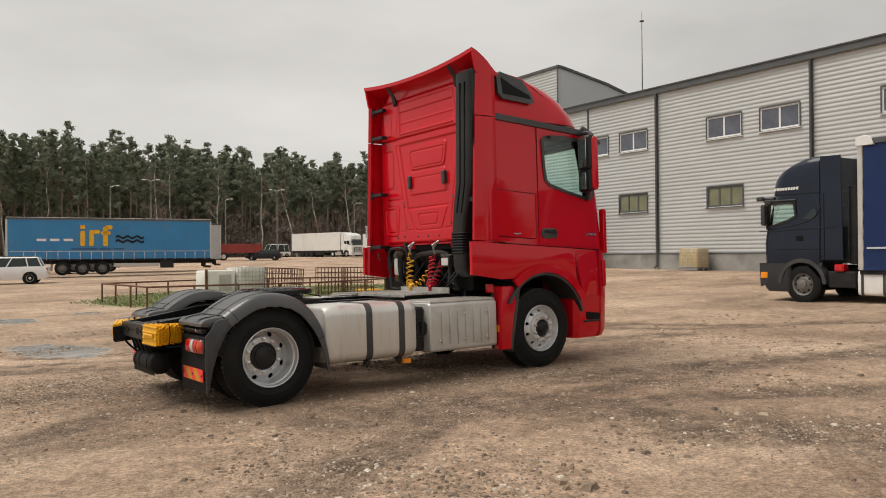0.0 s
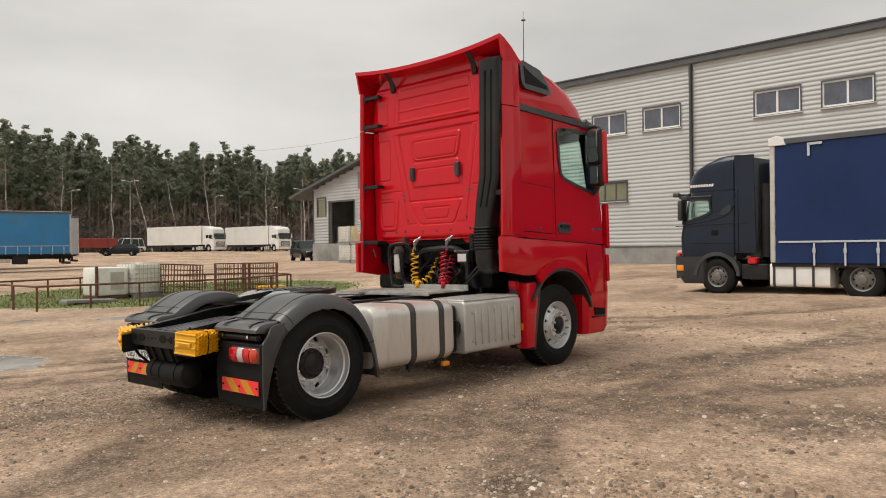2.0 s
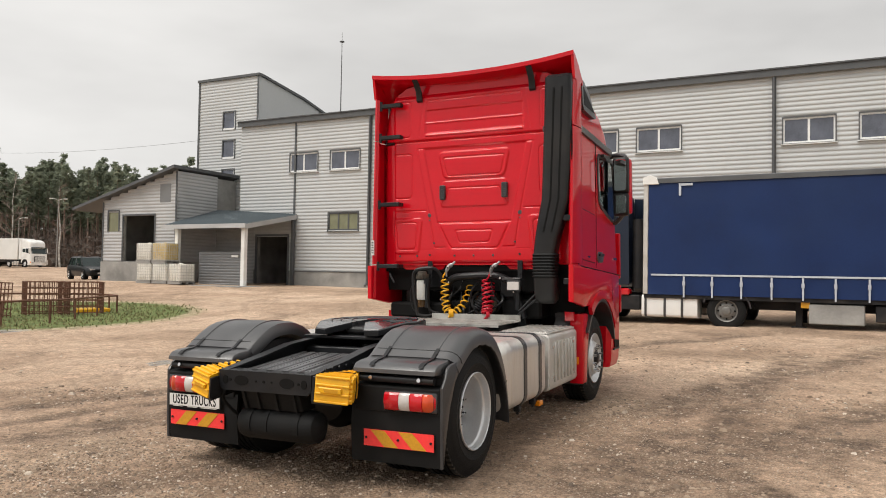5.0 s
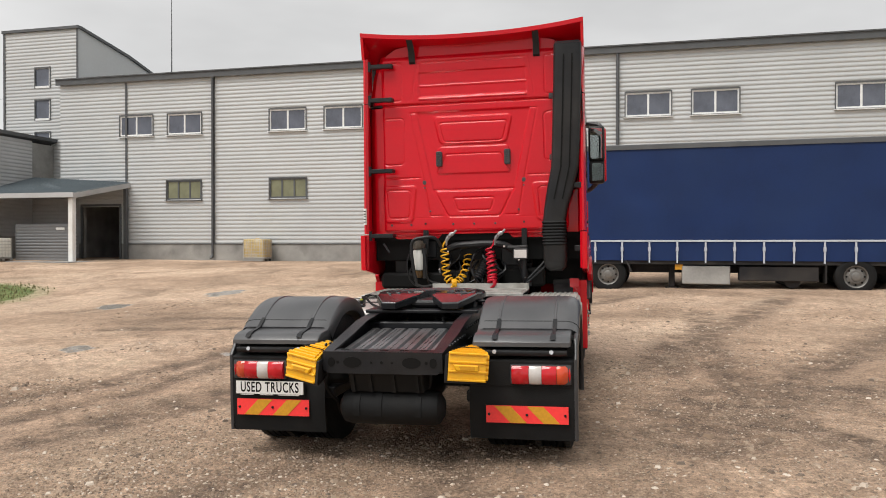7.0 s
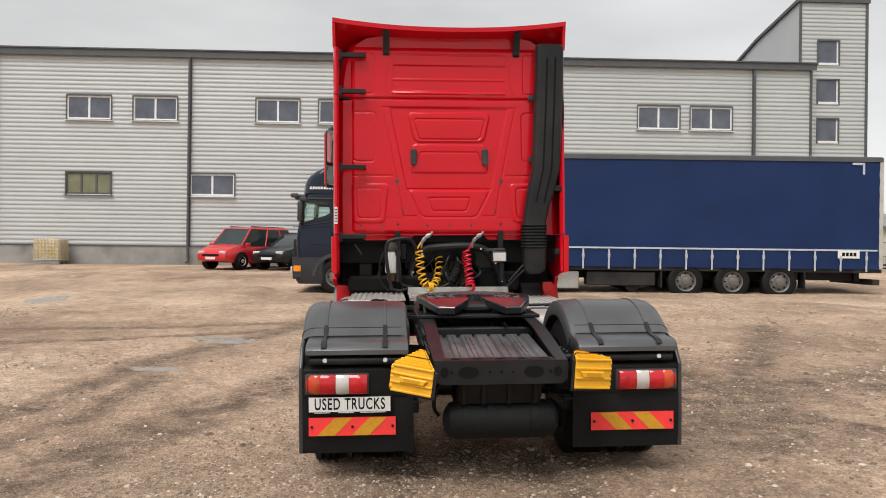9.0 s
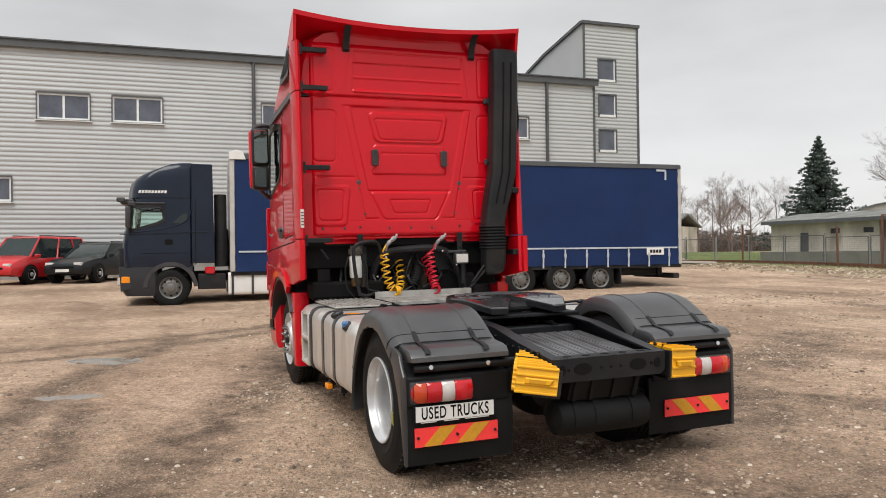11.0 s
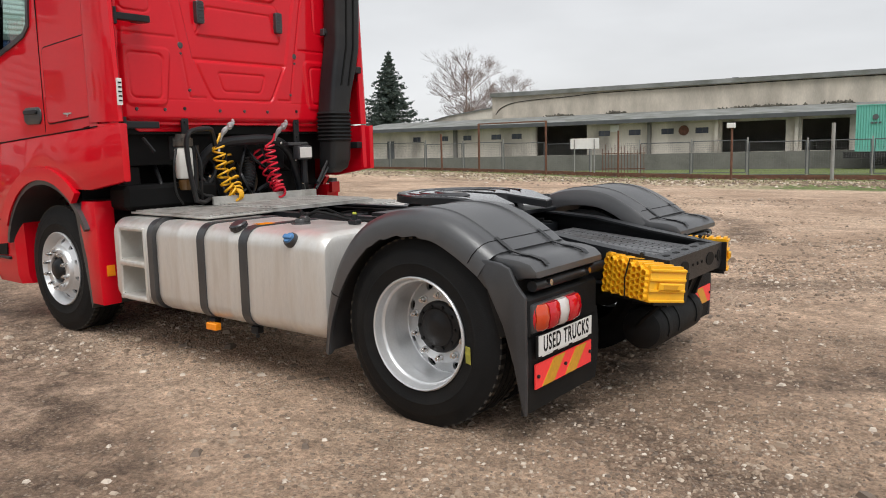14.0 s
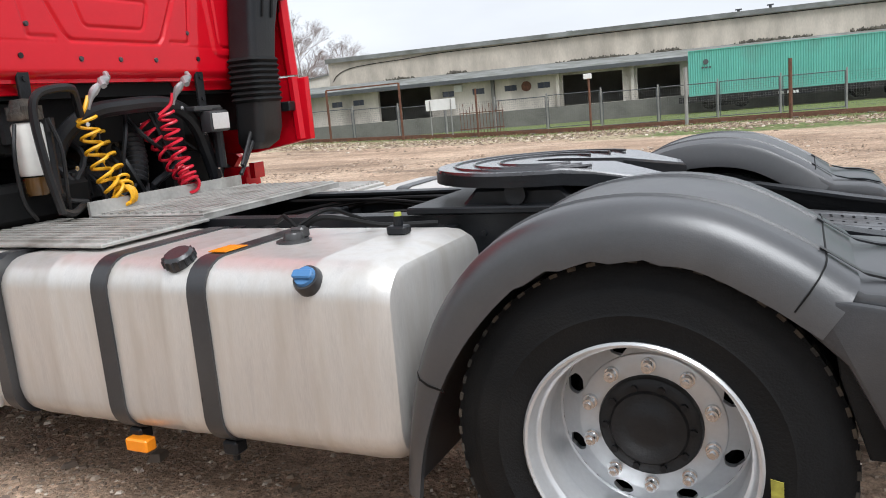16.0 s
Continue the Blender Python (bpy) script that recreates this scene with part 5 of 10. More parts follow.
# ---- wheels ----
def holed_ring(bm, r0, h0, r1, h1, n, hr, depth, per=16):
    """A conical ring between (r0, h0) and (r1, h1) along y with n round holes."""
    rm = (r0 + r1) / 2

    def P(r, a):
        h = lerp(h0, h1, (r - r0) / (r1 - r0))
        return (r * math.cos(a), h, r * math.sin(a))

    for k in range(n):
        a0, da = 6.2831853 * k / n, 6.2831853 / n
        q = per // 4
        outline = [(r0, a0 + da * i / q) for i in range(q)] + [(lerp(r0, r1, i / q), a0 + da) for i in range(q)] + [(r1, a0 + da * (1 - i / q)) for i in range(q)] + [(lerp(r1, r0, i / q), a0) for i in range(q)]
        ac = a0 + da / 2
        hole = []
        for r, a in outline:
            t = math.atan2(r - rm, (a - ac) * rm)
            hole.append((rm + hr * math.sin(t), ac + hr * math.cos(t) / rm))
        ov, hv = [bm.verts.new(P(*p)) for p in outline], [bm.verts.new(P(*p)) for p in hole]
        iv = [bm.verts.new(Vector(P(*p)) + Vector((0, -depth, 0))) for p in hole]
        m = len(ov)
        for i in range(m):
            j = (i + 1) % m
            bm.faces.new((ov[i], ov[j], hv[j], hv[i]))
            bm.faces.new((hv[i], hv[j], iv[j], iv[i]))


def tyre_mesh(R, r, w):
    """Tyre round the y axis; the outer side wall at y = 0, tread back to y = -w."""
    bm = B()
    side = [(r, -0.03), (r + 0.008, -0.006), (r + 0.03, 0.0), (r + 0.06, 0.004), (r + 0.075, 0.009), (r + 0.085, 0.004), (lerp(r, R, 0.62), 0.006), (R - 0.055, -0.006), (R - 0.045, -0.012), (R - 0.018, -0.018), (R - 0.004, -0.028)]
    tread = []
    for k in range(5):
        a = lerp(0.030, w - 0.030, k / 5)
        b = lerp(0.030, w - 0.030, (k + 1) / 5)
        if k:
            tread += [(R - 0.014, -a - 0.004), (R, -a - 0.008)]
        else:
            tread += [(R, -a)]
        tread += [(R, -b + 0.008 if k < 4 else -b)]
        if k < 4:
            tread += [(R - 0.014, -b + 0.004)]
    back = [(rr, -w - h) for rr, h in side[::-1]]
    revolve(bm, side + tread + back, (0, 0, 0), "y", 72)
    bmesh.ops.recalc_face_normals(bm, faces=bm.faces[:])
    return bm


def tread_mesh(R, w):
    """Shoulder blocks round a tyre."""
    bm = B()
    for k in range(60):
        a = 6.2831853 * k / 60
        ca, sa = math.cos(a), math.sin(a)
        for h0, h1 in ((-0.026, -0.062), (-w + 0.062, -w + 0.026)):
            ring = [[(rr * ca - s * 0.011 * sa, hh, rr * sa + s * 0.011 * ca) for s in (-1, 1)] for rr, hh in ((R - 0.030, h0), (R + 0.002, h0), (R + 0.003, h1), (R - 0.02, h1))]
            loft(bm, [[r_[0] for r_ in ring], [r_[1] for r_ in ring]])
    return bm


def build_wheel(name, parent, m, rear, label, R):
    wh = new(name)
    wh.parent = parent
    wh.matrix_basis = m
    tagged(wh, label)
    tyre = part("tyre", tyre_mesh(R, 0.283, 0.30), RUBBER, wh, "black truck tyre with dusty tread")
    tagged(part("tread", tread_mesh(R, 0.30), TREAD, tyre), kind="stuff")
    bm = B()
    if rear:
        revolve(bm, [(0.278, -0.028), (0.290, -0.006), (0.292, 0.004), (0.286, 0.010), (0.279, 0.006), (0.275, -0.010), (0.273, -0.034), (0.269, -0.044), (0.261, -0.050), (0.258, -0.062), (0.257, -0.118), (0.260, -0.132), (0.263, -0.145), (0.262, -0.214), (0.258, -0.232), (0.2525, -0.237)], (0, 0, 0), "y", 64)
        holed_ring(bm, 0.196, -0.203, 0.2528, -0.237, 8, 0.0275, 0.02)
        revolve(bm, [(0.197, -0.204), (0.195, -0.196), (0.189, -0.193), (0.10, -0.193), (0.10, -0.25)], (0, 0, 0), "y", 64)
    else:
        revolve(bm, [(0.278, -0.028), (0.290, -0.006), (0.292, 0.004), (0.286, 0.010), (0.280, 0.004), (0.276, -0.012), (0.262, -0.030), (0.252, -0.055), (0.243, -0.058)], (0, 0, 0), "y", 64)
        holed_ring(bm, 0.186, -0.004, 0.2435, -0.058, 10, 0.020, 0.02)
        revolve(bm, [(0.187, -0.005), (0.180, 0.016), (0.172, 0.024), (0.115, 0.024), (0.108, 0.010), (0.105, -0.06)], (0, 0, 0), "y", 64)
    bmesh.ops.recalc_face_normals(bm, faces=bm.faces[:])
    rim = part("rim", bm, RIM, wh, "silver-painted steel rim with round holes")
    face = -0.193 if rear else 0.024
    nut = None
    rn = 0.1675 if rear else 0.145
    for k in range(10):
        a = 6.2831853 * (k + 0.5) / 10
        here = Matrix.Translation((rn * math.cos(a), face, rn * math.sin(a)))
        if nut is None:
            bm = B()
            revolve(bm, [(0.020, -0.01), (0.020, 0.012), (0.0155, 0.013), (0.0155, 0.034), (0.009, 0.035), (0.009, 0.046), (0.0, 0.047)], (0, 0, 0), "y", 12)
            nut = part("wheel_nut", bm, CHROME, rim)
            nut.matrix_basis = here
        else:
            part_copy(nut, here, rim)
    bm = B()
    if rear:
        revolve(bm, [(0.138, -0.27), (0.138, -0.185), (0.134, -0.172), (0.124, -0.166), (0.104, -0.164), (0.098, -0.156), (0.070, -0.152), (0.060, -0.144), (0.030, -0.140), (0.0, -0.140)], (0, 0, 0), "y", 40)
    else:
        revolve(bm, [(0.108, -0.06), (0.105, 0.0), (0.085, 0.012), (0.070, 0.04), (0.050, 0.052), (0.0, 0.054)], (0, 0, 0), "y", 32)
    hub = part("hub", bm, DARK_STEEL, wh, "black greasy wheel hub")
    rb, hb, nb = (0.114, -0.166, 10) if rear else (0.092, 0.008, 6)
    bolt = None
    for k in range(nb):
        a = 6.2831853 * k / nb
        here = Matrix.Translation((rb * math.cos(a), hb, rb * math.sin(a)))
        if bolt is None:
            bm = B()
            cyl(bm, (0, -0.008, 0), (0, 0.012, 0), 0.010, 6)
            bolt = part("hub_bolt", bm, DARK_STEEL, hub)
            bolt.matrix_basis = here
        else:
            part_copy(bolt, here, hub)
    bm = B()
    cyl(bm, (0, -0.33, 0), (0, -0.300 if rear else -0.262, 0), 0.23, 32)
    part("brake_drum", bm, DARK_STEEL, wh)
    return wh


FLIP = Matrix.Rotation(math.pi, 4, "Z")
build_wheel("wheel", truck, Matrix.Translation((3.645, 1.175, 0.498)), False, "front wheel with bright nuts", 0.497)
build_wheel("wheel", truck, Matrix.Translation((3.645, -1.175, 0.498)) @ FLIP, False, "front wheel with bright nuts", 0.497)
build_wheel("wheel", truck, Matrix.Translation((0.0, 1.205, 0.482)), True, "rear wheel with a deep dished rim", 0.485)
build_wheel("wheel", truck, Matrix.Translation((0.0, -1.205, 0.482)) @ FLIP, True, "rear wheel with a deep dished rim", 0.485)
inner = part("inner_tyre", tyre_mesh(0.485, 0.283, 0.30), RUBBER, truck)
inner.matrix_basis = Matrix.Translation((0.0, 0.86, 0.482))
part_copy(inner, Matrix.Translation((0.0, -0.86, 0.482)) @ FLIP, truck)


# ---- chassis, tanks and rear end of the tractor ----
def strip_along(bm, line, section):
    """Skins a cross-section (y, out) along a line of (x, z) points, out being away from the line's inside."""
    rings = []
    for i, (x, z) in enumerate(line):
        a, b = line[max(i - 1, 0)], line[min(i + 1, len(line) - 1)]
        tx, tz = b[0] - a[0], b[1] - a[1]
        n = math.hypot(tx, tz)
        ox, oz = -tz / n, tx / n
        rings.append([(x + ox * o, y, z + oz * o) for y, o in section])
    loft(bm, rings)


FENDER = [(p.x, p.y) for p in smooth_line([(0.645, 0.30, 0), (0.618, 0.50, 0), (0.565, 0.70, 0), (0.475, 0.87, 0), (0.345, 1.00, 0), (0.19, 1.073, 0), (0.0, 1.098, 0), (-0.18, 1.075, 0), (-0.34, 1.00, 0), (-0.47, 0.915, 0)], 4)]
LINE = [(x, z) for x, z in FENDER[::-1]]


def build_fender(s):
    f = new("mudguard")
    f.parent = truck
    tagged(f, "dark grey plastic three-piece mudguard")
    # one domed skin with a deep outer lip and a shorter inner one; it narrows down the front
    rings = []
    n = len(LINE)
    for i, (x, z) in enumerate(LINE):
        a, b = LINE[max(i - 1, 0)], LINE[min(i + 1, n - 1)]
        tx, tz = b[0] - a[0], b[1] - a[1]
        q = math.hypot(tx, tz)
        ox, oz = -tz / q, tx / q
        t = i / (n - 1)
        lip = lerp(0.118, 0.055, step01(0.62, 1.0, t)) + 0.006 * math.sin(i * 2.1) * step01(0.2, 0.3, t) * step01(0.6, 0.5, t)
        sec = ((0.545, -0.100), (0.548, -0.020), (0.560, 0.0), (0.60, 0.012), (1.165, 0.012), (1.205, 0.004), (1.236, -0.018), (1.252, -0.050), (1.254, -lip), (1.236, -lip), (1.228, -0.055), (1.16, -0.014), (0.60, -0.014), (0.560, -0.025), (0.557, -0.100))
        rings.append([(x + ox * o, s * y, z + oz * o) for y, o in sec])
    bm = B()
    loft(bm, rings)
    part("fender_top", bm, FENDER_PLASTIC, f)
    for y in (0.70, 1.09):
        bm = B()
        strip_along(bm, LINE[2:30], [(s * (y - 0.011), 0.010), (s * (y - 0.006), 0.0185), (s * (y + 0.006), 0.0185), (s * (y + 0.011), 0.010)])
        part("fender_rib", bm, FENDER_PLASTIC, f)
        bm = B()
        loft(bm, [[(x, s * (y - w), z), (x, s * (y + w), z), (x - 0.010, s * (y + w), z - 0.008), (x - 0.010, s * (y - w), z - 0.008)] for x, z, w in ((-0.40, 0.985, 0.013), (-0.445, 0.956, 0.015), (-0.485, 0.930, 0.013), (-0.54, 0.916, 0.012), (-0.60, 0.912, 0.015), (-0.655, 0.898, 0.018), (-0.672, 0.884, 0.018))])
        part("latch", bm, DARK_STEEL, f, "black fender latch")
    for i in (2, 29):
        p, q = LINE[i], LINE[i + 1]
        bm = B()
        strip_along(bm, [p, (lerp(p[0], q[0], 0.10), lerp(p[1], q[1], 0.10))], [(s * 0.57, 0.0), (s * 0.60, 0.0138), (s * 1.165, 0.0138), (s * 1.205, 0.0058), (s * 1.238, -0.0162), (s * 1.2555, -0.05), (s * 1.2555, -0.10), (s * 1.23, -0.05), (s * 1.16, 0.0)])
        part("seam", bm, INK, f)
    # lid over the tube, set in from the outer side
    bm = B()
    lid = [(-0.42, 0.945), (-0.485, 0.910), (-0.60, 0.902), (-0.655, 0.888), (-0.688, 0.856), (-0.690, 0.828), (-0.62, 0.818), (-0.50, 0.78), (-0.42, 0.83)]
    prism(bm, lid, "y", min(s * 0.55, s * 1.205), max(s * 0.55, s * 1.205), 0.014, 2)
    part("lid", bm, FENDER_PLASTIC, f)
    bm = B()
    prof = [(-0.42, 0.84), (-0.585, 0.83), (-0.590, 0.752), (-0.615, 0.742), (-0.645, 0.738), (-0.658, 0.725), (-0.658, 0.56), (-0.60, 0.54), (-0.50, 0.54), (-0.44, 0.72)]
    prism(bm, prof, "y", min(s * 0.55, s * 1.225), max(s * 0.55, s * 1.225), 0.012, 2)
    part("rear_housing", bm, RUBBER, f)
    bm = B()
    sweep(bm, [(-0.650, s * 0.46, 0.785), (-0.650, s * 1.18, 0.785)], 0.026, 12)
    tube = part("holder_tube", bm, DARK_STEEL, f, "black support tube")
    for y in (0.70, 1.08):
        bm = B()
        cyl(bm, (-0.672, s * y, 0.790), (-0.694, s * y, 0.794), 0.015, 8)
        part("bolt", bm, CHROME, tube)
    # side wall that runs from the lip down beside the flap
    bm = B()
    wall = [(-0.26, 0.97), (-0.40, 0.905), (-0.52, 0.888), (-0.57, 0.868), (-0.605, 0.80), (-0.655, 0.742), (-0.657, 0.56), (-0.660, 0.42), (-0.655, 0.198), (-0.640, 0.198), (-0.592, 0.42), (-0.535, 0.60), (-0.452, 0.76), (-0.345, 0.86), (-0.22, 0.93)]
    prism(bm, wall, "y", min(s * 1.222, s * 1.249), max(s * 1.222, s * 1.249), 0.010, 2)
    part("side_wall", bm, BLACK_PLASTIC, f)
    fl = new("mud_flap")
    fl.parent = truck
    tagged(fl, "black mud flap with red and yellow warning plate")
    bm = B()
    rings = []
    for k in range(7):
        z = lerp(0.58, 0.195, k / 6)
        x = -0.645 - 0.012 * math.sin(k * 0.6)
        rings.append([(x, s * 0.52, z), (x, s * 1.240, z), (x + 0.014, s * 1.240, z), (x + 0.014, s * 0.52, z)])
    loft(bm, rings)
    part("rubber", bm, RUBBER, fl)
    # warning plate: slanting red and yellow bands
    y0, y1, z0, z1 = (0.635, 1.185, 0.312, 0.428)
    bm = B()
    box(bm, -0.672, -0.665, min(s * y0, s * y1), max(s * y0, s * y1), z0, z1)
    part("warning_plate", bm, MARK_RED, fl, "red and yellow slanted warning plate")
    n = 5
    w = (y1 - y0) / n
    for k in range(n):
        if k % 2 == 1:
            a, b = y0 + k * w - 0.055, y0 + (k + 1) * w - 0.055
            cl = lambda v: min(y1 - 0.002, max(y0 + 0.002, v))
            bm = B()
            prism(bm, [(s * cl(a + 0.11), z0 + 0.002), (s * cl(b + 0.11), z0 + 0.002), (s * cl(b), z1 - 0.002), (s * cl(a), z1 - 0.002)], "x", -0.6745, -0.6722)
            part("yellow_band", bm, MARK_YELLOW, fl)
    for y in (y0 + 0.02, (y0 + y1) / 2, y1 - 0.02):
        bm = B()
        cyl(bm, (-0.68, s * y, 0.37), (-0.67, s * y, 0.37), 0.009, 8)
        part("rivet", bm, DARK_STEEL, fl)
    # tail lamp
    lamp = new("tail_lamp")
    lamp.parent = truck
    tagged(lamp, "red, white and amber tail lamp")
    bm = B()
    box(bm, -0.672, -0.64, min(s * 0.80, s * 1.21), max(s * 0.80, s * 1.21), 0.572, 0.708, 0.012, 2)
    part("lamp_body", bm, BLACK_PLASTIC, lamp)
    for a, b, m_, out in ((0.815, 0.928, LENS_RED, 0.006), (0.930, 1.012, LENS_WHITE, 0.004), (1.014, 1.110, LENS_RED, 0.004), (1.112, 1.185, LENS_AMBER, 0.0), (1.187, 1.205, LENS_RED, -0.006)):
        bm = B()
        rings = []
        for k in range(5):
            y = lerp(a, b, k / 4)
            front = -0.700 - out + 0.030 * step01(1.12, 1.21, y) - 0.010 * math.sin(math.pi * k / 4)
            rings.append([(-0.66, s * y, 0.580), (front + 0.018, s * y, 0.580), (front + 0.004, s * y, 0.594), (front - 0.004, s * y, 0.640), (front + 0.004, s * y, 0.686), (front + 0.018, s * y, 0.700), (-0.66, s * y, 0.700)])
        loft(bm, rings)
        part("lens", bm, m_, lamp)
    return f


for s in (1, -1):
    build_fender(s)

# show plate under the left lamp
plate = new("plate")
plate.parent = truck
tagged(plate, "white plate lettered in black")
bm = B()
box(bm, -0.684, -0.674, 0.655, 1.195, 0.455, 0.565, 0.004)
part("plate_frame", bm, INK, plate)
bm = B()
box(bm, -0.6895, -0.6845, 0.668, 1.182, 0.468, 0.560)
part("plate_sheet", bm, PLATE_WHITE, plate)
txt = bpy.data.curves.new("lettering", "FONT")
txt.body = "USED TRUCKS"
txt.size, txt.extrude, txt.align_x, txt.align_y = 0.092, 0.0006, "CENTER", "CENTER"
txt.space_character = 1.14
txt.offset = 0.0016
lettering = new("lettering", txt)
lettering.parent = plate
lettering.matrix_basis = pose(-0.6903, 0.925, 0.514, 90, 0, -90) @ Matrix.Diagonal((0.68, 1.10, 1, 1))
txt.materials.append(INK)
bm = B()
for a, b in ((1.15, 1.05), (1.0, 0.90), (0.86, 0.70)):
    box(bm, -0.6855, -0.6843, b, a, 0.459, 0.465)
part("small_print", bm, WHITE, plate)


def build_frame():
    # long members, open channels that sink to the rear
    for s in (1, -1):
        bm = B()
        line = [(-0.97, 0.69, 0.825), (-0.55, 0.70, 0.885), (-0.20, 0.70, 0.945), (0.1, 0.68, 0.965), (1.5, 0.68, 0.955), (3.4, 0.68, 0.95)]
        rings = []
        for x, z0, z1 in line:
            o, i, w = 0.425 - 0.018 * step01(-0.5, -0.97, x), 0.338, 0.012
            rings.append([(x, s * o, z0), (x, s * o, z1), (x, s * i, z1), (x, s * i, z1 - w), (x, s * (o - w), z1 - w), (x, s * (o - w), z0 + w), (x, s * i, z0 + w), (x, s * i, z0)])
        loft(bm, rings)
        part("long_member", bm, DARK_STEEL, truck, "black steel chassis rail")
        bm = B()
        for k in range(46):
            x, z = -0.85 + 0.09 * (k // 2), 0.76 + 0.09 * (k % 2) + (0.04 if k > 14 else 0)
            cyl(bm, (x, s * 0.425, z), (x, s * 0.437, z), 0.012, 6)
        tagged(part("rivet", bm, DARK_STEEL, truck), kind="stuff")
    # rear cross member; its oval holes are black patches painting their shaded depths
    bm = B()
    prism(bm, [(-0.37, 0.682), (0.37, 0.682), (0.405, 0.715), (0.405, 0.826), (-0.405, 0.826), (-0.405, 0.715)], "x", -0.985, -0.970)
    box(bm, -0.970, -0.86, -0.335, 0.335, 0.815, 0.827)
    box(bm, -0.970, -0.90, -0.36, 0.36, 0.690, 0.702)
    cm = part("end_beam", bm, DARK_STEEL, truck, "black pierced end beam")
    for y, w, h in ((0.20, 0.062, 0.036), (-0.20, 0.062, 0.036), (0.345, 0.024, 0.032), (-0.345, 0.024, 0.032), (0.0, 0.010, 0.010), (0.07, 0.008, 0.008), (-0.07, 0.008, 0.008), (0.30, 0.010, 0.010), (-0.30, 0.010, 0.010)):
        bm = B()
        prism(bm, [(y + w * math.cos(a), 0.757 + h * math.sin(a)) for a in [6.2831853 * k / 18 for k in range(18)]], "x", -0.9885, -0.9845)
        part("hole", bm, INK, cm)
    for k in range(5):
        bm = B()
        y = -0.27 + k * 0.135
        prism(bm, [(-0.915 + 0.018 * math.cos(a), y + 0.030 * math.sin(a)) for a in [6.2831853 * i / 14 for i in range(14)]], "z", 0.8265, 0.8295)
        part("slot", bm, INK, cm)
    # perforated deck plate between the members
    bm = B()
    rows = []
    for i in range(69):
        y = lerp(-0.335, 0.335, i / 68)
        groove = min(abs(y - g) for g in (-0.265, -0.155, -0.045, 0.065, 0.175, 0.275))
        h = -0.022 if groove < 0.013 else 0.0
        rows.append([(x, y, z + h) for x, z in ((-0.90, 0.798), (-0.45, 0.835), (-0.06, 0.870), (0.02, 0.85), (0.02, 0.82), (-0.45, 0.80), (-0.90, 0.77))])
    loft(bm, rows)
    deck = part("deck_plate", bm, DECK_STEEL, truck, "dark grey pierced deck plate with long grooves")
    # black studs on the unpierced deck, painting the shade in small holes
    bm = B()
    for i in range(20):
        for y in (-0.225, -0.195, -0.10, 0.01, 0.105, 0.135, 0.225):
            x = -0.84 + i * 0.038
            z = lerp(0.798, 0.870, (x + 0.90) / 0.84)
            cyl(bm, (x, y, z - 0.012), (x, y, z + 0.0012), 0.0055, 6)
    holes = part("deck_hole", bm, INK, deck)
    tagged(holes, kind="stuff")
    # cross members
    for x in (0.15, 0.95, 1.75, 2.6):
        bm = B()
        box(bm, x - 0.06, x + 0.06, -0.41, 0.41, 0.72, 0.90, 0.01)
        part("cross_member", bm, DARK_STEEL, truck)
    # axle, springs, air bellows
    bm = B()
    cyl(bm, (0, -1.0, 0.507), (0, 1.0, 0.507), 0.085, 14)
    revolve(bm, [(0.0, -0.24), (0.16, -0.20), (0.24, -0.06), (0.24, 0.06), (0.16, 0.20), (0.0, 0.24)], (0, 0, 0.507), "x", 24)
    part("drive_axle", bm, DARK_STEEL, truck)
    bm = B()
    cyl(bm, (3.7, -1.0, 0.48), (3.7, 1.0, 0.48), 0.07, 12)
    part("front_axle", bm, DARK_STEEL, truck)
    for s in (1, -1):
        for x in (-0.42, 0.42):
            bm = B()
            revolve(bm, [(0.10, 0.52), (0.13, 0.56), (0.12, 0.62), (0.135, 0.66), (0.12, 0.72)], (x, s * 0.52, 0), "z", 20)
            part("air_spring", bm, RUBBER, truck)
        bm = B()
        box(bm, -0.55, 0.55, min(s * 0.48, s * 0.56), max(s * 0.48, s * 0.56), 0.42, 0.50, 0.01)
        part("spring_arm", bm, DARK_STEEL, truck)
    bm = B()
    box(bm, 2.2, 4.6, -0.34, 0.34, 0.45, 0.92, 0.05, 2)
    cyl(bm, (0.3, 0, 0.55), (2.2, 0, 0.62), 0.06, 12)
    part("gearbox", bm, DARK_STEEL, truck)
    # transverse air reservoir under the tail
    bm = B()
    revolve(bm, [(0.0, -0.385), (0.06, -0.375), (0.105, -0.345), (0.118, -0.30), (0.118, 0.26), (0.105, 0.305), (0.06, 0.335), (0.0, 0.345)], (-0.80, 0, 0.43), "y", 28)
    tank = part("air_reservoir", bm, RUBBER, truck, "black air reservoir under the tail")
    for y in (-0.22, 0.05, 0.2):
        bm = B()
        outer = arc(-0.80, 0.43, 0.125, -20, 200, 14)
        loft(bm, [[(x, y - 0.022, z), (x, y + 0.022, z), (x - (x + 0.80) * 0.06, y + 0.022, z), (x - (x + 0.80) * 0.06, y - 0.022, z)] for x, z in outer])
        part("strap", bm, RUBBER, tank)
    bm = B()
    prism(bm, [(-0.88, 0.545), (-0.72, 0.545), (-0.72, 0.69), (-0.94, 0.69)], "y", -0.26, 0.25, 0.008)
    for y in (-0.22, -0.06, 0.10, 0.22):
        prism(bm, [(-0.905, 0.545), (-0.86, 0.545), (-0.90, 0.69), (-0.955, 0.69)], "y", y - 0.012, y + 0.012)
    part("reservoir_bracket", bm, RUBBER, truck)
    bm = B()
    rng = random.Random(8)
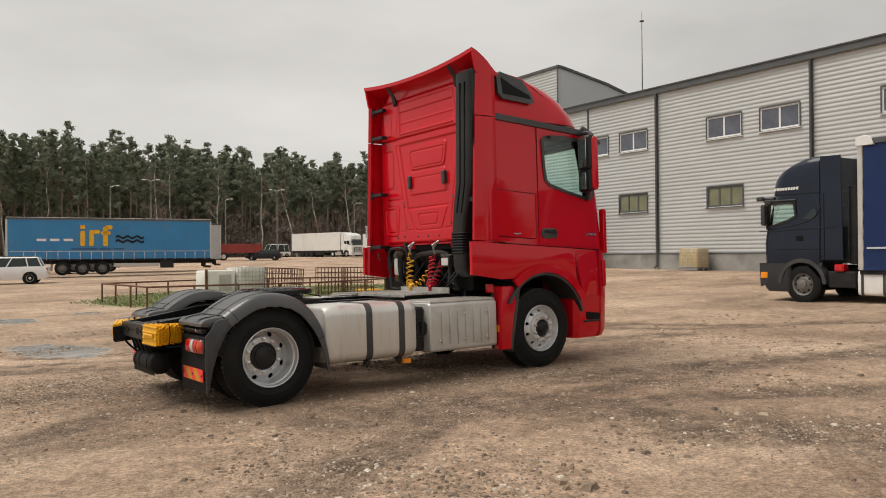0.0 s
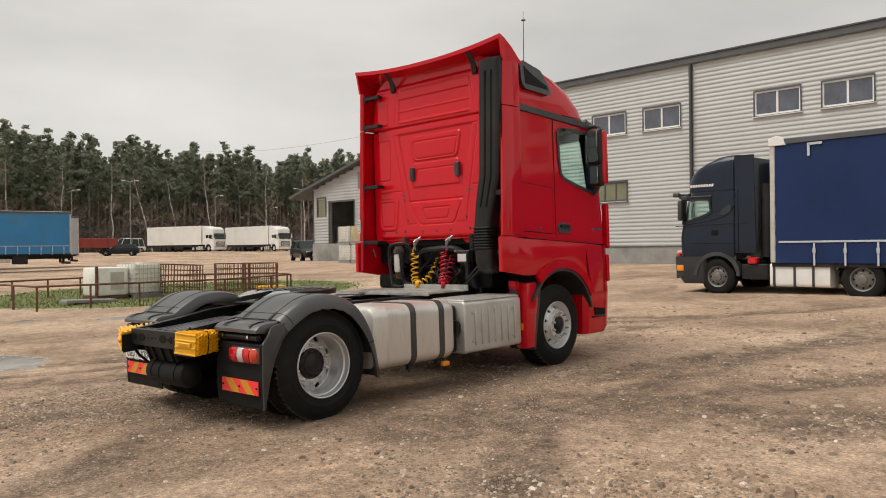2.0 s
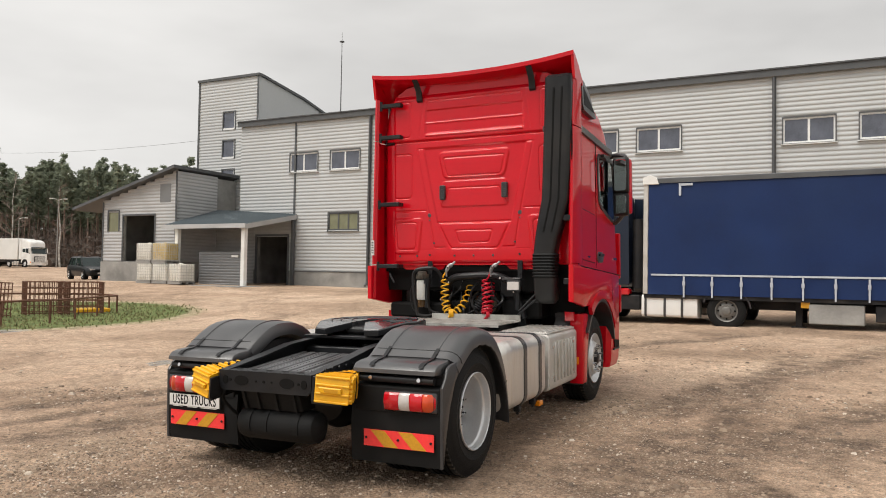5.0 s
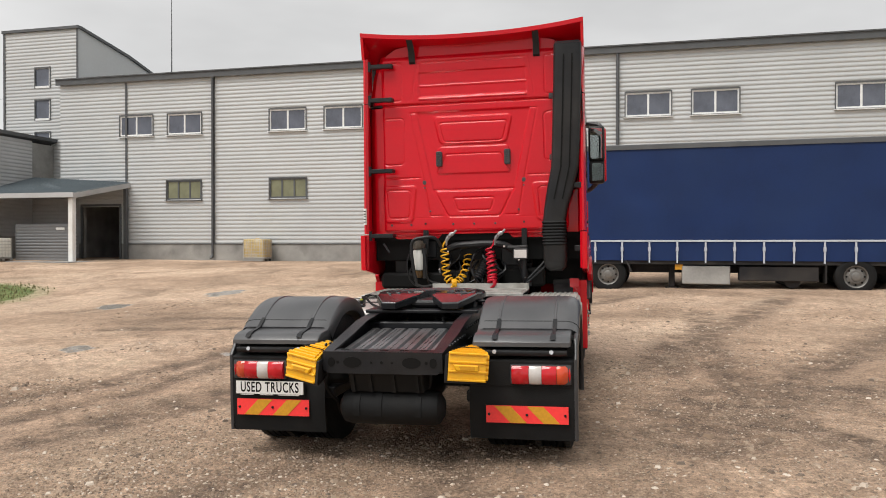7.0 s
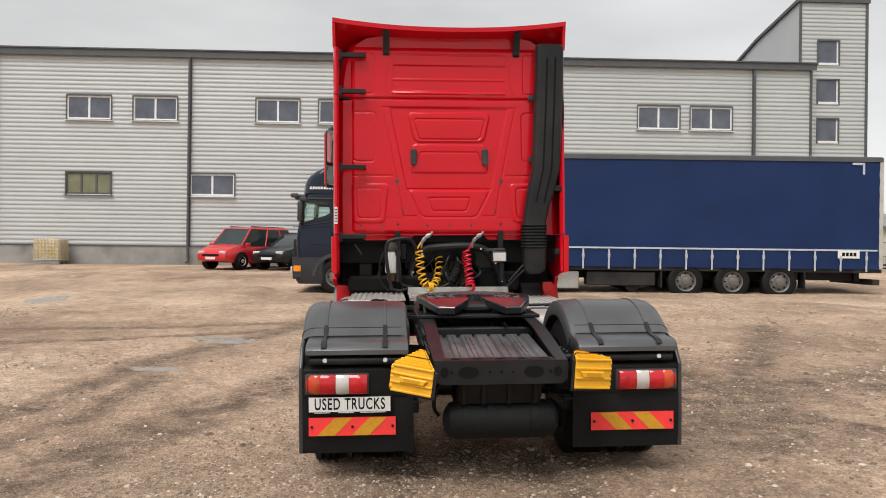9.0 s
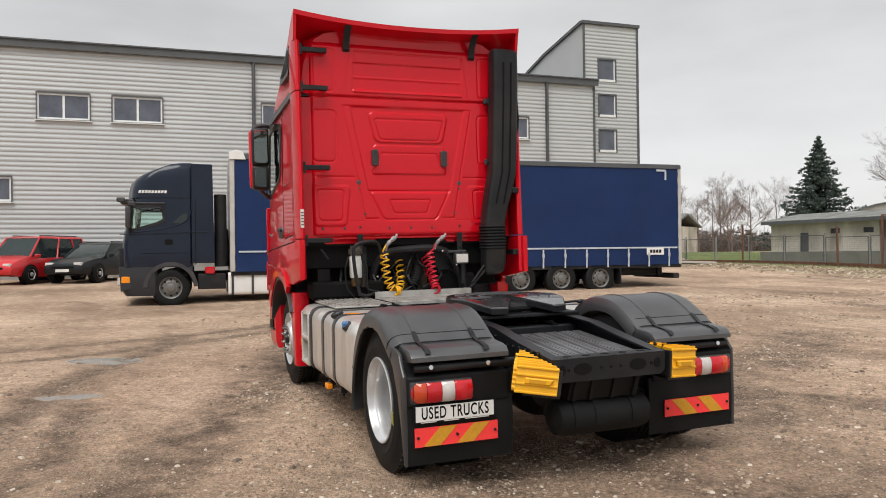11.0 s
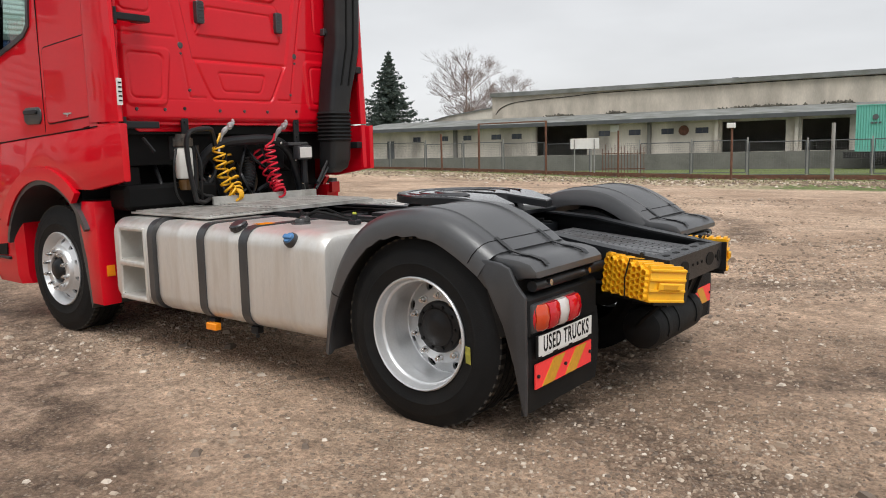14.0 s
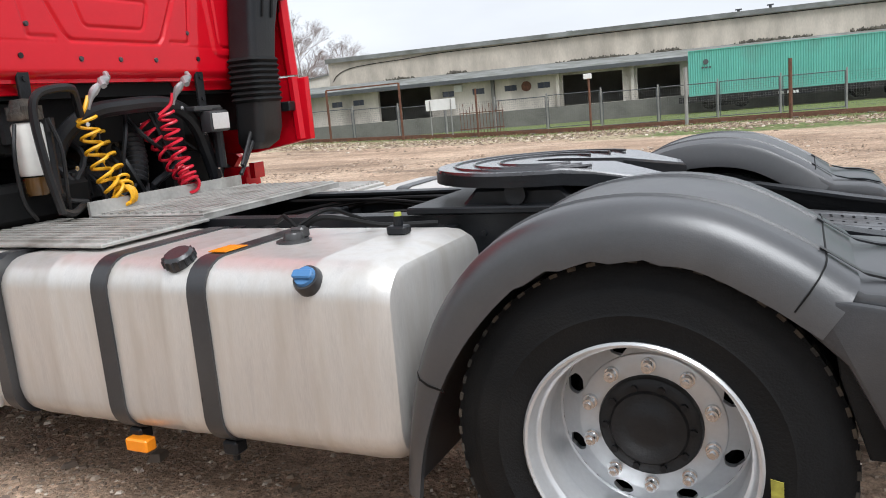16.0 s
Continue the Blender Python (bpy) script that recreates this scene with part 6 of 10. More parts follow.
    for k in range(14):
        y, z, x = rng.uniform(-0.34, 0.34), rng.uniform(0.74, 0.94), rng.uniform(0.0, 0.6)
        pts = [(x, y, z)]
        for i in range(4):
            pts.append((pts[-1][0] + rng.uniform(0.3, 0.6), y + rng.uniform(-0.08, 0.08), min(0.94, max(0.7, z + rng.uniform(-0.06, 0.06)))))
        sweep(bm, smooth_line(pts, 4), rng.choice((0.008, 0.012, 0.016)), 6)
    tagged(part("hose", bm, INK, truck), "black hoses between the rails", kind="stuff")
    bm = B()
    sweep(bm, smooth_line([(-0.93, 0.36, 0.71), (-0.95, 0.40, 0.62), (-0.86, 0.40, 0.52), (-0.80, 0.37, 0.46)], 5), 0.012, 6)
    part("tail_hose", bm, INK, truck)


build_frame()


def build_fifth_wheel():
    fw = new("fifth_wheel")
    fw.parent = truck
    tagged(fw, "greasy black steel fifth-wheel coupling plate")
    cx, top, r = 0.555, 1.108, 0.45
    # horseshoe: round front, two ramps and a slot open to the rear
    outline = [(cx + r * math.cos(radians(a)), r * math.sin(radians(a))) for a in range(-112, 113, 7)]
    outline += [(cx - 0.28, 0.40), (cx - 0.47, 0.31), (cx - 0.50, 0.19), (cx - 0.28, 0.065), (cx - 0.02, 0.055)]
    outline += [(cx + 0.05 * math.cos(radians(a)), 0.05 * math.sin(radians(a))) for a in range(60, -61, -30)]
    outline += [(cx - 0.02, -0.055), (cx - 0.28, -0.065), (cx - 0.50, -0.19), (cx - 0.47, -0.31), (cx - 0.28, -0.40)]

    def drop(x):
        return 0.050 * step01(cx - 0.20, cx - 0.50, x)

    bm = B()
    loft(bm, [[(cx + (x - cx) * k, y * k, top - drop(x) + h) for x, y in outline] for k, h in ((1.0, -0.050), (1.0, -0.012), (0.985, 0.0))])
    bmesh.ops.triangulate(bm, faces=[f for f in bm.faces if len(f.verts) > 4])
    part("top_plate", bm, GREASE, fw, "wet greasy coupling plate")
    # added dark band that keeps the plate's sides unlit beside its shiny top
    bm = B()
    loft(bm, [[(cx + (x - cx) * 1.004, y * 1.004, top - drop(x) + h) for x, y in outline] for h in (-0.052, -0.011)], True, False)
    part("skirt", bm, DARK_STEEL, fw)
    bm = B()
    for rr in (0.38, 0.30, 0.20):
        pts = [(cx + rr * math.cos(radians(a)), rr * math.sin(radians(a)), top + 0.001) for a in range(-130, 131, 10)]
        sweep(bm, pts, 0.006, 5)
    part("grease_ring", bm, GREASE, fw)
    bm = B()
    for s in (1, -1):
        prism(bm, [(cx - 0.16, 1.05), (cx + 0.16, 1.05), (cx + 0.24, 0.965), (cx - 0.24, 0.965)], "y", min(s * 0.30, s * 0.40), max(s * 0.30, s * 0.40), 0.012)
        cyl(bm, (cx, s * 0.28, 1.03), (cx, s * 0.43, 1.03), 0.04, 14)
    box(bm, cx - 0.42, cx + 0.42, -0.46, 0.46, 0.966, 0.992, 0.005)
    box(bm, cx - 0.30, cx + 0.12, -0.12, 0.12, 1.0, 1.06, 0.02)
    part("mounting", bm, DARK_STEEL, fw)
    bm = B()
    sweep(bm, [(cx - 0.1, -0.1, 1.04), (cx - 0.16, -0.50, 1.04), (cx - 0.20, -0.62, 1.05)], 0.011, 6)
    sweep(bm, [(cx - 0.20, -0.62, 1.05), (cx - 0.30, -0.62, 1.05), (cx - 0.30, -0.52, 1.05)], 0.011, 6)
    part("release_handle", bm, DARK_STEEL, fw, "steel release handle")


build_fifth_wheel()


def tank_ring(x, s, k=1.0, y0=0.50, y1=1.205, z0=0.335, z1=0.945):
    cy, cz = (y0 + y1) / 2, (z0 + z1) / 2
    return [(x, s * (cy + (y - cy) * k), cz + (z - cz) * k) for y, z in rrect(y0, y1, z0, z1, 0.11, 6)]


def fuel_tank(s, x0, x1, straps, label):
    t = new("fuel_tank")
    t.parent = truck
    tagged(t, label)
    bm = B()
    xs = [(x0, 0.86), (x0 + 0.012, 0.93), (x0 + 0.05, 0.985), (x0 + 0.10, 1.0)]
    for w in (lerp(x0, x1, 0.16), lerp(x0, x1, 0.5), lerp(x0, x1, 0.82)):
        xs += [(w - 0.018, 1.0), (w - 0.008, 1.006), (w + 0.008, 1.006), (w + 0.018, 1.0)]
    xs += [(x1 - 0.10, 1.0), (x1 - 0.05, 0.985), (x1 - 0.012, 0.93), (x1, 0.86)]
    loft(bm, [tank_ring(x, s, k) for x, k in xs])
    part("tank_shell", bm, ALU, t, "dull brushed aluminium shell")
    for x in straps:
        bm = B()
        loft(bm, [tank_ring(x + d, s, k) for d, k in ((-0.036, 0.99), (-0.036, 1.022), (0.036, 1.022), (0.036, 0.99))])
        part("strap", bm, BLACK_PLASTIC, t, "black rubber-lined tank strap")
        bm = B()
        box(bm, x - 0.03, x + 0.03, min(s * 1.10, s * 1.16), max(s * 1.10, s * 1.16), 0.285, 0.335, 0.008)
        cyl(bm, (x, s * 1.13, 0.26), (x, s * 1.13, 0.30), 0.012, 8)
        part("strap_bolt", bm, DARK_STEEL, t)
    return t


left_tank = fuel_tank(1, 0.655, 2.30, (1.755, 1.335), "long aluminium fuel tank with black straps")
right_tank = fuel_tank(-1, 0.60, 1.745, (1.12, 1.53), "aluminium fuel tank with two black straps")
# stepped end box of the left tank
bm = B()
loft(bm, [tank_ring(x, 1, k) for x, k in ((2.335, 1.0), (2.74, 1.0), (2.78, 0.985), (2.80, 0.93))])
step_box = part("step_box", bm, ALU, truck, "aluminium step box with two recessed treads")
cut = B()
box(cut, 2.405, 2.690, 1.03, 1.30, 0.655, 0.860, 0.02, 2)
low = B()
box(low, 2.405, 2.690, 1.03, 1.30, 0.405, 0.610, 0.02, 2)
hollow(step_box, [(cut, ALU_SHEET), (low, ALU_SHEET)])
for z in (0.618, 0.375):
    bm = B()
    box(bm, 2.392, 2.703, 1.10, 1.222, z, z + 0.032, 0.010, 2)
    part("tread", bm, ALU, step_box)
for x0, x1, z0, z1 in ((2.375, 2.402, 0.37, 0.885), (2.694, 2.721, 0.37, 0.885), (2.4025, 2.6935, 0.863, 0.890)):
    bm = B()
    box(bm, x0, x1, 1.19, 1.217, z0, z1, 0.010, 2)
    part("recess_rim", bm, ALU, step_box)
bm = B()
loft(bm, [tank_ring(2.318 + d, 1, k) for d, k in ((-0.030, 0.99), (-0.030, 1.022), (0.030, 1.022), (0.030, 0.99))])
part("strap", bm, BLACK_PLASTIC, step_box)

# caps, sender and fittings on the left tank
bm = B()
revolve(bm, [(0.0, 0.055), (0.045, 0.055), (0.056, 0.045), (0.058, 0.016), (0.05, 0.0), (0.05, -0.02)], (0, 0, 0), "z", 24)
for k in range(14):
    a = 6.2831853 * k / 14
    cyl(bm, (0.057 * math.cos(a), 0.057 * math.sin(a), 0.017), (0.057 * math.cos(a), 0.057 * math.sin(a), 0.045), 0.006, 5)
part("fuel_cap", bm, BLACK_PLASTIC, left_tank, "black screw cap").matrix_basis = pose(1.443, 1.135, 0.922, -22, 0, 0) @ Matrix.Scale(0.9, 4)
bm = B()
revolve(bm, [(0.0, 0.05), (0.05, 0.045), (0.056, 0.03), (0.056, 0.0)], (0, 0, 0), "z", 22)
ob = part("urea_cap_base", bm, BLACK_PLASTIC, left_tank)
ob.matrix_basis = pose(0.922, 1.178, 0.886, -46, 0, 0) @ Matrix.Scale(0.8, 4)
bm = B()
prism(bm, rrect(-0.042, 0.042, -0.018, 0.018, 0.012, 3), "z", 0.045, 0.075, 0.005)
revolve(bm, [(0.0, 0.062), (0.038, 0.058), (0.042, 0.046)], (0, 0, 0), "z", 18)
VALVE_GREEN = mat("yellow_green_plastic", (0.42, 0.46, 0.05), 0.5)
BLUE_CAP = mat("blue_plastic", (0.07, 0.20, 0.42), 0.45)
ob = part("urea_cap", bm, BLUE_CAP, left_tank, "blue filler cap")
ob.matrix_basis = pose(0.922, 1.178, 0.886, -46, 0, 0) @ Matrix.Scale(0.8, 4)
bm = B()
revolve(bm, [(0.0, 0.030), (0.030, 0.030), (0.034, 0.024), (0.036, 0.006), (0.060, 0.004), (0.062, -0.01)], (1.20, 0.86, 0.948), "z", 20)
box(bm, 1.17, 1.225, 0.80, 0.85, 0.95, 0.992, 0.008)
sender = part("sender", bm, BLACK_PLASTIC, left_tank, "black level sender with cables")
for pts, r in ((((1.20, 0.81, 0.975), (1.13, 0.80, 1.015), (1.06, 0.74, 1.0), (0.96, 0.66, 0.965), (0.80, 0.56, 0.955)), 0.010), (((1.19, 0.84, 0.98), (1.27, 0.80, 1.02), (1.36, 0.70, 1.0), (1.48, 0.58, 0.965)), 0.009), (((1.22, 0.82, 0.985), (1.15, 0.72, 1.03), (1.10, 0.62, 0.99), (1.02, 0.52, 0.93)), 0.007)):
    bm = B()
    sweep(bm, smooth_line(pts, 6), r, 6)
    part("cable", bm, INK, sender)
bm = B()
box(bm, 0.83, 0.90, 0.70, 0.755, 0.946, 0.975, 0.006)
cyl(bm, (0.865, 0.728, 0.97), (0.865, 0.728, 1.008), 0.017, 10)
valve = part("breather_valve", bm, DARK_STEEL, left_tank)
bm = B()
revolve(bm, [(0.0, 0.016), (0.012, 0.014), (0.014, 0.0)], (0.865, 0.728, 1.006), "z", 12)
part("valve_cap", bm, VALVE_GREEN, valve, "yellow-green valve cap")
for x in (0.80, 0.98, 1.62, 1.78):
    bm = B()
    prism(bm, [(0.426, 0.90), (0.50, 0.90), (0.56, 0.93), (0.56, 0.945), (0.49, 0.925), (0.426, 0.925)], "x", x - 0.025, x + 0.025)
    part("tank_bracket", bm, DARK_STEEL, left_tank)
bm = B()
box(bm, 1.300, 1.371, 0.98, 1.09, 0.9555, 0.9585)
part("strap_sticker", bm, ORANGE, left_tank, "orange sticker on the strap")
for s in (1, -1):
    x = 1.72 if s > 0 else 1.60
    bm = B()
    box(bm, x - 0.05, x + 0.05, s * 1.17 - 0.025, s * 1.17 + 0.025, 0.265, 0.312, 0.006)
    part("side_marker_lamp", bm, ORANGE, truck, "amber side marker lamp")

# battery box cover on the right
bm = B()
loft(bm, [[(x, -y, z) for y, z in rrect(0.50, 1.165 - i, 0.34 + i, 0.90 - i * 0.6, 0.045, 4)] for x, i in ((1.94, 0.014), (1.955, 0.0), (2.915, 0.0), (2.93, 0.014))])
cover = part("battery_cover", bm, ALU_SHEET, truck, "ribbed aluminium battery box cover")
for k in range(7):
    x = 2.10 + k * 0.115
    bm = B()
    box(bm, x - 0.004, x + 0.022, -1.184, -1.16, 0.42, 0.82, 0.008, 2)
    part("rib", bm, ALU_SHEET, cover)
bm = B()
for x in (2.06, 2.43, 2.76):
    for z in (0.47, 0.77):
        cyl(bm, (x, -1.164, z), (x, -1.176, z), 0.018, 10)
part("fastener", bm, CHROME, cover)
bm = B()
box(bm, 1.96, 2.92, -1.14, -0.62, 0.901, 0.918, 0.004)
for k in range(9):
    box(bm, 1.98, 2.90, -1.12 + k * 0.055, -1.10 + k * 0.055, 0.918, 0.928)
part("tread_plate", bm, ALU_SHEET, cover)
bm = B()
box(bm, 1.78, 1.94, -1.05, -0.5, 0.36, 0.86, 0.02)
cyl(bm, (1.86, -1.05, 0.62), (1.86, -1.10, 0.62), 0.09, 18)
cyl(bm, (1.86, -1.10, 0.55), (1.86, -1.12, 0.70), 0.02, 8)
part("dryer_housing", bm, DARK_STEEL, truck)

# tread plates behind the cab
bm = B()
box(bm, 1.88, 2.78, 0.50, 1.06, 0.958, 0.972, 0.004)
for k in range(10):
    box(bm, 1.89, 2.77, 0.515 + k * 0.054, 0.540 + k * 0.054, 0.972, 0.982)
part("left_tread_plate", bm, TREAD_ALU, truck, "ribbed aluminium tread plate")
bm = B()
box(bm, 1.95, 2.62, -0.62, 0.46, 0.972, 0.984, 0.004)
for k in range(12):
    box(bm, 1.97 + k * 0.053, 1.993 + k * 0.053, -0.60, 0.44, 0.984, 0.993)
box(bm, 2.62, 2.635, -0.62, 0.46, 0.972, 1.045)
box(bm, 1.95, 1.965, -0.62, 0.46, 0.955, 0.982)
part("centre_tread_plate", bm, TREAD_ALU, truck, "aluminium walkway plate")


def coil(bm, way, r, turns, wire):
    """A springy hose wound round a curved way."""
    axis = smooth_line(way, 40)
    d0 = (axis[1] - axis[0]).normalized()
    u = d0.orthogonal().normalized()
    pts = []
    n = int(turns * 12)
    for i in range(n + 1):
        f = i / n * (len(axis) - 1)
        k = min(len(axis) - 2, int(f))
        c = axis[k].lerp(axis[k + 1], f - k)
        d = (axis[k + 1] - axis[k]).normalized()
        u = (u - d * u.dot(d)).normalized()
        a = 6.2831853 * turns * i / n
        pts.append(c + r * (math.cos(a) * u + math.sin(a) * d.cross(u)))
    sweep(bm, pts, wire, 6)


def behind_cab():
    bm = B()
    sweep(bm, smooth_line([(2.90, 0.44, 1.0), (2.86, 0.38, 1.30), (2.780, 0.27, 1.44), (2.780, 0.05, 1.475), (2.780, -0.28, 1.475), (2.780, -0.46, 1.38), (2.780, -0.55, 1.18), (2.780, -0.60, 1.0)], 6), 0.042, 10)
    ar = part("cab_support", bm, DARK_STEEL, truck, "black bent cab support")
    for y, z in ((0.40, 1.2), (0.30, 1.40), (-0.34, 1.45), (-0.50, 1.30), (-0.57, 1.10), (-0.585, 1.03)):
        bm = B()
        cyl(bm, (2.730, y, z), (2.745, y, z), 0.012, 6)
        part("support_bolt", bm, CHROME, ar)
    for y in (0.562, -0.562):
        bm = B()
        prism(bm, [(y + px, z) for px, z in ((-0.028, 1.44), (0.028, 1.44), (0.032, 1.70), (0.02, 1.745), (0, 1.755), (-0.02, 1.745), (-0.032, 1.70))], "x", 2.775, 2.795, 0.004)
        for z in (1.72, 1.62, 1.50):
            cyl(bm, (2.765, y, z), (2.78, y, z), 0.013, 8)
        cyl(bm, (2.70, y, 1.40), (2.70, y, 1.10), 0.03, 10)
        cyl(bm, (2.70, y, 1.44), (2.70, y, 1.38), 0.045, 10)
        part("cab_latch", bm, DARK_STEEL, truck, "black cab mounting bracket")
    # white filter in a black pipe frame
    bm = B()
    revolve(bm, [(0.0, 0.0), (0.058, 0.005), (0.066, 0.02), (0.066, 0.22), (0.058, 0.235), (0.0, 0.24)], (2.715, 0.635, 1.19), "z", 20)
    filt = part("filter", bm, WHITE_PLASTIC, truck, "white filter cartridge")
    bm = B()
    revolve(bm, [(0.0, 0.245), (0.070, 0.245), (0.074, 0.27), (0.060, 0.30), (0.050, 0.335), (0.0, 0.34)], (2.715, 0.635, 1.19), "z", 18)
    for k in range(5):
        a = 1.2566 * k
        cyl(bm, (2.715 + 0.062 * math.cos(a), 0.635 + 0.062 * math.sin(a), 1.44), (2.715 + 0.062 * math.cos(a), 0.635 + 0.062 * math.sin(a), 1.495), 0.014, 7)
    part("filter_head", bm, TREAD, filt, "grey cast filter head")
    bm = B()
    revolve(bm, [(0.0, -0.085), (0.045, -0.08), (0.052, -0.06), (0.054, 0.0), (0.0, 0.0)], (2.715, 0.635, 1.188), "z", 18)
    part("bowl", bm, mat("dark_amber_bowl", (0.09, 0.045, 0.012), 0.2, coat=0.5), filt, "dark amber water bowl")
    bm = B()
    sweep(bm, smooth_line([(2.59, 0.63, 1.02), (2.59, 0.67, 1.22), (2.59, 0.69, 1.44), (2.59, 0.665, 1.53), (2.60, 0.58, 1.56), (2.62, 0.46, 1.565), (2.66, 0.405, 1.53), (2.70, 0.36, 1.44)], 6), 0.019, 8)
    sweep(bm, smooth_line([(2.59, 0.63, 1.03), (2.62, 0.55, 1.01), (2.68, 0.44, 1.03)], 6), 0.017, 8)
    sweep(bm, smooth_line([(2.66, 0.57, 1.44), (2.64, 0.54, 1.30), (2.66, 0.53, 1.12), (2.70, 0.50, 1.0)], 6), 0.009, 6)
    sweep(bm, smooth_line([(2.68, 0.72, 1.42), (2.66, 0.76, 1.28), (2.68, 0.74, 1.10), (2.72, 0.66, 1.0)], 6), 0.009, 6)
    sweep(bm, smooth_line([(2.700, 0.60, 1.42), (2.700, 0.57, 1.25), (2.700, 0.52, 1.08), (2.700, 0.40, 1.04)], 6), 0.014, 8)
    part("filter_frame", bm, DARK_STEEL, truck)
    # dark works between cab and gearbox
    bm = B()
    rng = random.Random(5)
    for k in range(26):
        y, z = rng.uniform(-0.55, 0.95), rng.uniform(1.0, 1.45)
        w, h = rng.uniform(0.03, 0.12), rng.uniform(0.03, 0.12)
        x = rng.uniform(2.86, 3.1)
        box(bm, x, x + rng.uniform(0.05, 0.2), y - w, y + w, z - h, z + h, 0.012)
    for k in range(16):
        y, z = rng.uniform(-0.5, 0.8), rng.uniform(1.1, 1.5)
        sweep(bm, smooth_line([(2.84 + rng.uniform(0, 0.2), y, z), (2.80, y + rng.uniform(-0.15, 0.15), z - 0.15), (2.82, y + rng.uniform(-0.2, 0.2), z - rng.uniform(0.25, 0.4)), (2.9, y, 1.0)], 5), rng.choice((0.008, 0.012, 0.016)), 6)
    tagged(part("hose_tangle", bm, DARK_STEEL, truck), "dark tangle of brackets and hoses behind the cab", kind="stuff")
    # ink-black blocks and back sheet added as the deep shade under the cab
    bm = B()
    box(bm, 2.86, 3.2, -0.78, -0.30, 0.99, 1.20, 0.03)
    box(bm, 2.76, 3.0, 0.30, 1.10, 0.98, 1.16, 0.03)
    box(bm, 3.22, 3.3, -1.18, 1.18, 1.0, 1.52)
    part("underbody_box", bm, INK, truck)
    BRONZE = mat("brown_cast_metal", (0.10, 0.075, 0.05), 0.7, 0.3, 0.3, 8, 60)
    bm = B()
    revolve(bm, [(0.0, 0.0), (0.17, 0.01), (0.19, 0.06), (0.19, 0.3)], (2.92, -0.06, 1.14), "x", 24)
    part("gearbox_end", bm, BRONZE, truck, "brown cast gearbox end")
    bm = B()
    pts = smooth_line([(2.82, -0.02, 1.08), (2.86, -0.08, 1.20), (2.92, -0.12, 1.32)], 10)
    sweep(bm, pts, [0.055 + 0.010 * (i % 2) for i in range(len(pts))], 14)
    part("bellows_pipe", bm, DARK_STEEL, truck)
    # trailer lines
    bm = B()
    coil(bm, [(2.70, 0.33, 1.43), (2.685, 0.325, 1.28), (2.66, 0.30, 1.13), (2.635, 0.25, 1.045)], 0.044, 7, 0.0085)
    coil(bm, [(2.635, 0.25, 1.045), (2.65, 0.20, 1.045)], 0.046, 4, 0.0085)
    coil(bm, [(2.65, 0.20, 1.045), (2.75, 0.14, 1.12), (2.86, 0.11, 1.26), (2.93, 0.10, 1.39)], 0.040, 7, 0.0085)
    sweep(bm, smooth_line([(2.69, 0.31, 1.53), (2.685, 0.345, 1.47), (2.715, 0.37, 1.41)], 4), 0.0095, 6)
    part("yellow_air_line", bm, YELLOW, truck, "coiled yellow trailer air line")
    bm = B()
    coil(bm, [(2.70, -0.18, 1.43), (2.68, -0.19, 1.28), (2.645, -0.205, 1.13), (2.615, -0.205, 1.045)], 0.042, 9, 0.0085)
    coil(bm, [(2.615, -0.20, 1.045), (2.64, -0.225, 1.045)], 0.045, 4, 0.0085)
    coil(bm, [(2.64, -0.225, 1.045), (2.72, -0.215, 1.13), (2.81, -0.195, 1.28), (2.88, -0.17, 1.40)], 0.040, 8, 0.0085)
    sweep(bm, smooth_line([(2.69, -0.24, 1.53), (2.70, -0.22, 1.47), (2.74, -0.17, 1.42)], 4), 0.0095, 6)
    part("red_air_line", bm, HOSE_RED, truck, "coiled red trailer air line")
    for y in (0.31, -0.24):
        bm = B()
        sweep(bm, smooth_line([(2.70, y, 1.47), (2.675, y - 0.01, 1.53), (2.66, y - 0.05, 1.58), (2.65, y - 0.10, 1.61)], 3), [0.010, 0.010, 0.012, 0.016, 0.022, 0.020, 0.013, 0.026, 0.024, 0.012], 9)
        cyl(bm, (2.655, y - 0.06, 1.60), (2.625, y - 0.045, 1.57), 0.016, 8)
        cyl(bm, (2.65, y - 0.10, 1.61), (2.68, y - 0.115, 1.635), 0.013, 8)
        part("coupling_head", bm, PLATE_STEEL, truck, "grey metal coupling head")
    # work lamp
    bm = B()
    box(bm, 2.64, 2.72, -0.61, -0.45, 1.305, 1.425, 0.014, 2)
    box(bm, 2.68, 2.78, -0.60, -0.38, 1.425, 1.455, 0.006)
    lamp = part("work_lamp", bm, BLACK_PLASTIC, truck, "small square work lamp")
    bm = B()
    box(bm, 2.632, 2.639, -0.598, -0.462, 1.32, 1.41, 0.003)
    part("lens", bm, LENS_WHITE, lamp)
    # struts by the duct
    bm = B()
    cyl(bm, (2.60, -0.60, 1.05), (2.66, -0.86, 1.28), 0.012, 8)
    part("strut", bm, DARK_STEEL, truck)
    bm = B()
    cyl(bm, (2.60, -0.62, 1.10), (2.66, -0.84, 1.33), 0.012, 8)
    part("strut", bm, DARK_STEEL, truck)
    bm = B()
    sweep(bm, [(2.62, 1.02, 1.50), (2.60, 0.95, 1.40)], 0.012, 6)
    part("strut", bm, DARK_STEEL, truck)
    bm = B()
    box(bm, 2.86, 2.90, -1.15, -1.05, 0.98, 1.08)
    part("side_reflector", bm, LENS_RED, truck)
    # intake duct up the right rear corner
    bm = B()
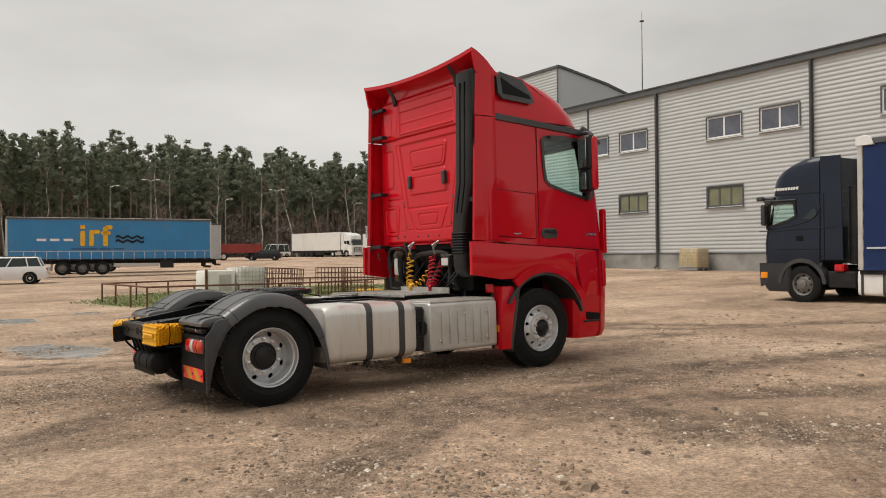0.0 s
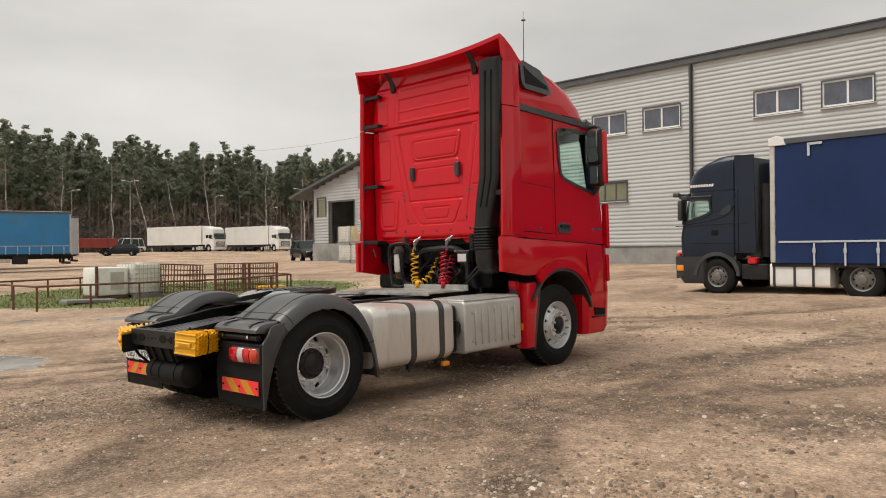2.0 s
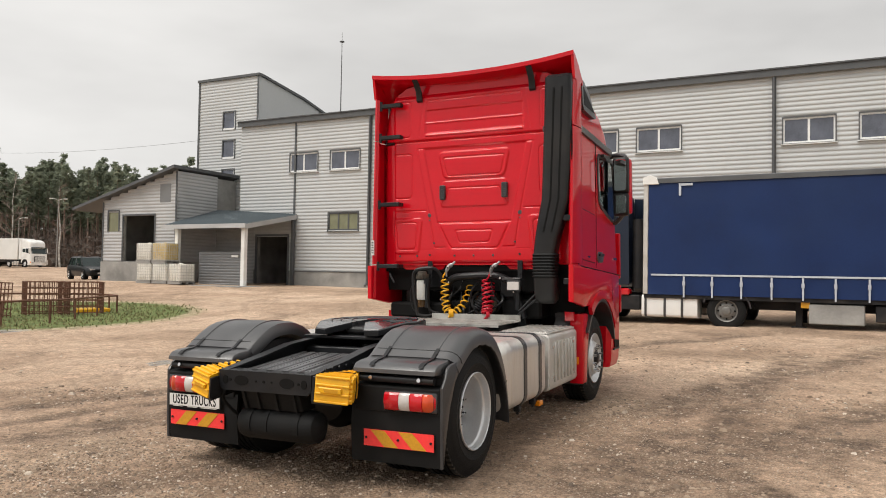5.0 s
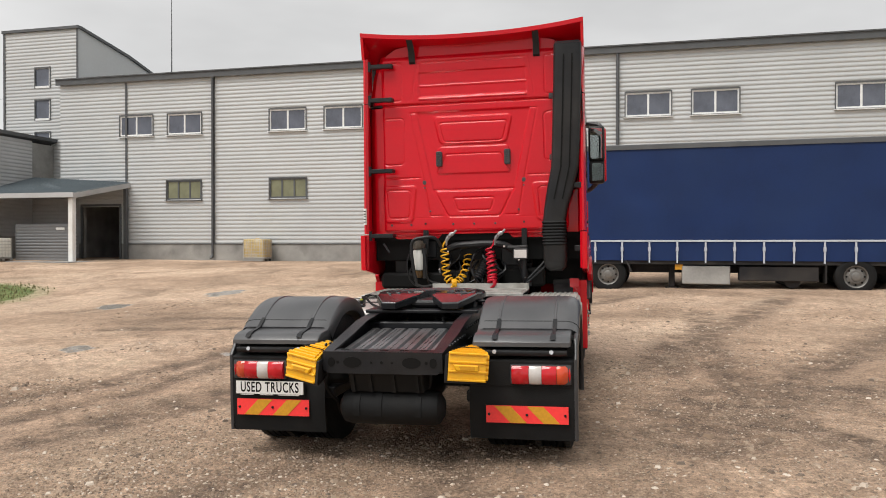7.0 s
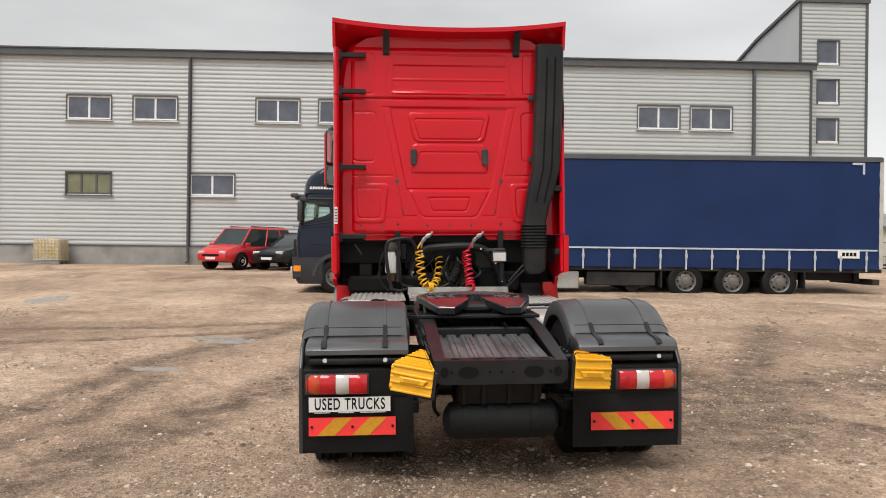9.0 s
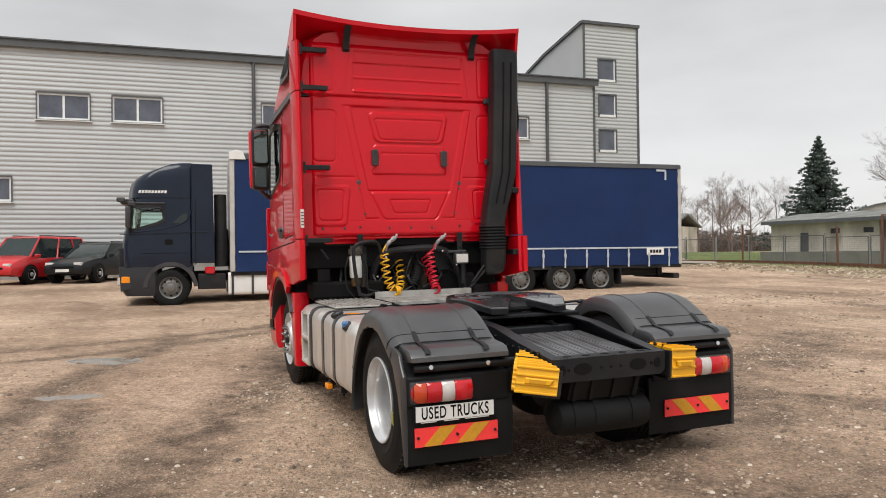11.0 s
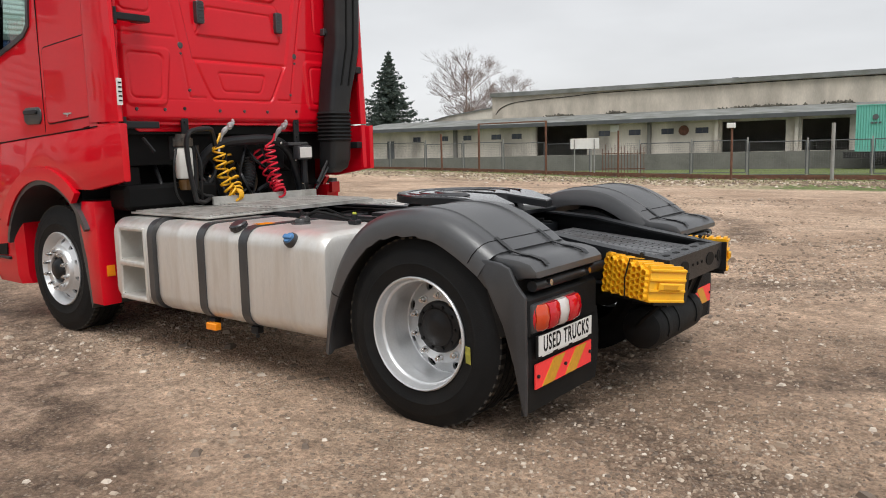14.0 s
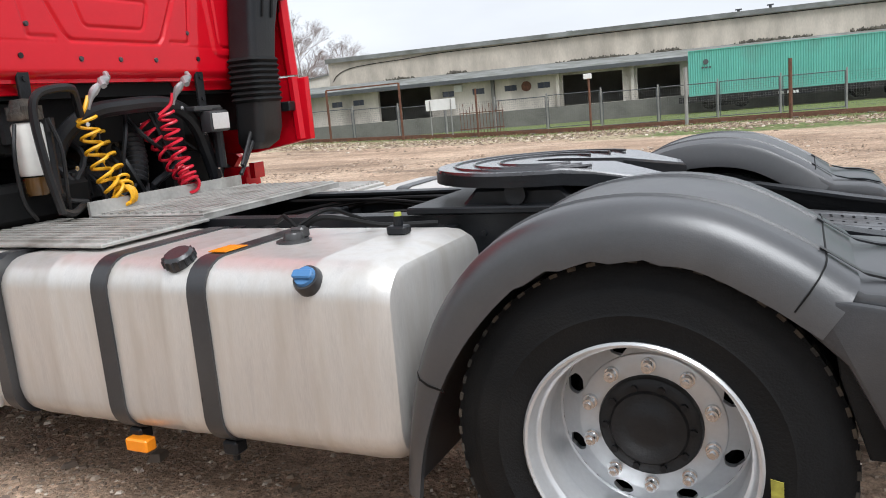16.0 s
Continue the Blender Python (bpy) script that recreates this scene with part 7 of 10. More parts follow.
    line = [(3.655, -1.075, 0.135, 0.05), (3.62, -1.075, 0.148, 0.09), (3.3, -1.07, 0.150, 0.10), (2.6, -1.045, 0.150, 0.10), (2.3, -1.03, 0.148, 0.10), (2.1, -0.985, 0.145, 0.10), (1.9, -0.935, 0.128, 0.10), (1.72, -0.905, 0.12, 0.10)]
    loft(bm, [[(2.655 + (u if h > 0.06 else u * 0.9), y + v, z) for u, v in rrect(-h, h, -w, w, 0.045, 4)] for z, y, w, h in line])
    duct = part("intake_duct", bm, DARK_STEEL, truck, "tall black engine air duct")
    # black strips on the duct face, painting the shade of two grooves
    bm = B()
    for k in (-0.05, 0.04):
        loft(bm, [[(2.548, y + k + d, z) for d in (-0.008, 0.008)] + [(2.56, y + k + d, z) for d in (0.008, -0.008)] for z, y in ((3.5, -1.075), (3.0, -1.06), (2.3, -1.03), (1.95, -0.95))])
    part("duct_groove", bm, INK, duct)
    bm = B()
    rows = []
    for k in range(17):
        z = 1.72 - k * 0.0165
        g = 0.012 if k % 2 else 0.0
        rows.append([(2.655 + u, -0.905 + v, z) for u, v in rrect(-0.105 - g, 0.105 + g, -0.122 - g, 0.122 + g, 0.05, 4)])
    loft(bm, rows)
    part("bellows", bm, RUBBER, duct, "ribbed rubber bellows")
    bm = B()
    loft(bm, [[(2.655 + x + u, -0.91 + v * k, z) for u, v in rrect(-0.10 * k, 0.10 * k, -0.125, 0.125, 0.05, 4)] for z, k, x in ((1.46, 1.0, 0), (1.30, 1.0, 0.01), (1.22, 0.92, 0.03), (1.175, 0.6, 0.06))])
    part("duct_foot", bm, DARK_STEEL, duct)
    for z in (3.09, 2.42):
        bm = B()
        box(bm, 2.70, 2.75, -0.92, -0.86, z - 0.03, z + 0.03, 0.006)
        cyl(bm, (2.69, -0.885, z), (2.71, -0.885, z), 0.014, 8)
        part("duct_bracket", bm, BLACK_PLASTIC, duct)
    bm = B()
    for k, y in enumerate((-1.20, -1.175)):
        sweep(bm, smooth_line([(2.62 + 0.03 * k, y, 3.35), (2.60, y - 0.02, 2.9), (2.63, y, 2.4), (2.62, y - 0.01, 2.0)], 5), 0.008, 6)
    part("corner_cable", bm, INK, truck)


behind_cab()


# yellow paint mark on the left rear tyre
bm = B()
prism(bm, [(-0.33, 0.462), (-0.302, 0.468), (-0.305, 0.385), (-0.332, 0.38)], "y", 1.2125, 1.2155)
part("paint_mark", bm, mat("dull_yellow_mark", (0.36, 0.33, 0.05), 0.7, 0, 0.4, 20, 90), truck, "dull yellow paint mark on the tyre")


# ---- yellow wheel chocks hung on the tail ----
def wheel_chock(name, m, length, width, height, rise):
    """x from the broad end with the grip to the narrow end, y to the honeycomb side, z up; origin under the broad end."""
    c = thing(name, m, "yellow plastic wheel chock in a holder on the tail", "wheel chock", "yellow wheel chocks")
    w = width / 2
    bm = B()
    plan = [(0.0, -w), (0.0, w - 0.014), (length, w * 0.62 - 0.014), (length, w * 0.30)]
    top = lambda x: height * (1.0 + rise * x / length)
    n = 8
    edge = [(lerp(0, length, k / n), lerp(w - 0.014, w * 0.62 - 0.014, k / n)) for k in range(n + 1)]
    ring = [(0.0, -w)] + edge + [(length, w * 0.30)]
    loft(bm, [[(x, y, 0.012 * x / length) for x, y in ring], [(x, y, top(x) - 0.012) for x, y in ring], [(x + (0.006 if x < 0.01 else 0), y, top(x)) for x, y in ring]])
    # steps across the sloping top
    for k in range(n):
        (x0, y0), (x1, _) = edge[k], edge[k + 1]
        xm = lerp(x0, x1, 0.55)
        inner_y = lerp(-w, w * 0.30, (x0 + 0.02) / length)
        loft(bm, [[(x0 + 0.004, y, top(x0) - 0.004), (x0 + 0.004, y, top(x0) + 0.012), (xm, y, top(xm) + 0.010), (xm, y, top(xm) - 0.004)] for y in (inner_y + 0.01, y0)])
    body = part("chock_body", bm, YELLOW, c)
    rows, cols = 5, max(3, int(length / 0.040))
    turn = math.atan2(-w * 0.38, length)
    cell = None
    for i in range(cols):
        x = 0.03 + i * (length - 0.07) / (cols - 1)
        y = lerp(w, w * 0.62, x / length) - 0.016
        for j in range(rows):
            z = 0.028 + j * (top(x) - 0.056) / (rows - 1) + (0.008 if i % 2 else -0.004)
            here = Matrix.Translation((x, y, z)) @ Matrix.Rotation(turn, 4, "Z")
            if cell is None:
                bm = B()
                revolve(bm, [(0.0205, 0.0), (0.0205, 0.024), (0.0160, 0.024), (0.0160, 0.002), (0.0, 0.002)], (0, 0, 0), "y", 10)
                cell = part("cell", bm, YELLOW, body)
                cell.matrix_basis = here
            else:
                part_copy(cell, here, body)
    # broad end: raised rim, two cross ribs and the grip
    for z in (0.0, height * 0.30, height * 0.62, height - 0.016):
        bm = B()
        box(bm, -0.010, 0.001, -w * 0.98, w * 0.92, z, z + 0.014, 0.003)
        part("end_rib", bm, YELLOW, c)
    bm = B()
    prism(bm, [(-w * 0.62, height * 0.36), (w * 0.50, height * 0.36), (w * 0.50, height * 0.58), (-w * 0.78, height * 0.58)], "x", -0.020, 0.0, 0.006)
    grip = part("grip", bm, YELLOW, c)
    # flat darker patch on the grip, painting the shade of a hollow
    bm = B()
    prism(bm, [(-w * 0.40, height * 0.41), (w * 0.32, height * 0.41), (w * 0.32, height * 0.53), (-w * 0.48, height * 0.53)], "x", -0.0215, -0.0195)
    part("grip_hollow", bm, YELLOW_SHADE, grip, "darker patch for the shaded hollow in the grip")
    bm = B()
    x = length * 0.40
    yo = lerp(w, w * 0.62, 0.40)
    yi = lerp(-w, w * 0.30, 0.40)
    sweep(bm, [(x, yo + 0.014, 0.0), (x + 0.01, yo + 0.016, height * 0.6), (x, yo + 0.006, top(x) + 0.014), (x, yi, top(x) + 0.014), (x, yi - 0.006, 0.0)], 0.004, 5)
    part("holder_wire", bm, INK, c)
    bm = B()
    prism(bm, [(0.0, -w - 0.004), (0.0, -w - 0.022), (length, w * 0.30 - 0.022), (length, w * 0.30 - 0.004)], "z", 0.0, height * 0.92, 0.003)
    prism(bm, [(0.01, -w - 0.02), (0.01, w * 0.5), (length, w * 0.5), (length, w * 0.26)], "z", -0.016, -0.002)
    part("holder", bm, DARK_STEEL, c, "black steel holder")
    return c


wheel_chock("wheel_chock", TRUCK @ pose(-1.022, 0.556, 0.642, 7.5, 0, -20.5), 0.36, 0.265, 0.165, 0.22)
wheel_chock("wheel_chock", TRUCK @ pose(-0.970, -0.563, 0.642, 4.5, 0, 15.0) @ Matrix.Diagonal((1, -1, 1, 1)), 0.33, 0.256, 0.186, 0.0)


# ---- lorries, trailers and cars round the yard ----
DULL_RIM = mat("dirty_grey_rim", (0.17, 0.165, 0.155), 0.5, 0.3, 0.2, 6, 40)


def small_wheel(parent, x, y, R=0.48, w=0.28, rim_mat=None, s=1):
    wh = new("wheel")
    wh.parent = parent
    wh.matrix_basis = Matrix.Translation((x, y, R)) @ (Matrix() if s > 0 else FLIP)
    rr = R * 0.57
    bm = B()
    revolve(bm, [(rr, -0.03), (rr + 0.01, 0.0), (lerp(rr, R, 0.5), 0.01), (R - 0.03, -0.005), (R, -0.03), (R, -w + 0.03), (R - 0.03, -w), (rr, -w)], (0, 0, 0), "y", 36)
    bmesh.ops.recalc_face_normals(bm, faces=bm.faces[:])
    part("tyre", bm, RUBBER, wh)
    bm = B()
    revolve(bm, [(rr * 1.02, -0.02), (rr * 1.03, 0.004), (rr * 0.95, -0.01), (rr * 0.86, -0.07), (rr * 0.60, -0.035), (rr * 0.58, -0.02), (rr * 0.40, -0.02), (rr * 0.38, 0.02), (rr * 0.25, 0.035), (0.0, 0.035)], (0, 0, 0), "y", 32)
    bmesh.ops.recalc_face_normals(bm, faces=bm.faces[:])
    rim = part("rim", bm, rim_mat or RIM, wh)
    # black discs on the solid rim, painting the shade of its holes
    bm = B()
    for k in range(8):
        a = 6.2831853 * k / 8
        c = (rr * 0.75 * math.cos(a), -0.055, rr * 0.75 * math.sin(a))
        cyl(bm, c, (c[0], -0.040, c[2]), rr * 0.09, 8)
    part("rim_hole", bm, INK, rim)
    return wh


GREY_CURTAIN = mat("grey_tarpaulin", (0.45, 0.46, 0.46), 0.5, 0, 0.1, 1, 20)
SKY_TARP = mat("light_blue_tarpaulin", (0.025, 0.21, 0.46), 0.5, 0, 0.10, 0.8, 20, dirt=(0.07, 0.20, 0.34), dirt_amount=0.5, dirt_scale=0.6)
WHITE_BOX = mat("white_trailer_sheet", (0.75, 0.745, 0.72), 0.4, 0, 0.04, 0.7, 20, dirt=(0.52, 0.50, 0.45), dirt_amount=0.35, dirt_scale=0.5)
GREY_STRIP = mat("pale_grey_strip", (0.48, 0.52, 0.58), 0.5)


def curtain_trailer(t, L, top, floor, tarp, axles, wave_seed, near_both=True):
    """A curtain-sided semi-trailer: nose at x = L, tail at x = 0, wheels on the ground at z = 0."""
    H = 1.275
    bm = B()
    for s in (1, -1):
        rows = []
        n, k = 150, 16
        for i in range(n + 1):
            x = lerp(0.10, L - 0.12, i / n)
            col = []
            for j in range(k + 1):
                z = lerp(floor, top - 0.10, j / k)
                tight = 1 - step01(0.55, 0.0, min(x, L - x) / 1.2)
                d = 0.010 * noise.noise(Vector((x * 0.9, z * 2.0, wave_seed))) + 0.006 * noise.noise(Vector((x * 5, z * 0.8, wave_seed)))
                d += 0.022 * (1 - tight) * math.sin(z * 16 + 2 * noise.noise(Vector((x * 3, z, 1))))
                d += 0.012 * step01(floor + 0.5, floor, z) * math.sin(x * 9)
                col.append((x, s * (H + d), z))
            rows.append(col)
        loft(bm, rows, False, False)
    part("curtain", bm, tarp, t)
    bm = B()
    box(bm, 0, L, -H, H, top - 0.09, top, 0.02)
    for s in (1, -1):
        box(bm, 0, L, min(s * (H - 0.01), s * (H + 0.03)), max(s * (H - 0.01), s * (H + 0.03)), top - 0.14, top - 0.03)
    part("roof_rail", bm, DARK_TRIM, t, "dark grey roof rail")
    for x0, x1, m_ in ((L - 0.11, L + 0.02, ALU_SHEET), (-0.02, 0.09, ALU_SHEET)):
        bm = B()
        box(bm, x0, x1, -H - 0.01, H + 0.01, floor, top - 0.1, 0.015)
        part("end_wall", bm, m_, t, "aluminium end wall")
    bm = B()
    box(bm, 0, L, -1.24, 1.24, floor - 0.10, floor + 0.02)
    for s in (1, -1):
        box(bm, 0.3, L - 1.0, s * 0.5 - 0.06, s * 0.5 + 0.06, floor - 0.34, floor - 0.1)
    part("chassis", bm, TRAILER_FRAME, t)
    for s in (1, -1):
        bm = B()
        box(bm, 0.15, L - 0.2, min(s * (H + 0.012), s * (H + 0.022)), max(s * (H + 0.012), s * (H + 0.022)), floor + 0.50, floor + 0.545)
        part("side_stripe", bm, GREY_STRIP, t, "pale stripe along the curtain")
        n = int(L / 0.72)
        strap = None
        for i in range(n):
            x = 0.45 + i * (L - 0.8) / n
            if strap is None:
                bm = B()
                box(bm, -0.022, 0.022, s * (H + 0.02) - 0.006, s * (H + 0.02) + 0.006, floor + 0.10, floor + 0.49)
                box(bm, -0.035, 0.035, s * (H + 0.025) - 0.012, s * (H + 0.025) + 0.012, floor + 0.25, floor + 0.36)
                box(bm, -0.02, 0.02, s * (H + 0.01) - 0.014, s * (H + 0.01) + 0.014, floor - 0.06, floor + 0.10)
                strap = part("tension_strap", bm, GREY_STRIP, t)
                strap.matrix_basis = Matrix.Translation((x, 0, 0))
            else:
                part_copy(strap, Matrix.Translation((x, 0, 0)), t)
    for x in axles:
        for s in (1, -1):
            small_wheel(t, x, s * 1.25, rim_mat=DULL_RIM, s=s)
        bm = B()
        cyl(bm, (x, -1.0, 0.48), (x, 1.0, 0.48), 0.07, 10)
        part("axle", bm, TRAILER_FRAME, t)
    for x in (min(axles) - 0.68, max(axles) + 0.68):
        for s in (1, -1):
            bm = B()
            box(bm, x - 0.02, x + 0.02, s * 1.08 - 0.2, s * 1.08 + 0.2, 0.30, floor - 0.1, 0.01)
            part("mud_flap", bm, TRAILER_FRAME, t)
    for s in (1, -1):
        bm = B()
        box(bm, L - 3.85, L - 3.70, s * 0.75 - 0.07, s * 0.75 + 0.07, 0.14, floor - 0.1, 0.01)
        box(bm, L - 3.95, L - 3.60, s * 0.75 - 0.12, s * 0.75 + 0.12, 0.08, 0.14, 0.01)
        part("landing_leg", bm, TRAILER_FRAME, t, "black landing leg")
    bm = B()
    box(bm, 0.02, 0.22, -1.2, 1.2, 0.42, 0.58, 0.02)
    for s in (1, -1):
        box(bm, 0.3, 0.45, s * 0.6 - 0.05, s * 0.6 + 0.05, 0.5, floor - 0.1)
    part("underrun_bar", bm, TRAILER_FRAME, t)


# navy lorry with the blue curtain trailer
BT = pose(19.304, -4.303, 0.19, 0, 0, 88.07)
trailer = thing("curtain_trailer", BT @ Matrix.Translation((0.35, 0, 0)), "dark blue curtain-sided semi-trailer behind a navy lorry", "trailer")
curtain_trailer(trailer, 13.6, 3.97, 0.86, BLUE_TARP, (2.82, 4.12, 5.42), 2)
bm = B()
prism(bm, [(13.2, 3.80), (13.63, 3.80), (13.63, 3.99), (13.43, 4.05), (13.27, 3.99)], "y", 1.24, 1.325, 0.01)
part("corner_cap", bm, WHITE, trailer, "white front corner cap")
for x in (12.65, 0.55):
    bm = B()
    sx = 1 if x > 5 else -1
    box(bm, x - 0.03, x + 0.03, 1.30, 1.306, 3.48, 3.80)
    box(bm, min(x, x - sx * 0.32), max(x, x - sx * 0.32), 1.30, 1.306, 3.74, 3.80)
    part("corner_mark", bm, GREY_STRIP, trailer, "pale angle mark on the curtain")
bm = B()
box(bm, 0.65, 1.25, 1.302, 1.309, 1.16, 1.38)
lab = part("maker_panel", bm, WHITE, trailer, "white panel with dark print")
bm = B()
for k in range(4):
    box(bm, 0.74 + k * 0.105, 0.82 + k * 0.105, 1.309, 1.312, 1.22, 1.32)
part("print", bm, INK, lab)
bm = B()
box(bm, 8.37, 9.57, 0.7, 1.22, 0.24, 0.72, 0.02)
part("pallet_box", bm, CONCRETE, trailer, "pale grey pallet box")
bm = B()
box(bm, 6.25, 8.15, 0.75, 1.2, 0.34, 0.72, 0.02)
cyl(bm, (6.85, 1.05, 0.36), (6.85, -1.05, 0.36), 0.2, 18)
part("side_box", bm, TRAILER_FRAME, trailer)
bm = B()
box(bm, 9.55, 9.75, 1.16, 1.20, 0.62, 0.80)
part("reflector_board", bm, MARK_YELLOW, trailer)


def tractor(t, paint, front, wheels, roof_top, cab_len, style):
    """A cab-over tractor; the front bumper at x = front, ground at z = 0."""
    back = front - cab_len
    ax_f, ax_r = wheels
    navy_cab = style == "navy"
    if navy_cab:
        win_in = [(front - 1.04, 2.24), (front - 0.90, 2.165), (front - 0.30, 1.975), (front - 0.35, 2.54), (front - 1.00, 2.54)]
        win_out = [(front - 1.10, 2.20), (front - 0.93, 2.10), (front - 0.22, 1.90), (front - 0.27, 2.60), (front - 1.06, 2.60)]
    else:
        win_in = [(front - 1.20, 2.09), (front - 0.46, 1.97), (front - 0.52, 2.50), (front - 1.20, 2.50)]
        win_out = [(front - 1.27, 2.03), (front - 0.36, 1.88), (front - 0.44, 2.58), (front - 1.27, 2.58)]
    bm = B()
    lv = [(1.02, front, 1.245, 0.25), (1.55, front + 0.02, 1.25, 0.26), (1.95, front - 0.03, 1.24, 0.28), (2.60, front - 0.20, 1.22, 0.30), (2.78, front - 0.26, 1.21, 0.32)]
    loft(bm, [cab_ring(z, back, f, w, r) for z, f, w, r in lv])
    cab = part("cab", bm, paint, t)
    if style == "navy":
        room, tunnel = B(), B()
        loft(room, [cab_ring(z, back + 0.1, f, w, 0.24) for z, f, w in ((1.2, front - 0.35, 1.18), (2.70, front - 0.5, 1.16))])
        prism(tunnel, win_in, "y", -1.6, 1.6)
        screen = B()
        prism(screen, rrect(-1.06, 1.06, 1.93, 2.60, 0.05, 3), "x", front - 0.8, front + 0.4)
        hollow(cab, [(room, INK), (tunnel, INK), (screen, INK)])
    bm = B()
    rings = []
    for f, cut, w in (((0.0, 0.13, 1.225), (0.35, 0.15, 1.222), (0.62, 0.20, 1.215), (0.84, 0.32, 1.195), (0.95, 0.50, 1.15), (1.0, 0.78, 1.08)) if navy_cab else ((0.0, 0.22, 1.215), (0.35, 0.24, 1.212), (0.65, 0.28, 1.205), (0.88, 0.38, 1.18), (0.97, 0.52, 1.14), (1.0, 0.70, 1.08))):
        ring = cab_ring(0, back, front - cut, w, 0.40, bow=0.14)
        rings.append([(x, y, 2.785 + f * (lerp(roof_top, roof_top - 0.26, step01(back + 0.2, front - 0.3, x)) - 2.785)) for x, y, _ in ring])
    loft(bm, rings)
    part("roof", bm, paint, t)
    for s in (1, -1):
        bm = B()
        prism(bm, [(back - 0.55, 1.1), (back + 0.02, 1.1), (back + 0.02, roof_top - 0.03), (back - 0.50, roof_top - 0.04)], "y", s * 1.205, s * 1.243, 0.01)
        part("side_fairing", bm, paint, t)
        bm = B()
        a, b = win_in, win_out
        loft(bm, [[(p[0], s * 1.20, p[1]), (p[0], s * 1.252, p[1]), (q[0], s * 1.252, q[1]), (q[0], s * 1.20, q[1])] for p, q in zip(a + a[:1], b + b[:1])], True, False)
        g = part("door_window", bm, TRAILER_FRAME, t)
        bm = B()
        prism(bm, win_in, "y", s * 1.236, s * 1.240)
        part("glass", bm, CAB_GLASS if style == "navy" else SIDE_GLASS, g).visible_shadow = False
        bm = B()
        if navy_cab:
            prism(bm, [(front - 1.26, 2.13), (front - 1.48, 2.12), (front - 1.62, 2.19), (front - 1.64, 2.34), (front - 1.60, 2.39), (front - 1.50, 2.36)], "y", s * 1.230, s * 1.2485, 0.004)
        else:
            prism(bm, [(front - 1.95, 2.14), (front - 1.75, 2.06), (front - 1.35, 2.06), (front - 1.35, 2.54), (front - 1.95, 2.54)], "y", s * 1.238, s * 1.2485, 0.004)
        part("rear_side_window", bm, SIDE_GLASS, t, "small dark rear side window")
        if navy_cab:
            # door creases: the swept line under the glass, the belt ledge and the door gap
            swept = [(front - 0.34, 1.90), (front - 0.75, 1.95), (front - 1.20, 2.03), (front - 1.55, 2.16), (front - 1.72, 2.40), (front - 1.76, 2.66)]
            bm = B()
            sweep(bm, smooth_line([(x, s * 1.238, z) for x, z in swept], 5), 0.016, 6)
            part("swept_crease", bm, paint, t)
            bm = B()
            prism(bm, [(front - 0.02, 1.86), (front - 2.1, 1.92), (front - 2.1, 1.90), (front - 0.02, 1.84)], "y", s * 1.23, s * 1.262, 0.004)
            part("belt_ledge", bm, paint, t)
            bm = B()
            box(bm, front - 1.84, front - 1.825, min(s * 1.23, s * 1.2505), max(s * 1.23, s * 1.2505), 1.06, 2.76)
            box(bm, front - 1.8, front - 0.5, min(s * 1.23, s * 1.2525), max(s * 1.23, s * 1.2525), 1.36, 1.372)
            part("door_gap", bm, INK, t)
            bm = B()
            prism(bm, rrect(front - 1.28, front - 1.08, 1.58, 1.72, 0.04, 3), "y", s * 1.24, s * 1.257, 0.004)
            part("door_handle", bm, INK, t)
            bm = B()
            box(bm, front - 0.16, front + 0.05, min(s * 1.18, s * 1.30), max(s * 1.18, s * 1.30), 2.66, 2.78, 0.03)
            part("visor_end", bm, BLACK_PLASTIC, t)
            bm = B()
            box(bm, front - 1.1, front - 0.28, min(s * 1.24, s * 1.275), max(s * 1.24, s * 1.275), 2.62, 2.66, 0.012)
            part("wind_deflector", bm, BLACK_PLASTIC, t)
        bm = B()
        box(bm, front - 0.30 if navy_cab else front - 0.42, front - 0.16 if navy_cab else front - 0.26, min(s * 1.26, s * 1.42), max(s * 1.26, s * 1.42), 2.0, 2.56, 0.05, 2)
        box(bm, front - 0.40, front - 0.20, min(s * 1.2, s * 1.3), max(s * 1.2, s * 1.3), 2.55, 2.68, 0.03)
        part("mirror", bm, BLACK_PLASTIC if style == "navy" else WHITE, t)
        bm = B()
        pts = [(back, 1.02), (back, 0.62)] + arc(ax_f, 0.48, 0.60, 170, 10, 14) + [(front - 0.03, 0.40), (front, 1.02)]
        prism(bm, pts, "y", s * 1.16, s * 1.24, 0.01)
        part("lower_panel", bm, DARK_GREY_PAINT if style == "navy" else paint, t)
        bm = B()
        loft(bm, [[(o[0], s * 1.0, o[1]), (o[0], s * 1.262, o[1]), (i[0], s * 1.262, i[1]), (i[0], s * 1.0, i[1])] for o, i in zip(arc(ax_f, 0.48, 0.66, 178, 2, 16), arc(ax_f, 0.48, 0.56, 178, 2, 16))])
        part("wheel_arch", bm, BLACK_PLASTIC, t)
        small_wheel(t, ax_f, s * 1.2, rim_mat=DULL_RIM if style == "navy" else None, s=s)
        small_wheel(t, ax_r, s * 1.2, rim_mat=DULL_RIM if style == "navy" else None, s=s)
        bm = B()
        loft(bm, [[(o[0], s * 0.62, o[1]), (o[0], s * 1.24, o[1]), (i[0], s * 1.24, i[1]), (i[0], s * 0.62, i[1])] for o, i in zip(arc(ax_r, 0.48, 0.62, 172, 20, 12), arc(ax_r, 0.48, 0.58, 172, 20, 12))])
        part("rear_mudguard", bm, BLACK_PLASTIC, t)
        bm = B()
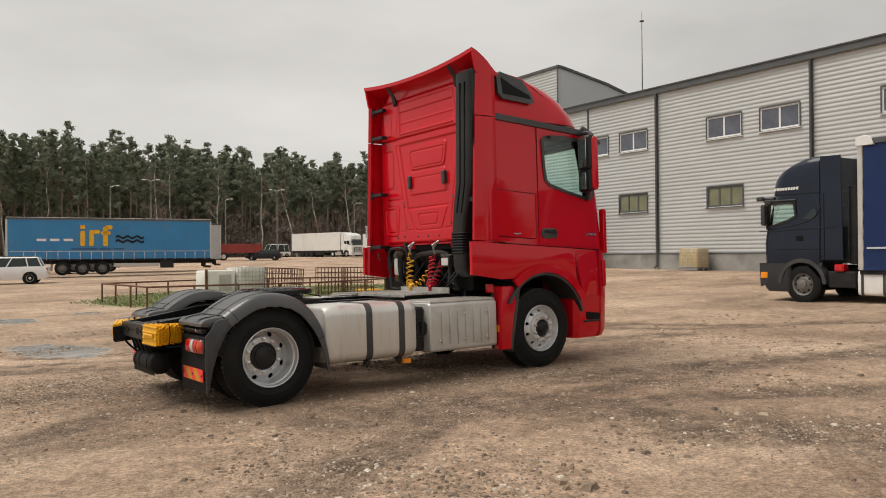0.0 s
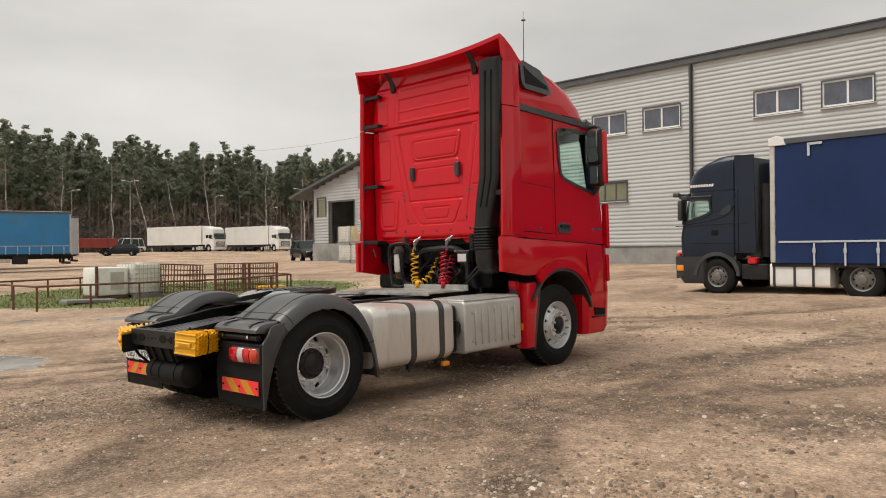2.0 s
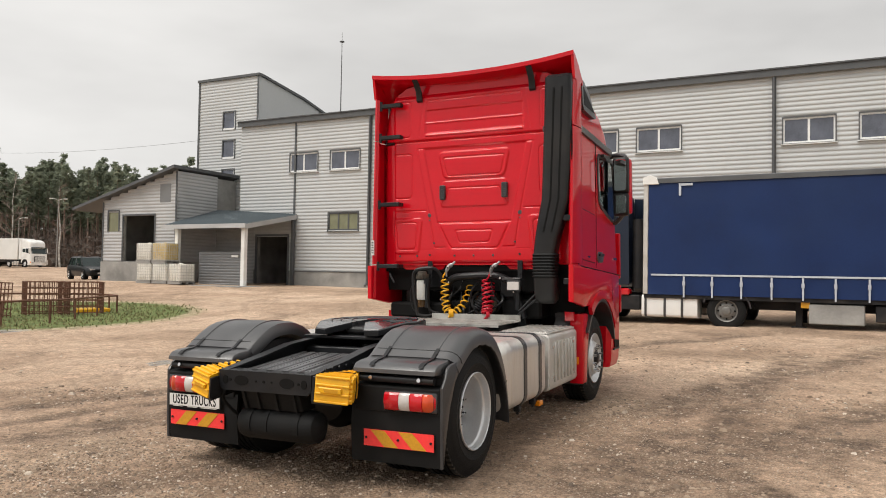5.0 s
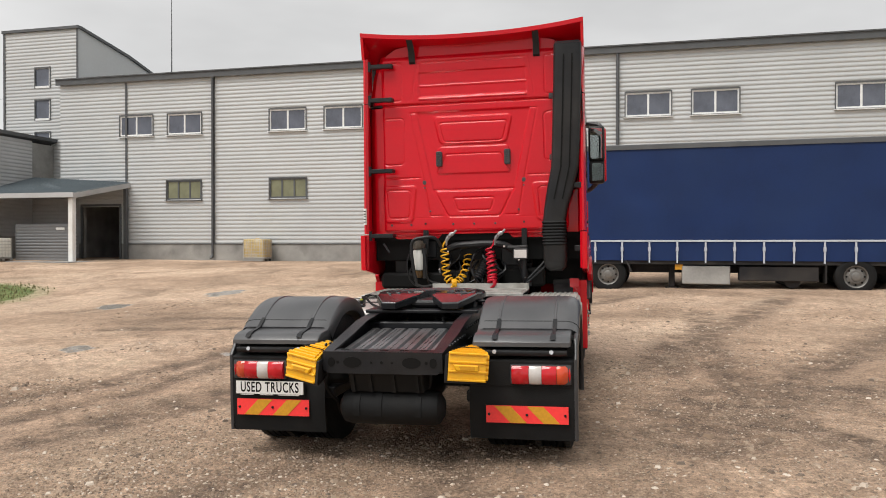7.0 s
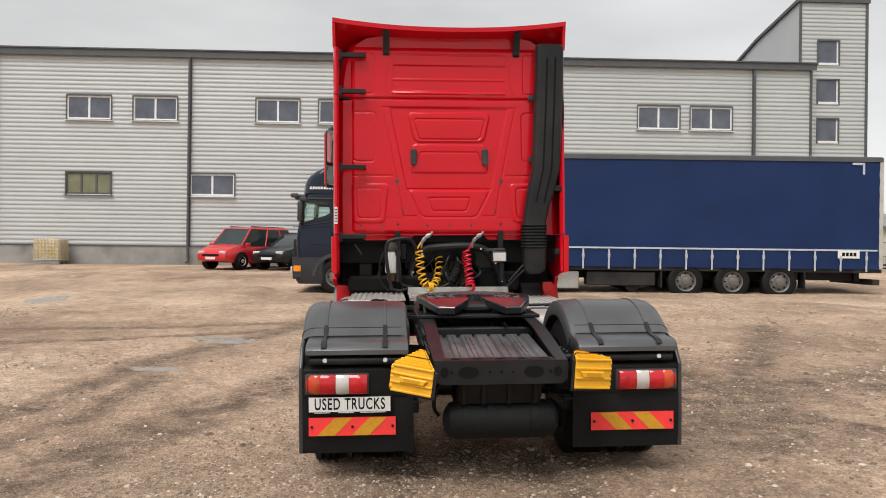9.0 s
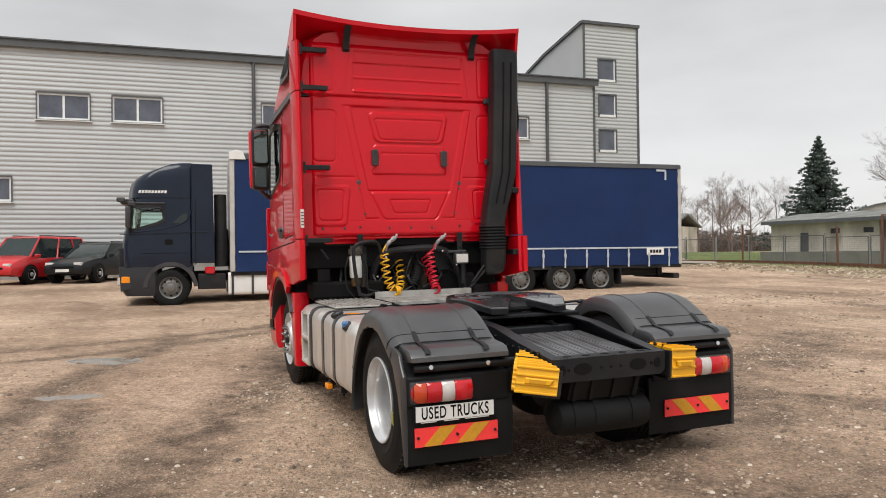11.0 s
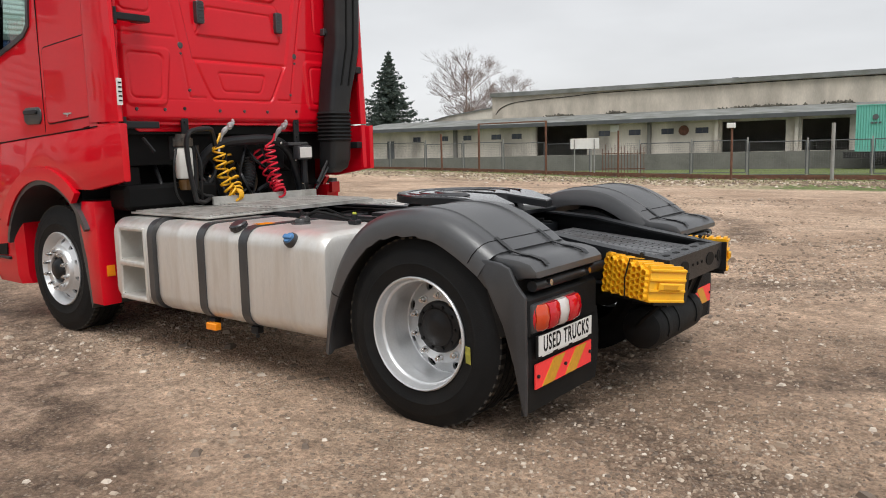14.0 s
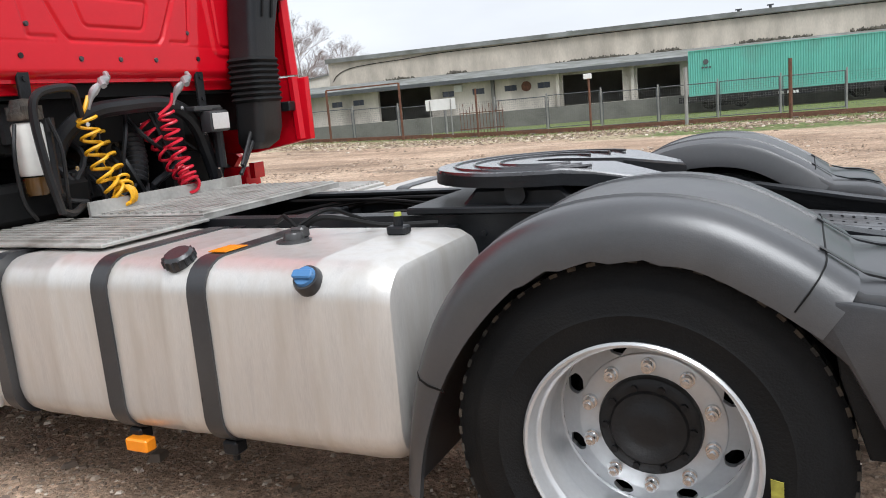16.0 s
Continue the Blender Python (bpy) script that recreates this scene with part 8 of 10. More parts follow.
        loft(bm, [[(x, s * y, z) for y, z in rrect(0.62, 1.2, 0.26, 0.84, 0.08, 4)] for x in (ax_r + 0.72, ax_f - 1.42)])
        tk = part("fuel_tank", bm, WHITE if style == "navy" else ALU, t, "pale fuel tank with dark straps")
        for x in ((ax_r + 1.11, ax_r + 1.56, ax_r + 2.07) if navy_cab else (ax_r + 1.15, ax_r + 1.7)):
            bm = B()
            loft(bm, [[(x + d, s * y, z) for y, z in rrect(0.61, 1.213, 0.25, 0.85, 0.085, 4)] for d in (-0.03, 0.03)])
            part("strap", bm, BLACK_PLASTIC, tk)
        bm = B()
        box(bm, ax_f - 1.36, ax_f - 0.66, min(s * 0.7, s * 1.18), max(s * 0.7, s * 1.18), 0.42, 0.82, 0.02)
        part("battery_box", bm, TRAILER_FRAME, t)
    bm = B()
    box(bm, ax_r - 0.9, front - 0.8, -0.42, 0.42, 0.62, 0.88)
    part("chassis", bm, TRAILER_FRAME, t)
    bm = B()
    loft(bm, [cab_ring(z, front - 0.9, f, w, 0.24) for z, f, w in ((0.28, front - 0.04, 1.21), (0.40, front + 0.03, 1.245), (1.015, front + 0.01, 1.245))])
    part("bumper", bm, DARK_GREY_PAINT if style == "navy" else paint, t)
    bm = B()
    if navy_cab:
        curved_screen(bm, ((1.90, front - 0.01, 1.10), (2.25, front - 0.08, 1.10), (2.62, front - 0.19, 1.08)), 0.22)
        part("windscreen", bm, CAB_GLASS, t).visible_shadow = False
    else:
        loft(bm, [cab_ring(z, front - 0.30, f, w, 0.22) for z, f, w in ((1.88, front + 0.035, 1.10), (2.25, front - 0.06, 1.10), (2.58, front - 0.165, 1.08))])
        part("windscreen", bm, SIDE_GLASS, t)
    bm = B()
    box(bm, front - 0.1, front + 0.045, -0.80, 0.80, 0.72, 1.52, 0.03)
    grille = part("grille", bm, TRAILER_FRAME, t)
    for k in range(5):
        bm = B()
        box(bm, front + 0.045, front + 0.06, -0.74, 0.74, 0.80 + k * 0.14, 0.86 + k * 0.14)
        part("bar", bm, DARK_TRIM if style == "navy" else WHITE, grille)
    for s in (1, -1):
        bm = B()
        box(bm, front - 0.12, front + 0.05, s * 1.0 - 0.17, s * 1.0 + 0.17, 0.56, 0.76, 0.02)
        part("headlamp", bm, LENS_WHITE, t)
        bm = B()
        box(bm, front - 0.25, front - 0.05, s * 1.235 - 0.02, s * 1.235 + 0.02, 0.62, 0.78, 0.01)
        part("indicator", bm, ORANGE, t)
    bm = B()
    box(bm, front - 0.35, front - 0.02, -1.1, 1.1, 2.62, 2.76, 0.03)
    part("sun_visor", bm, BLACK_PLASTIC if style == "navy" else SIDE_GLASS, t)


DARK_GREY_PAINT = mat("dark_grey_skirt", (0.025, 0.027, 0.032), 0.5, 0, 0.2, 2, 30)
navy = thing("navy_lorry", BT, "dark navy high-cab lorry with white fuel tank", "truck")
tractor(navy, NAVY, 16.66, (15.44, 11.84), 3.70, 1.76, "navy")
for s in (1, -1):
    bm = B()
    for k in range(9):
        x = 16.20 - k * 0.077
        loft(bm, [[(x - 0.02 * i, s * 1.2, 2.90 + 0.07 * i), (x - 0.055 - 0.02 * i, s * 1.2, 2.90 + 0.07 * i), (x - 0.055 - 0.02 * i, s * 1.234, 2.90 + 0.07 * i), (x - 0.02 * i, s * 1.234, 2.90 + 0.07 * i)] for i in (0, 1)])
    part("side_lettering", bm, WHITE, navy, "row of white slanted marks")
bm = B()
box(bm, 14.35, 14.6, 1.0, 1.24, 0.82, 1.0, 0.03)
part("tail_marker", bm, LENS_RED, navy)
bm = B()
cyl(bm, (14.2, 0.9, 1.0), (14.2, 0.9, 2.9), 0.16, 16)
part("exhaust_pipe", bm, TRAILER_FRAME, navy)
bm = B()
box(bm, 14.0, 14.3, -1.0, 0.72, 1.0, 2.0, 0.03)
part("rear_bulkhead", bm, TRAILER_FRAME, navy)

# blue trailer with yellow marks across the yard
IT = pose(18.1 - 0.2, 56.4 + 1.26, ground_z(12, 58) + 0.12, 0, 0, 171.0) @ Matrix.Translation((0, 0, 0))
irf = thing("curtain_trailer", IT, "light blue curtain-sided trailer with yellow shapes and white roof", "trailer")
curtain_trailer(irf, 13.15, 3.92, 1.12, SKY_TARP, (7.3, 8.55, 9.8), 6)
bm = B()
box(bm, 0, 13.15, -1.28, 1.28, 3.921, 3.95)
part("roof_sheet", bm, WHITE, irf)
Y = 1.297
logo = []
for x, z, w, h in ((8.53, 2.0, 0.30, 1.05), (8.53, 3.17, 0.32, 0.28), (7.98, 2.0, 0.30, 1.10), (7.66, 2.86, 0.42, 0.26), (7.10, 2.0, 0.32, 1.35), (6.86, 3.16, 0.42, 0.28), (7.08, 2.80, 0.62, 0.22)):
    bm = B()
    prism(bm, rrect(x - w / 2, x + w / 2, z, z + h, min(w, h) * 0.3, 3), "y", Y, Y + 0.008)
    part("yellow_shape", bm, YELLOW, irf)
for z in (2.42, 2.70):
    bm = B()
    n = 28
    up = [(lerp(6.45, 4.6, i / n), z + 0.07 * math.sin(i / n * 18.8)) for i in range(n + 1)]
    lo = [(x, q - 0.16) for x, q in up[::-1]]
    prism(bm, up + lo, "y", Y, Y + 0.006)
    part("wave_mark", bm, NAVY, irf)
for x in (11.05, 10.25, 9.42):
    bm = B()
    box(bm, x - 0.29, x + 0.29, Y, Y + 0.006, 2.34, 2.50)
    part("white_dash", bm, WHITE, irf)
for a, b in ((9.25, 7.65), (7.45, 6.75), (6.6, 5.9)):
    bm = B()
    box(bm, b, a, Y, Y + 0.006, 1.76, 1.87)
    part("slogan_bar", bm, mat("mid_blue_print", (0.03, 0.10, 0.22), 0.5), irf)
bm = B()
box(bm, 3.6, 6.6, 1.0, 1.22, 0.55, 0.80, 0.02)
part("side_guard", bm, ALU_SHEET, irf)
bm = B()
box(bm, 2.6, 3.5, 0.9, 1.22, 0.45, 1.0, 0.02)
part("side_locker", bm, TRAILER_FRAME, irf)
grey_tr = thing("box_trailer", pose(21.5, 66.5, ground_z(21, 66), 0, 0, 171), "pale grey trailer parked beyond the blue one", "trailer")
curtain_trailer(grey_tr, 13.5, 4.0, 1.0, GREY_CURTAIN, (8.7, 10.0, 11.3), 9)
white_tr = thing("box_trailer", pose(3.0, 62.8, ground_z(3, 62), 0, 0, 172), "white trailer standing behind the blue one", "trailer")
curtain_trailer(white_tr, 13.5, 3.8, 1.0, WHITE_BOX, (8.7, 10.0, 11.3), 4)


def white_rig(name, m, label):
    rig = thing(name, m, label, "truck", "white lorries by the wood")
    tractor(rig, WHITE, 16.4, (15.0, 11.4), 3.85, 2.2, "white")
    bm = B()
    box(bm, 0, 13.4, -1.27, 1.27, 1.05, 4.0, 0.03)
    part("box_body", bm, WHITE_BOX, rig)
    bm = B()
    box(bm, 0.2, 12.5, -1.2, 1.2, 0.70, 1.04)
    for x in (3.0, 4.3, 5.6):
        for s in (1, -1):
            cyl(bm, (x, s * 0.9, 0.5), (x, s * 1.22, 0.5), 0.5, 22)
    box(bm, 6.8, 9.0, -1.2, 1.2, 0.35, 0.8)
    part("running_gear", bm, TRAILER_FRAME, rig)
    bm = B()
    box(bm, 13.41, 13.75, -0.9, 0.9, 2.4, 3.9, 0.05)
    part("cooling_unit", bm, WHITE, rig)
    return rig


white_rig("white_lorry", pose(54.8, 126.2, ground_z(55, 124), 0, 0, -78), "white refrigerated lorry parked before the wood")
white_rig("white_lorry", pose(65.7, 120.1, ground_z(67, 116), 0, 0, -90), "white refrigerated lorry parked before the wood")


def car(name, m, paint, label, L=4.6, W=0.90, H=1.45, van=False, group="parked cars"):
    """Front at +x."""
    c = thing(name, m, label, "car", group)
    h = L / 2
    bm = B()
    secs = [(-h, 0.50, 0.85, 0.80), (-h + 0.06, 0.32, 0.92, 0.93), (-h + 0.4, 0.24, 0.96, 1.0), (-h * 0.3, 0.22, 0.94, 1.0), (h * 0.35, 0.22, 0.90, 1.0), (h - 0.9, 0.24, 0.86 if not van else 0.98, 0.99), (h - 0.35, 0.26, 0.76 if not van else 0.82, 0.93), (h - 0.05, 0.32, 0.66, 0.82), (h, 0.40, 0.58, 0.74)]
    loft(bm, [[(x, y * W * k, z) for y, z in ((-1.0, lerp(z0, z1, 0.35)), (-0.97, lerp(z0, z1, 0.8)), (-0.90, z1), (-0.4, z1 + 0.03), (0.4, z1 + 0.03), (0.90, z1), (0.97, lerp(z0, z1, 0.8)), (1.0, lerp(z0, z1, 0.35)), (0.93, z0), (-0.93, z0))] for x, z0, z1, k in secs])
    part("body", bm, paint, c)
    nose = h * (0.42 if not van else 0.62)
    rear = -h + 0.25
    bm = B()
    bz = 0.90
    loft(bm, [[(rear, -W * 0.88, bz), (rear, W * 0.88, bz), (nose, W * 0.88, bz - 0.02), (nose, -W * 0.88, bz - 0.02)], [(rear + 0.28, -W * 0.74, H - 0.05), (rear + 0.28, W * 0.74, H - 0.05), (nose - 0.75, W * 0.74, H - 0.06), (nose - 0.75, -W * 0.74, H - 0.06)]])
    part("greenhouse", bm, SIDE_GLASS, c, "dark car glazing")
    bm = B()
    loft(bm, [[(rear + 0.24, -W * 0.76, H - 0.07), (rear + 0.24, W * 0.76, H - 0.07), (nose - 0.72, W * 0.76, H - 0.08), (nose - 0.72, -W * 0.76, H - 0.08)], [(rear + 0.36, -W * 0.68, H), (rear + 0.36, W * 0.68, H), (nose - 0.95, W * 0.68, H), (nose - 0.95, -W * 0.68, H)]])
    part("roof", bm, paint, c)
    for s in (1, -1):
        for a, b in ((nose - 0.02, nose - 0.76), (lerp(rear, nose, 0.55), lerp(rear + 0.28, nose - 0.75, 0.55)), (lerp(rear, nose, 0.22), lerp(rear + 0.28, nose - 0.75, 0.25)), (rear + 0.02, rear + 0.26)):
            bm = B()
            sweep(bm, [(a, s * W * 0.885, bz), (b, s * W * 0.745, H - 0.05)], 0.035, 6)
            part("pillar", bm, paint, c)
        bm = B()
        box(bm, rear + 0.4, nose - 0.9, s * W * 0.62 - 0.02, s * W * 0.62 + 0.02, H + 0.01, H + 0.05, 0.01)
        part("roof_rack_bar", bm, BLACK_PLASTIC, c)
        bm = B()
        box(bm, nose - 0.35, nose - 0.15, s * (W + 0.06) - 0.08, s * (W + 0.06) + 0.08, 0.92, 1.05, 0.03)
        part("door_mirror", bm, paint, c)
        bm = B()
        box(bm, h - 0.22, h - 0.03, s * W * 0.60 - 0.16, s * W * 0.60 + 0.16, 0.58, 0.72, 0.03)
        part("headlamp", bm, LENS_WHITE, c)
        bm = B()
        box(bm, -h + 0.0, -h + 0.12, s * W * 0.75 - 0.13, s * W * 0.75 + 0.13, 0.72, 0.88, 0.03)
        part("tail_lamp", bm, LENS_RED, c)
        for x in (h - 0.85, -h + 0.85):
            # black disc through the body side, painting the shaded gap round the tyre
            bm = B()
            cyl(bm, (x, s * (W - 0.25), 0.32), (x, s * (W + 0.012), 0.32), 0.36, 24)
            part("wheel_well", bm, INK, c)
            small_wheel(c, x, s * (W + 0.03), 0.32, 0.2, s=s)
    bm = B()
    box(bm, h - 0.06, h + 0.012, -0.45, 0.45, 0.50, 0.60, 0.02)
    part("grille", bm, INK, c)
    bm = B()
    box(bm, h - 0.02, h + 0.02, -0.25, 0.25, 0.38, 0.48)
    part("front_plate", bm, WHITE, c)
    bm = B()
    box(bm, -h - 0.02, -h + 0.02, -0.25, 0.25, 0.62, 0.72)
    part("rear_plate", bm, WHITE, c)
    return c


CAR_RED = mat("bright_red_car_paint", (0.55, 0.012, 0.018), 0.3, 0, 0.06, 1, 20, coat=0.6)
CAR_DARK = mat("dark_grey_car_paint", (0.012, 0.014, 0.016), 0.3, 0, 0.1, 1, 20, spec=0.3)
CAR_WHITE = mat("white_car_paint", (0.75, 0.75, 0.75), 0.3, 0, 0.04, 1, 20, coat=0.5)


def on_ground(x, y, yaw):
    return pose(x, y, ground_z(x, y), 0, 0, yaw)


car("red_minivan", on_ground(30.4, 16.1, 152), CAR_RED, "red minivan parked by the hall wall", 4.6, 0.9, 1.72, True)
car("estate_car", on_ground(30.2, 13.9, 155), CAR_DARK, "dark grey estate car with pale grille", 4.7, 0.9, 1.47)
car("estate_car", on_ground(3.6, 48.3, 168), CAR_WHITE, "white estate car standing by the trailers", 4.85, 0.92, 1.48)
car("estate_car", on_ground(32.8, 50.5, 250), CAR_DARK, "black estate car beside the grey shed", 4.6, 0.9, 1.52)
car("estate_car", on_ground(37.0, 96.0, 150), CAR_DARK, "dark saloon car far across the yard", 4.6, 0.9, 1.35)
vn = car("white_van", on_ground(52.0, 130.0, 185), CAR_WHITE, "white panel van before the wood", 5.6, 1.0, 2.3, True)

wagon = thing("flat_trailer", on_ground(34.0, 97.5, 165), "red steel tipping trailer", "trailer")
bm = B()
box(bm, -3.0, 3.0, -1.2, 1.2, 0.95, 2.1, 0.03)
for k in range(7):
    for s in (1, -1):
        box(bm, -2.9 + k * 0.95, -2.8 + k * 0.95, s * 1.24 - 0.04, s * 1.24 + 0.04, 0.95, 2.1)
part("tub", bm, mat("faded_red_paint", (0.26, 0.035, 0.03), 0.6, 0, 0.2, 1, 20), wagon)
for x in (-1.8, 1.8):
    for s in (1, -1):
        small_wheel(wagon, x, s * 1.1, 0.5, 0.3, s=s)

# ---- railing, cages and tanks on the grass patch ----
PX, PY = 10.6, 27.2
pit = thing("pipe_railing", pose(PX, PY, ground_z(PX, PY)), "low rusty pipe railing round a grassy pit", "railing")
corners = [(-5.4, 1.2), (-5.0, -3.4), (0.6, -3.2), (4.4, -1.2), (4.9, -0.2), (4.3, 1.6), (-0.5, 3.2), (-5.4, 1.2)]
posts = []
for (a, b), (c, d) in zip(corners, corners[1:]):
    n = max(1, round(math.hypot(c - a, d - b) / 1.5))
    for i in range(n):
        posts.append((lerp(a, c, i / n), lerp(b, d, i / n)))
first_post = None
for x, y in posts:
    if first_post is None:
        bm = B()
        cyl(bm, (0, 0, -0.1), (0, 0, 0.62), 0.030, 8)
        first_post = part("post", bm, RUST, pit)
        first_post.matrix_basis = Matrix.Translation((x, y, 0))
    else:
        part_copy(first_post, Matrix.Translation((x, y, 0)), pit)
for (a, b), (c, d) in zip(corners, corners[1:]):
    bm = B()
    cyl(bm, (a, b, 0.62), (c, d, 0.62), 0.028, 8)
    part("rail", bm, RUST, pit)


def cage_frame(m, label):
    c = thing("wire_cage", m, label, "wire cage", "rusty wire cages")
    hoop = bar = None
    for i in range(6):
        here = Matrix.Translation((0, 0, 0.06 + i * 0.19))
        if hoop is None:
            bm = B()
            pts = [(x, y, 0) for x, y in rrect(-0.6, 0.6, -0.5, 0.5, 0.1, 3)]
            sweep(bm, pts + [pts[0]], 0.014, 5)
            hoop = part("hoop", bm, RUST, c)
            hoop.matrix_basis = here
        else:
            part_copy(hoop, here, c)
    for x, y in [(-0.52 + i * 0.13, y) for i in range(9) for y in (-0.5, 0.5)] + [(x, -0.42 + i * 0.14) for i in range(7) for x in (-0.6, 0.6)]:
        here = Matrix.Translation((x, y, 0))
        if bar is None:
            bm = B()
            cyl(bm, (0, 0, 0), (0, 0, 1.02), 0.013, 5)
            bar = part("bar", bm, RUST, c)
            bar.matrix_basis = here
        else:
            part_copy(bar, here, c)
    return c


cz = ground_z(11, 27)
cage_frame(pose(11.1, 26.9, cz + 0.05, 0, 3, 12), "empty rusty wire cage standing on grass")
cage_frame(pose(13.1, 26.9, cz + 0.05, 0, 0, -25), "empty rusty wire cage beside another")
cage_frame(pose(13.95, 26.4, cz + 0.05, 0, 0, -28), "empty rusty wire cage beside another")
copy_thing(white_ibc, pose(9.9, 27.4, cz, 0, 0, 15))
tk = thing("plastic_tank", pose(8.75, 27.3, cz + 0.02, 0, 0, 12), "square white plastic tank with a grey plate", "tank")
bm = B()
prism(bm, rrect(-0.55, 0.55, -0.45, 0.45, 0.1, 4), "z", 0.1, 1.0, 0.05, 2)
part("tank_body", bm, IBC_WHITE, tk)
bm = B()
box(bm, -0.12, 0.36, -0.462, -0.452, 0.28, 0.85)
part("plate", bm, ALU_SHEET, tk, "grey sheet plate")
bm = B()
box(bm, -0.64, -0.56, -0.48, -0.38, 0.0, 1.05, 0.02)
box(bm, -0.55, 0.55, -0.42, 0.42, 0.0, 0.098)
part("stand", bm, RUST, tk)
yp = thing("plastic_basin", pose(14.6, 26.7, cz, 0, 0, -20), "yellow plastic basin lying in the grass", "basin")
bm = B()
prism(bm, rrect(-0.5, 0.5, -0.35, 0.35, 0.08, 3), "z", 0.0, 0.20, 0.03)
part("shell", bm, YELLOW, yp)

slab_z = ground_z(7.6, 25.9)
sb = thing("concrete_slab", pose(7.7, 25.9, slab_z + 0.02, 0, 2, 14), "pale broken concrete slab lying in the grass", "slab")
bm = B()
prism(bm, [(-0.85, -0.22), (0.80, -0.26), (0.86, 0.20), (0.1, 0.28), (-0.80, 0.22)], "z", 0.0, 0.10, 0.015)
part("slab_body", bm, CONCRETE, sb)

# ---- lamps at the far fence ----
def street_lamp(m, h, arms, label="tall grey street lamp with white heads"):
    l = thing("street_lamp", m, label, "street lamp", "street lamps")
    bm = B()
    cyl(bm, (0, 0, -0.5), (0, 0, h), 0.09, 8, 0.05)
    part("pole", bm, CONCRETE, l)
    for a in arms:
        bm = B()
        sweep(bm, [(0, 0, h - 0.05), (0.5 * a, 0, h + 0.18), (1.0 * a, 0, h + 0.22)], 0.04, 6)
        part("arm", bm, ALU_SHEET, l)
        bm = B()
        box(bm, min(0.8 * a, 1.35 * a), max(0.8 * a, 1.35 * a), -0.13, 0.13, h + 0.15, h + 0.28, 0.04, 2)
        part("head", bm, WHITE, l, "pale lamp head")
    return l


for r, yaw, h, arms in ((135, 79.2, 11.6, (1,)), (130, 76.6, 12.2, (-1, 1)), (142, 71.6, 10.2, (1,)), (138, 68.0, 11.6, (-1, 1)), (142, 62.4, 9.6, (1,)), (140, 56.4, 10.8, (-1, 1)), (150, 58.5, 8.0, (1,))):
    x, y = r * math.cos(radians(yaw)), r * math.sin(radians(yaw))
    street_lamp(pose(x, y, ground_z(x, y), 0, 0, yaw - 90), h, arms)

# ---- old warehouse beyond the rails ----
PLASTER = mat("weathered_cream_plaster", (0.62, 0.572, 0.495), 0.9, 0, 0.16, 0.5, 9, bump=0.3, bump_scale=12, dirt=(0.24, 0.215, 0.18), dirt_amount=0.75, dirt_scale=0.6, stretch=(1, 1, 0.45))
BRICK_BAND = mat("pale_brickwork", (0.55, 0.495, 0.418), 0.9, 0, 0.2, 0.8, 14, bump=0.3, bump_scale=9, dirt=(0.25, 0.22, 0.18), dirt_amount=0.45, dirt_scale=0.9, stretch=(1, 1, 0.35))
ROOF_FELT = mat("weathered_roof_felt", (0.20, 0.205, 0.195), 0.8, 0, 0.3, 0.7, 9, bump=0.4, bump_scale=6, dirt=(0.10, 0.105, 0.08), dirt_amount=0.7, dirt_scale=0.8)
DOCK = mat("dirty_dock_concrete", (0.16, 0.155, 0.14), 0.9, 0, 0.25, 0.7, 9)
TEAL = mat("teal_container_paint", (0.15, 0.46, 0.385), 0.5, 0, 0.08, 0.6, 8, dirt=(0.16, 0.30, 0.26), dirt_amount=0.5, dirt_scale=0.5)
WH = Matrix.Translation((49.84, -36.53, 0)) @ Euler((0, 0, -2.96852)).to_matrix().to_4x4()
ware = thing("warehouse", WH, "long weathered cream-plaster warehouse with a loading dock", "warehouse")
# along +x the facade runs; -y is away from it on the far side, +y faces the yard when turned
LEN = 82.0
OPEN = [(16.5, 20.7, 1.35, 3.62), (30.5, 34.6, 1.35, 3.45), (35.6, 38.4, 1.35, 3.45), (52, 56, 1.35, 3.45), (62, 66, 1.35, 3.45)]
SMALL = [(5.1, 5.9), (7.8, 8.6), (10.0, 10.8), (12.6, 13.5), (14.4, 15.3), (21.6, 22.5), (23.9, 24.8), (26.3, 27.2), (28.7, 29.6), (42.5, 43.4), (46.0, 46.9)]
SM = [(a, b, 2.72, 3.12) for a, b in SMALL]
DOORW = [(2.4, 3.2, 0.75, 2.85)]


def wall_cells(bm, holes, u0, u1, z0, z1, y0, y1):
    slab(bm, "y", y0, y1, u0, u1, z0, z1, holes)


# local +y of this frame points from the facade towards the back (the frame is turned half round)
FRONT = 1 if (WH.to_3x3() @ Vector((0, 1, 0))).y < 0 else -1
fy = lambda a: a * FRONT
bm = B()
wall_cells(bm, OPEN + SM + DOORW, 0, LEN, 0.3, 3.75, min(fy(0), fy(0.35)), max(fy(0), fy(0.35)))
bmesh.ops.remove_doubles(bm, verts=bm.verts[:], dist=0.001)
part("front_wall", bm, PLASTER, ware)
bm = B()
box(bm, -0.3, 0.0, min(fy(0), fy(22)), max(fy(0), fy(22)), 0.3, 3.9)
part("end_wall", bm, PLASTER, ware)
bm = B()
prof = [(-0.9, 3.62), (-0.9, 3.80), (-0.55, 3.95), (4.2, 4.60), (4.2, 4.45), (-0.5, 3.74)]
prism(bm, [(fy(a), z) for a, z in prof], "x", -0.6, LEN)
part("lower_roof", bm, ROOF_FELT, ware, "grey felt lean-to roof")
bm = B()
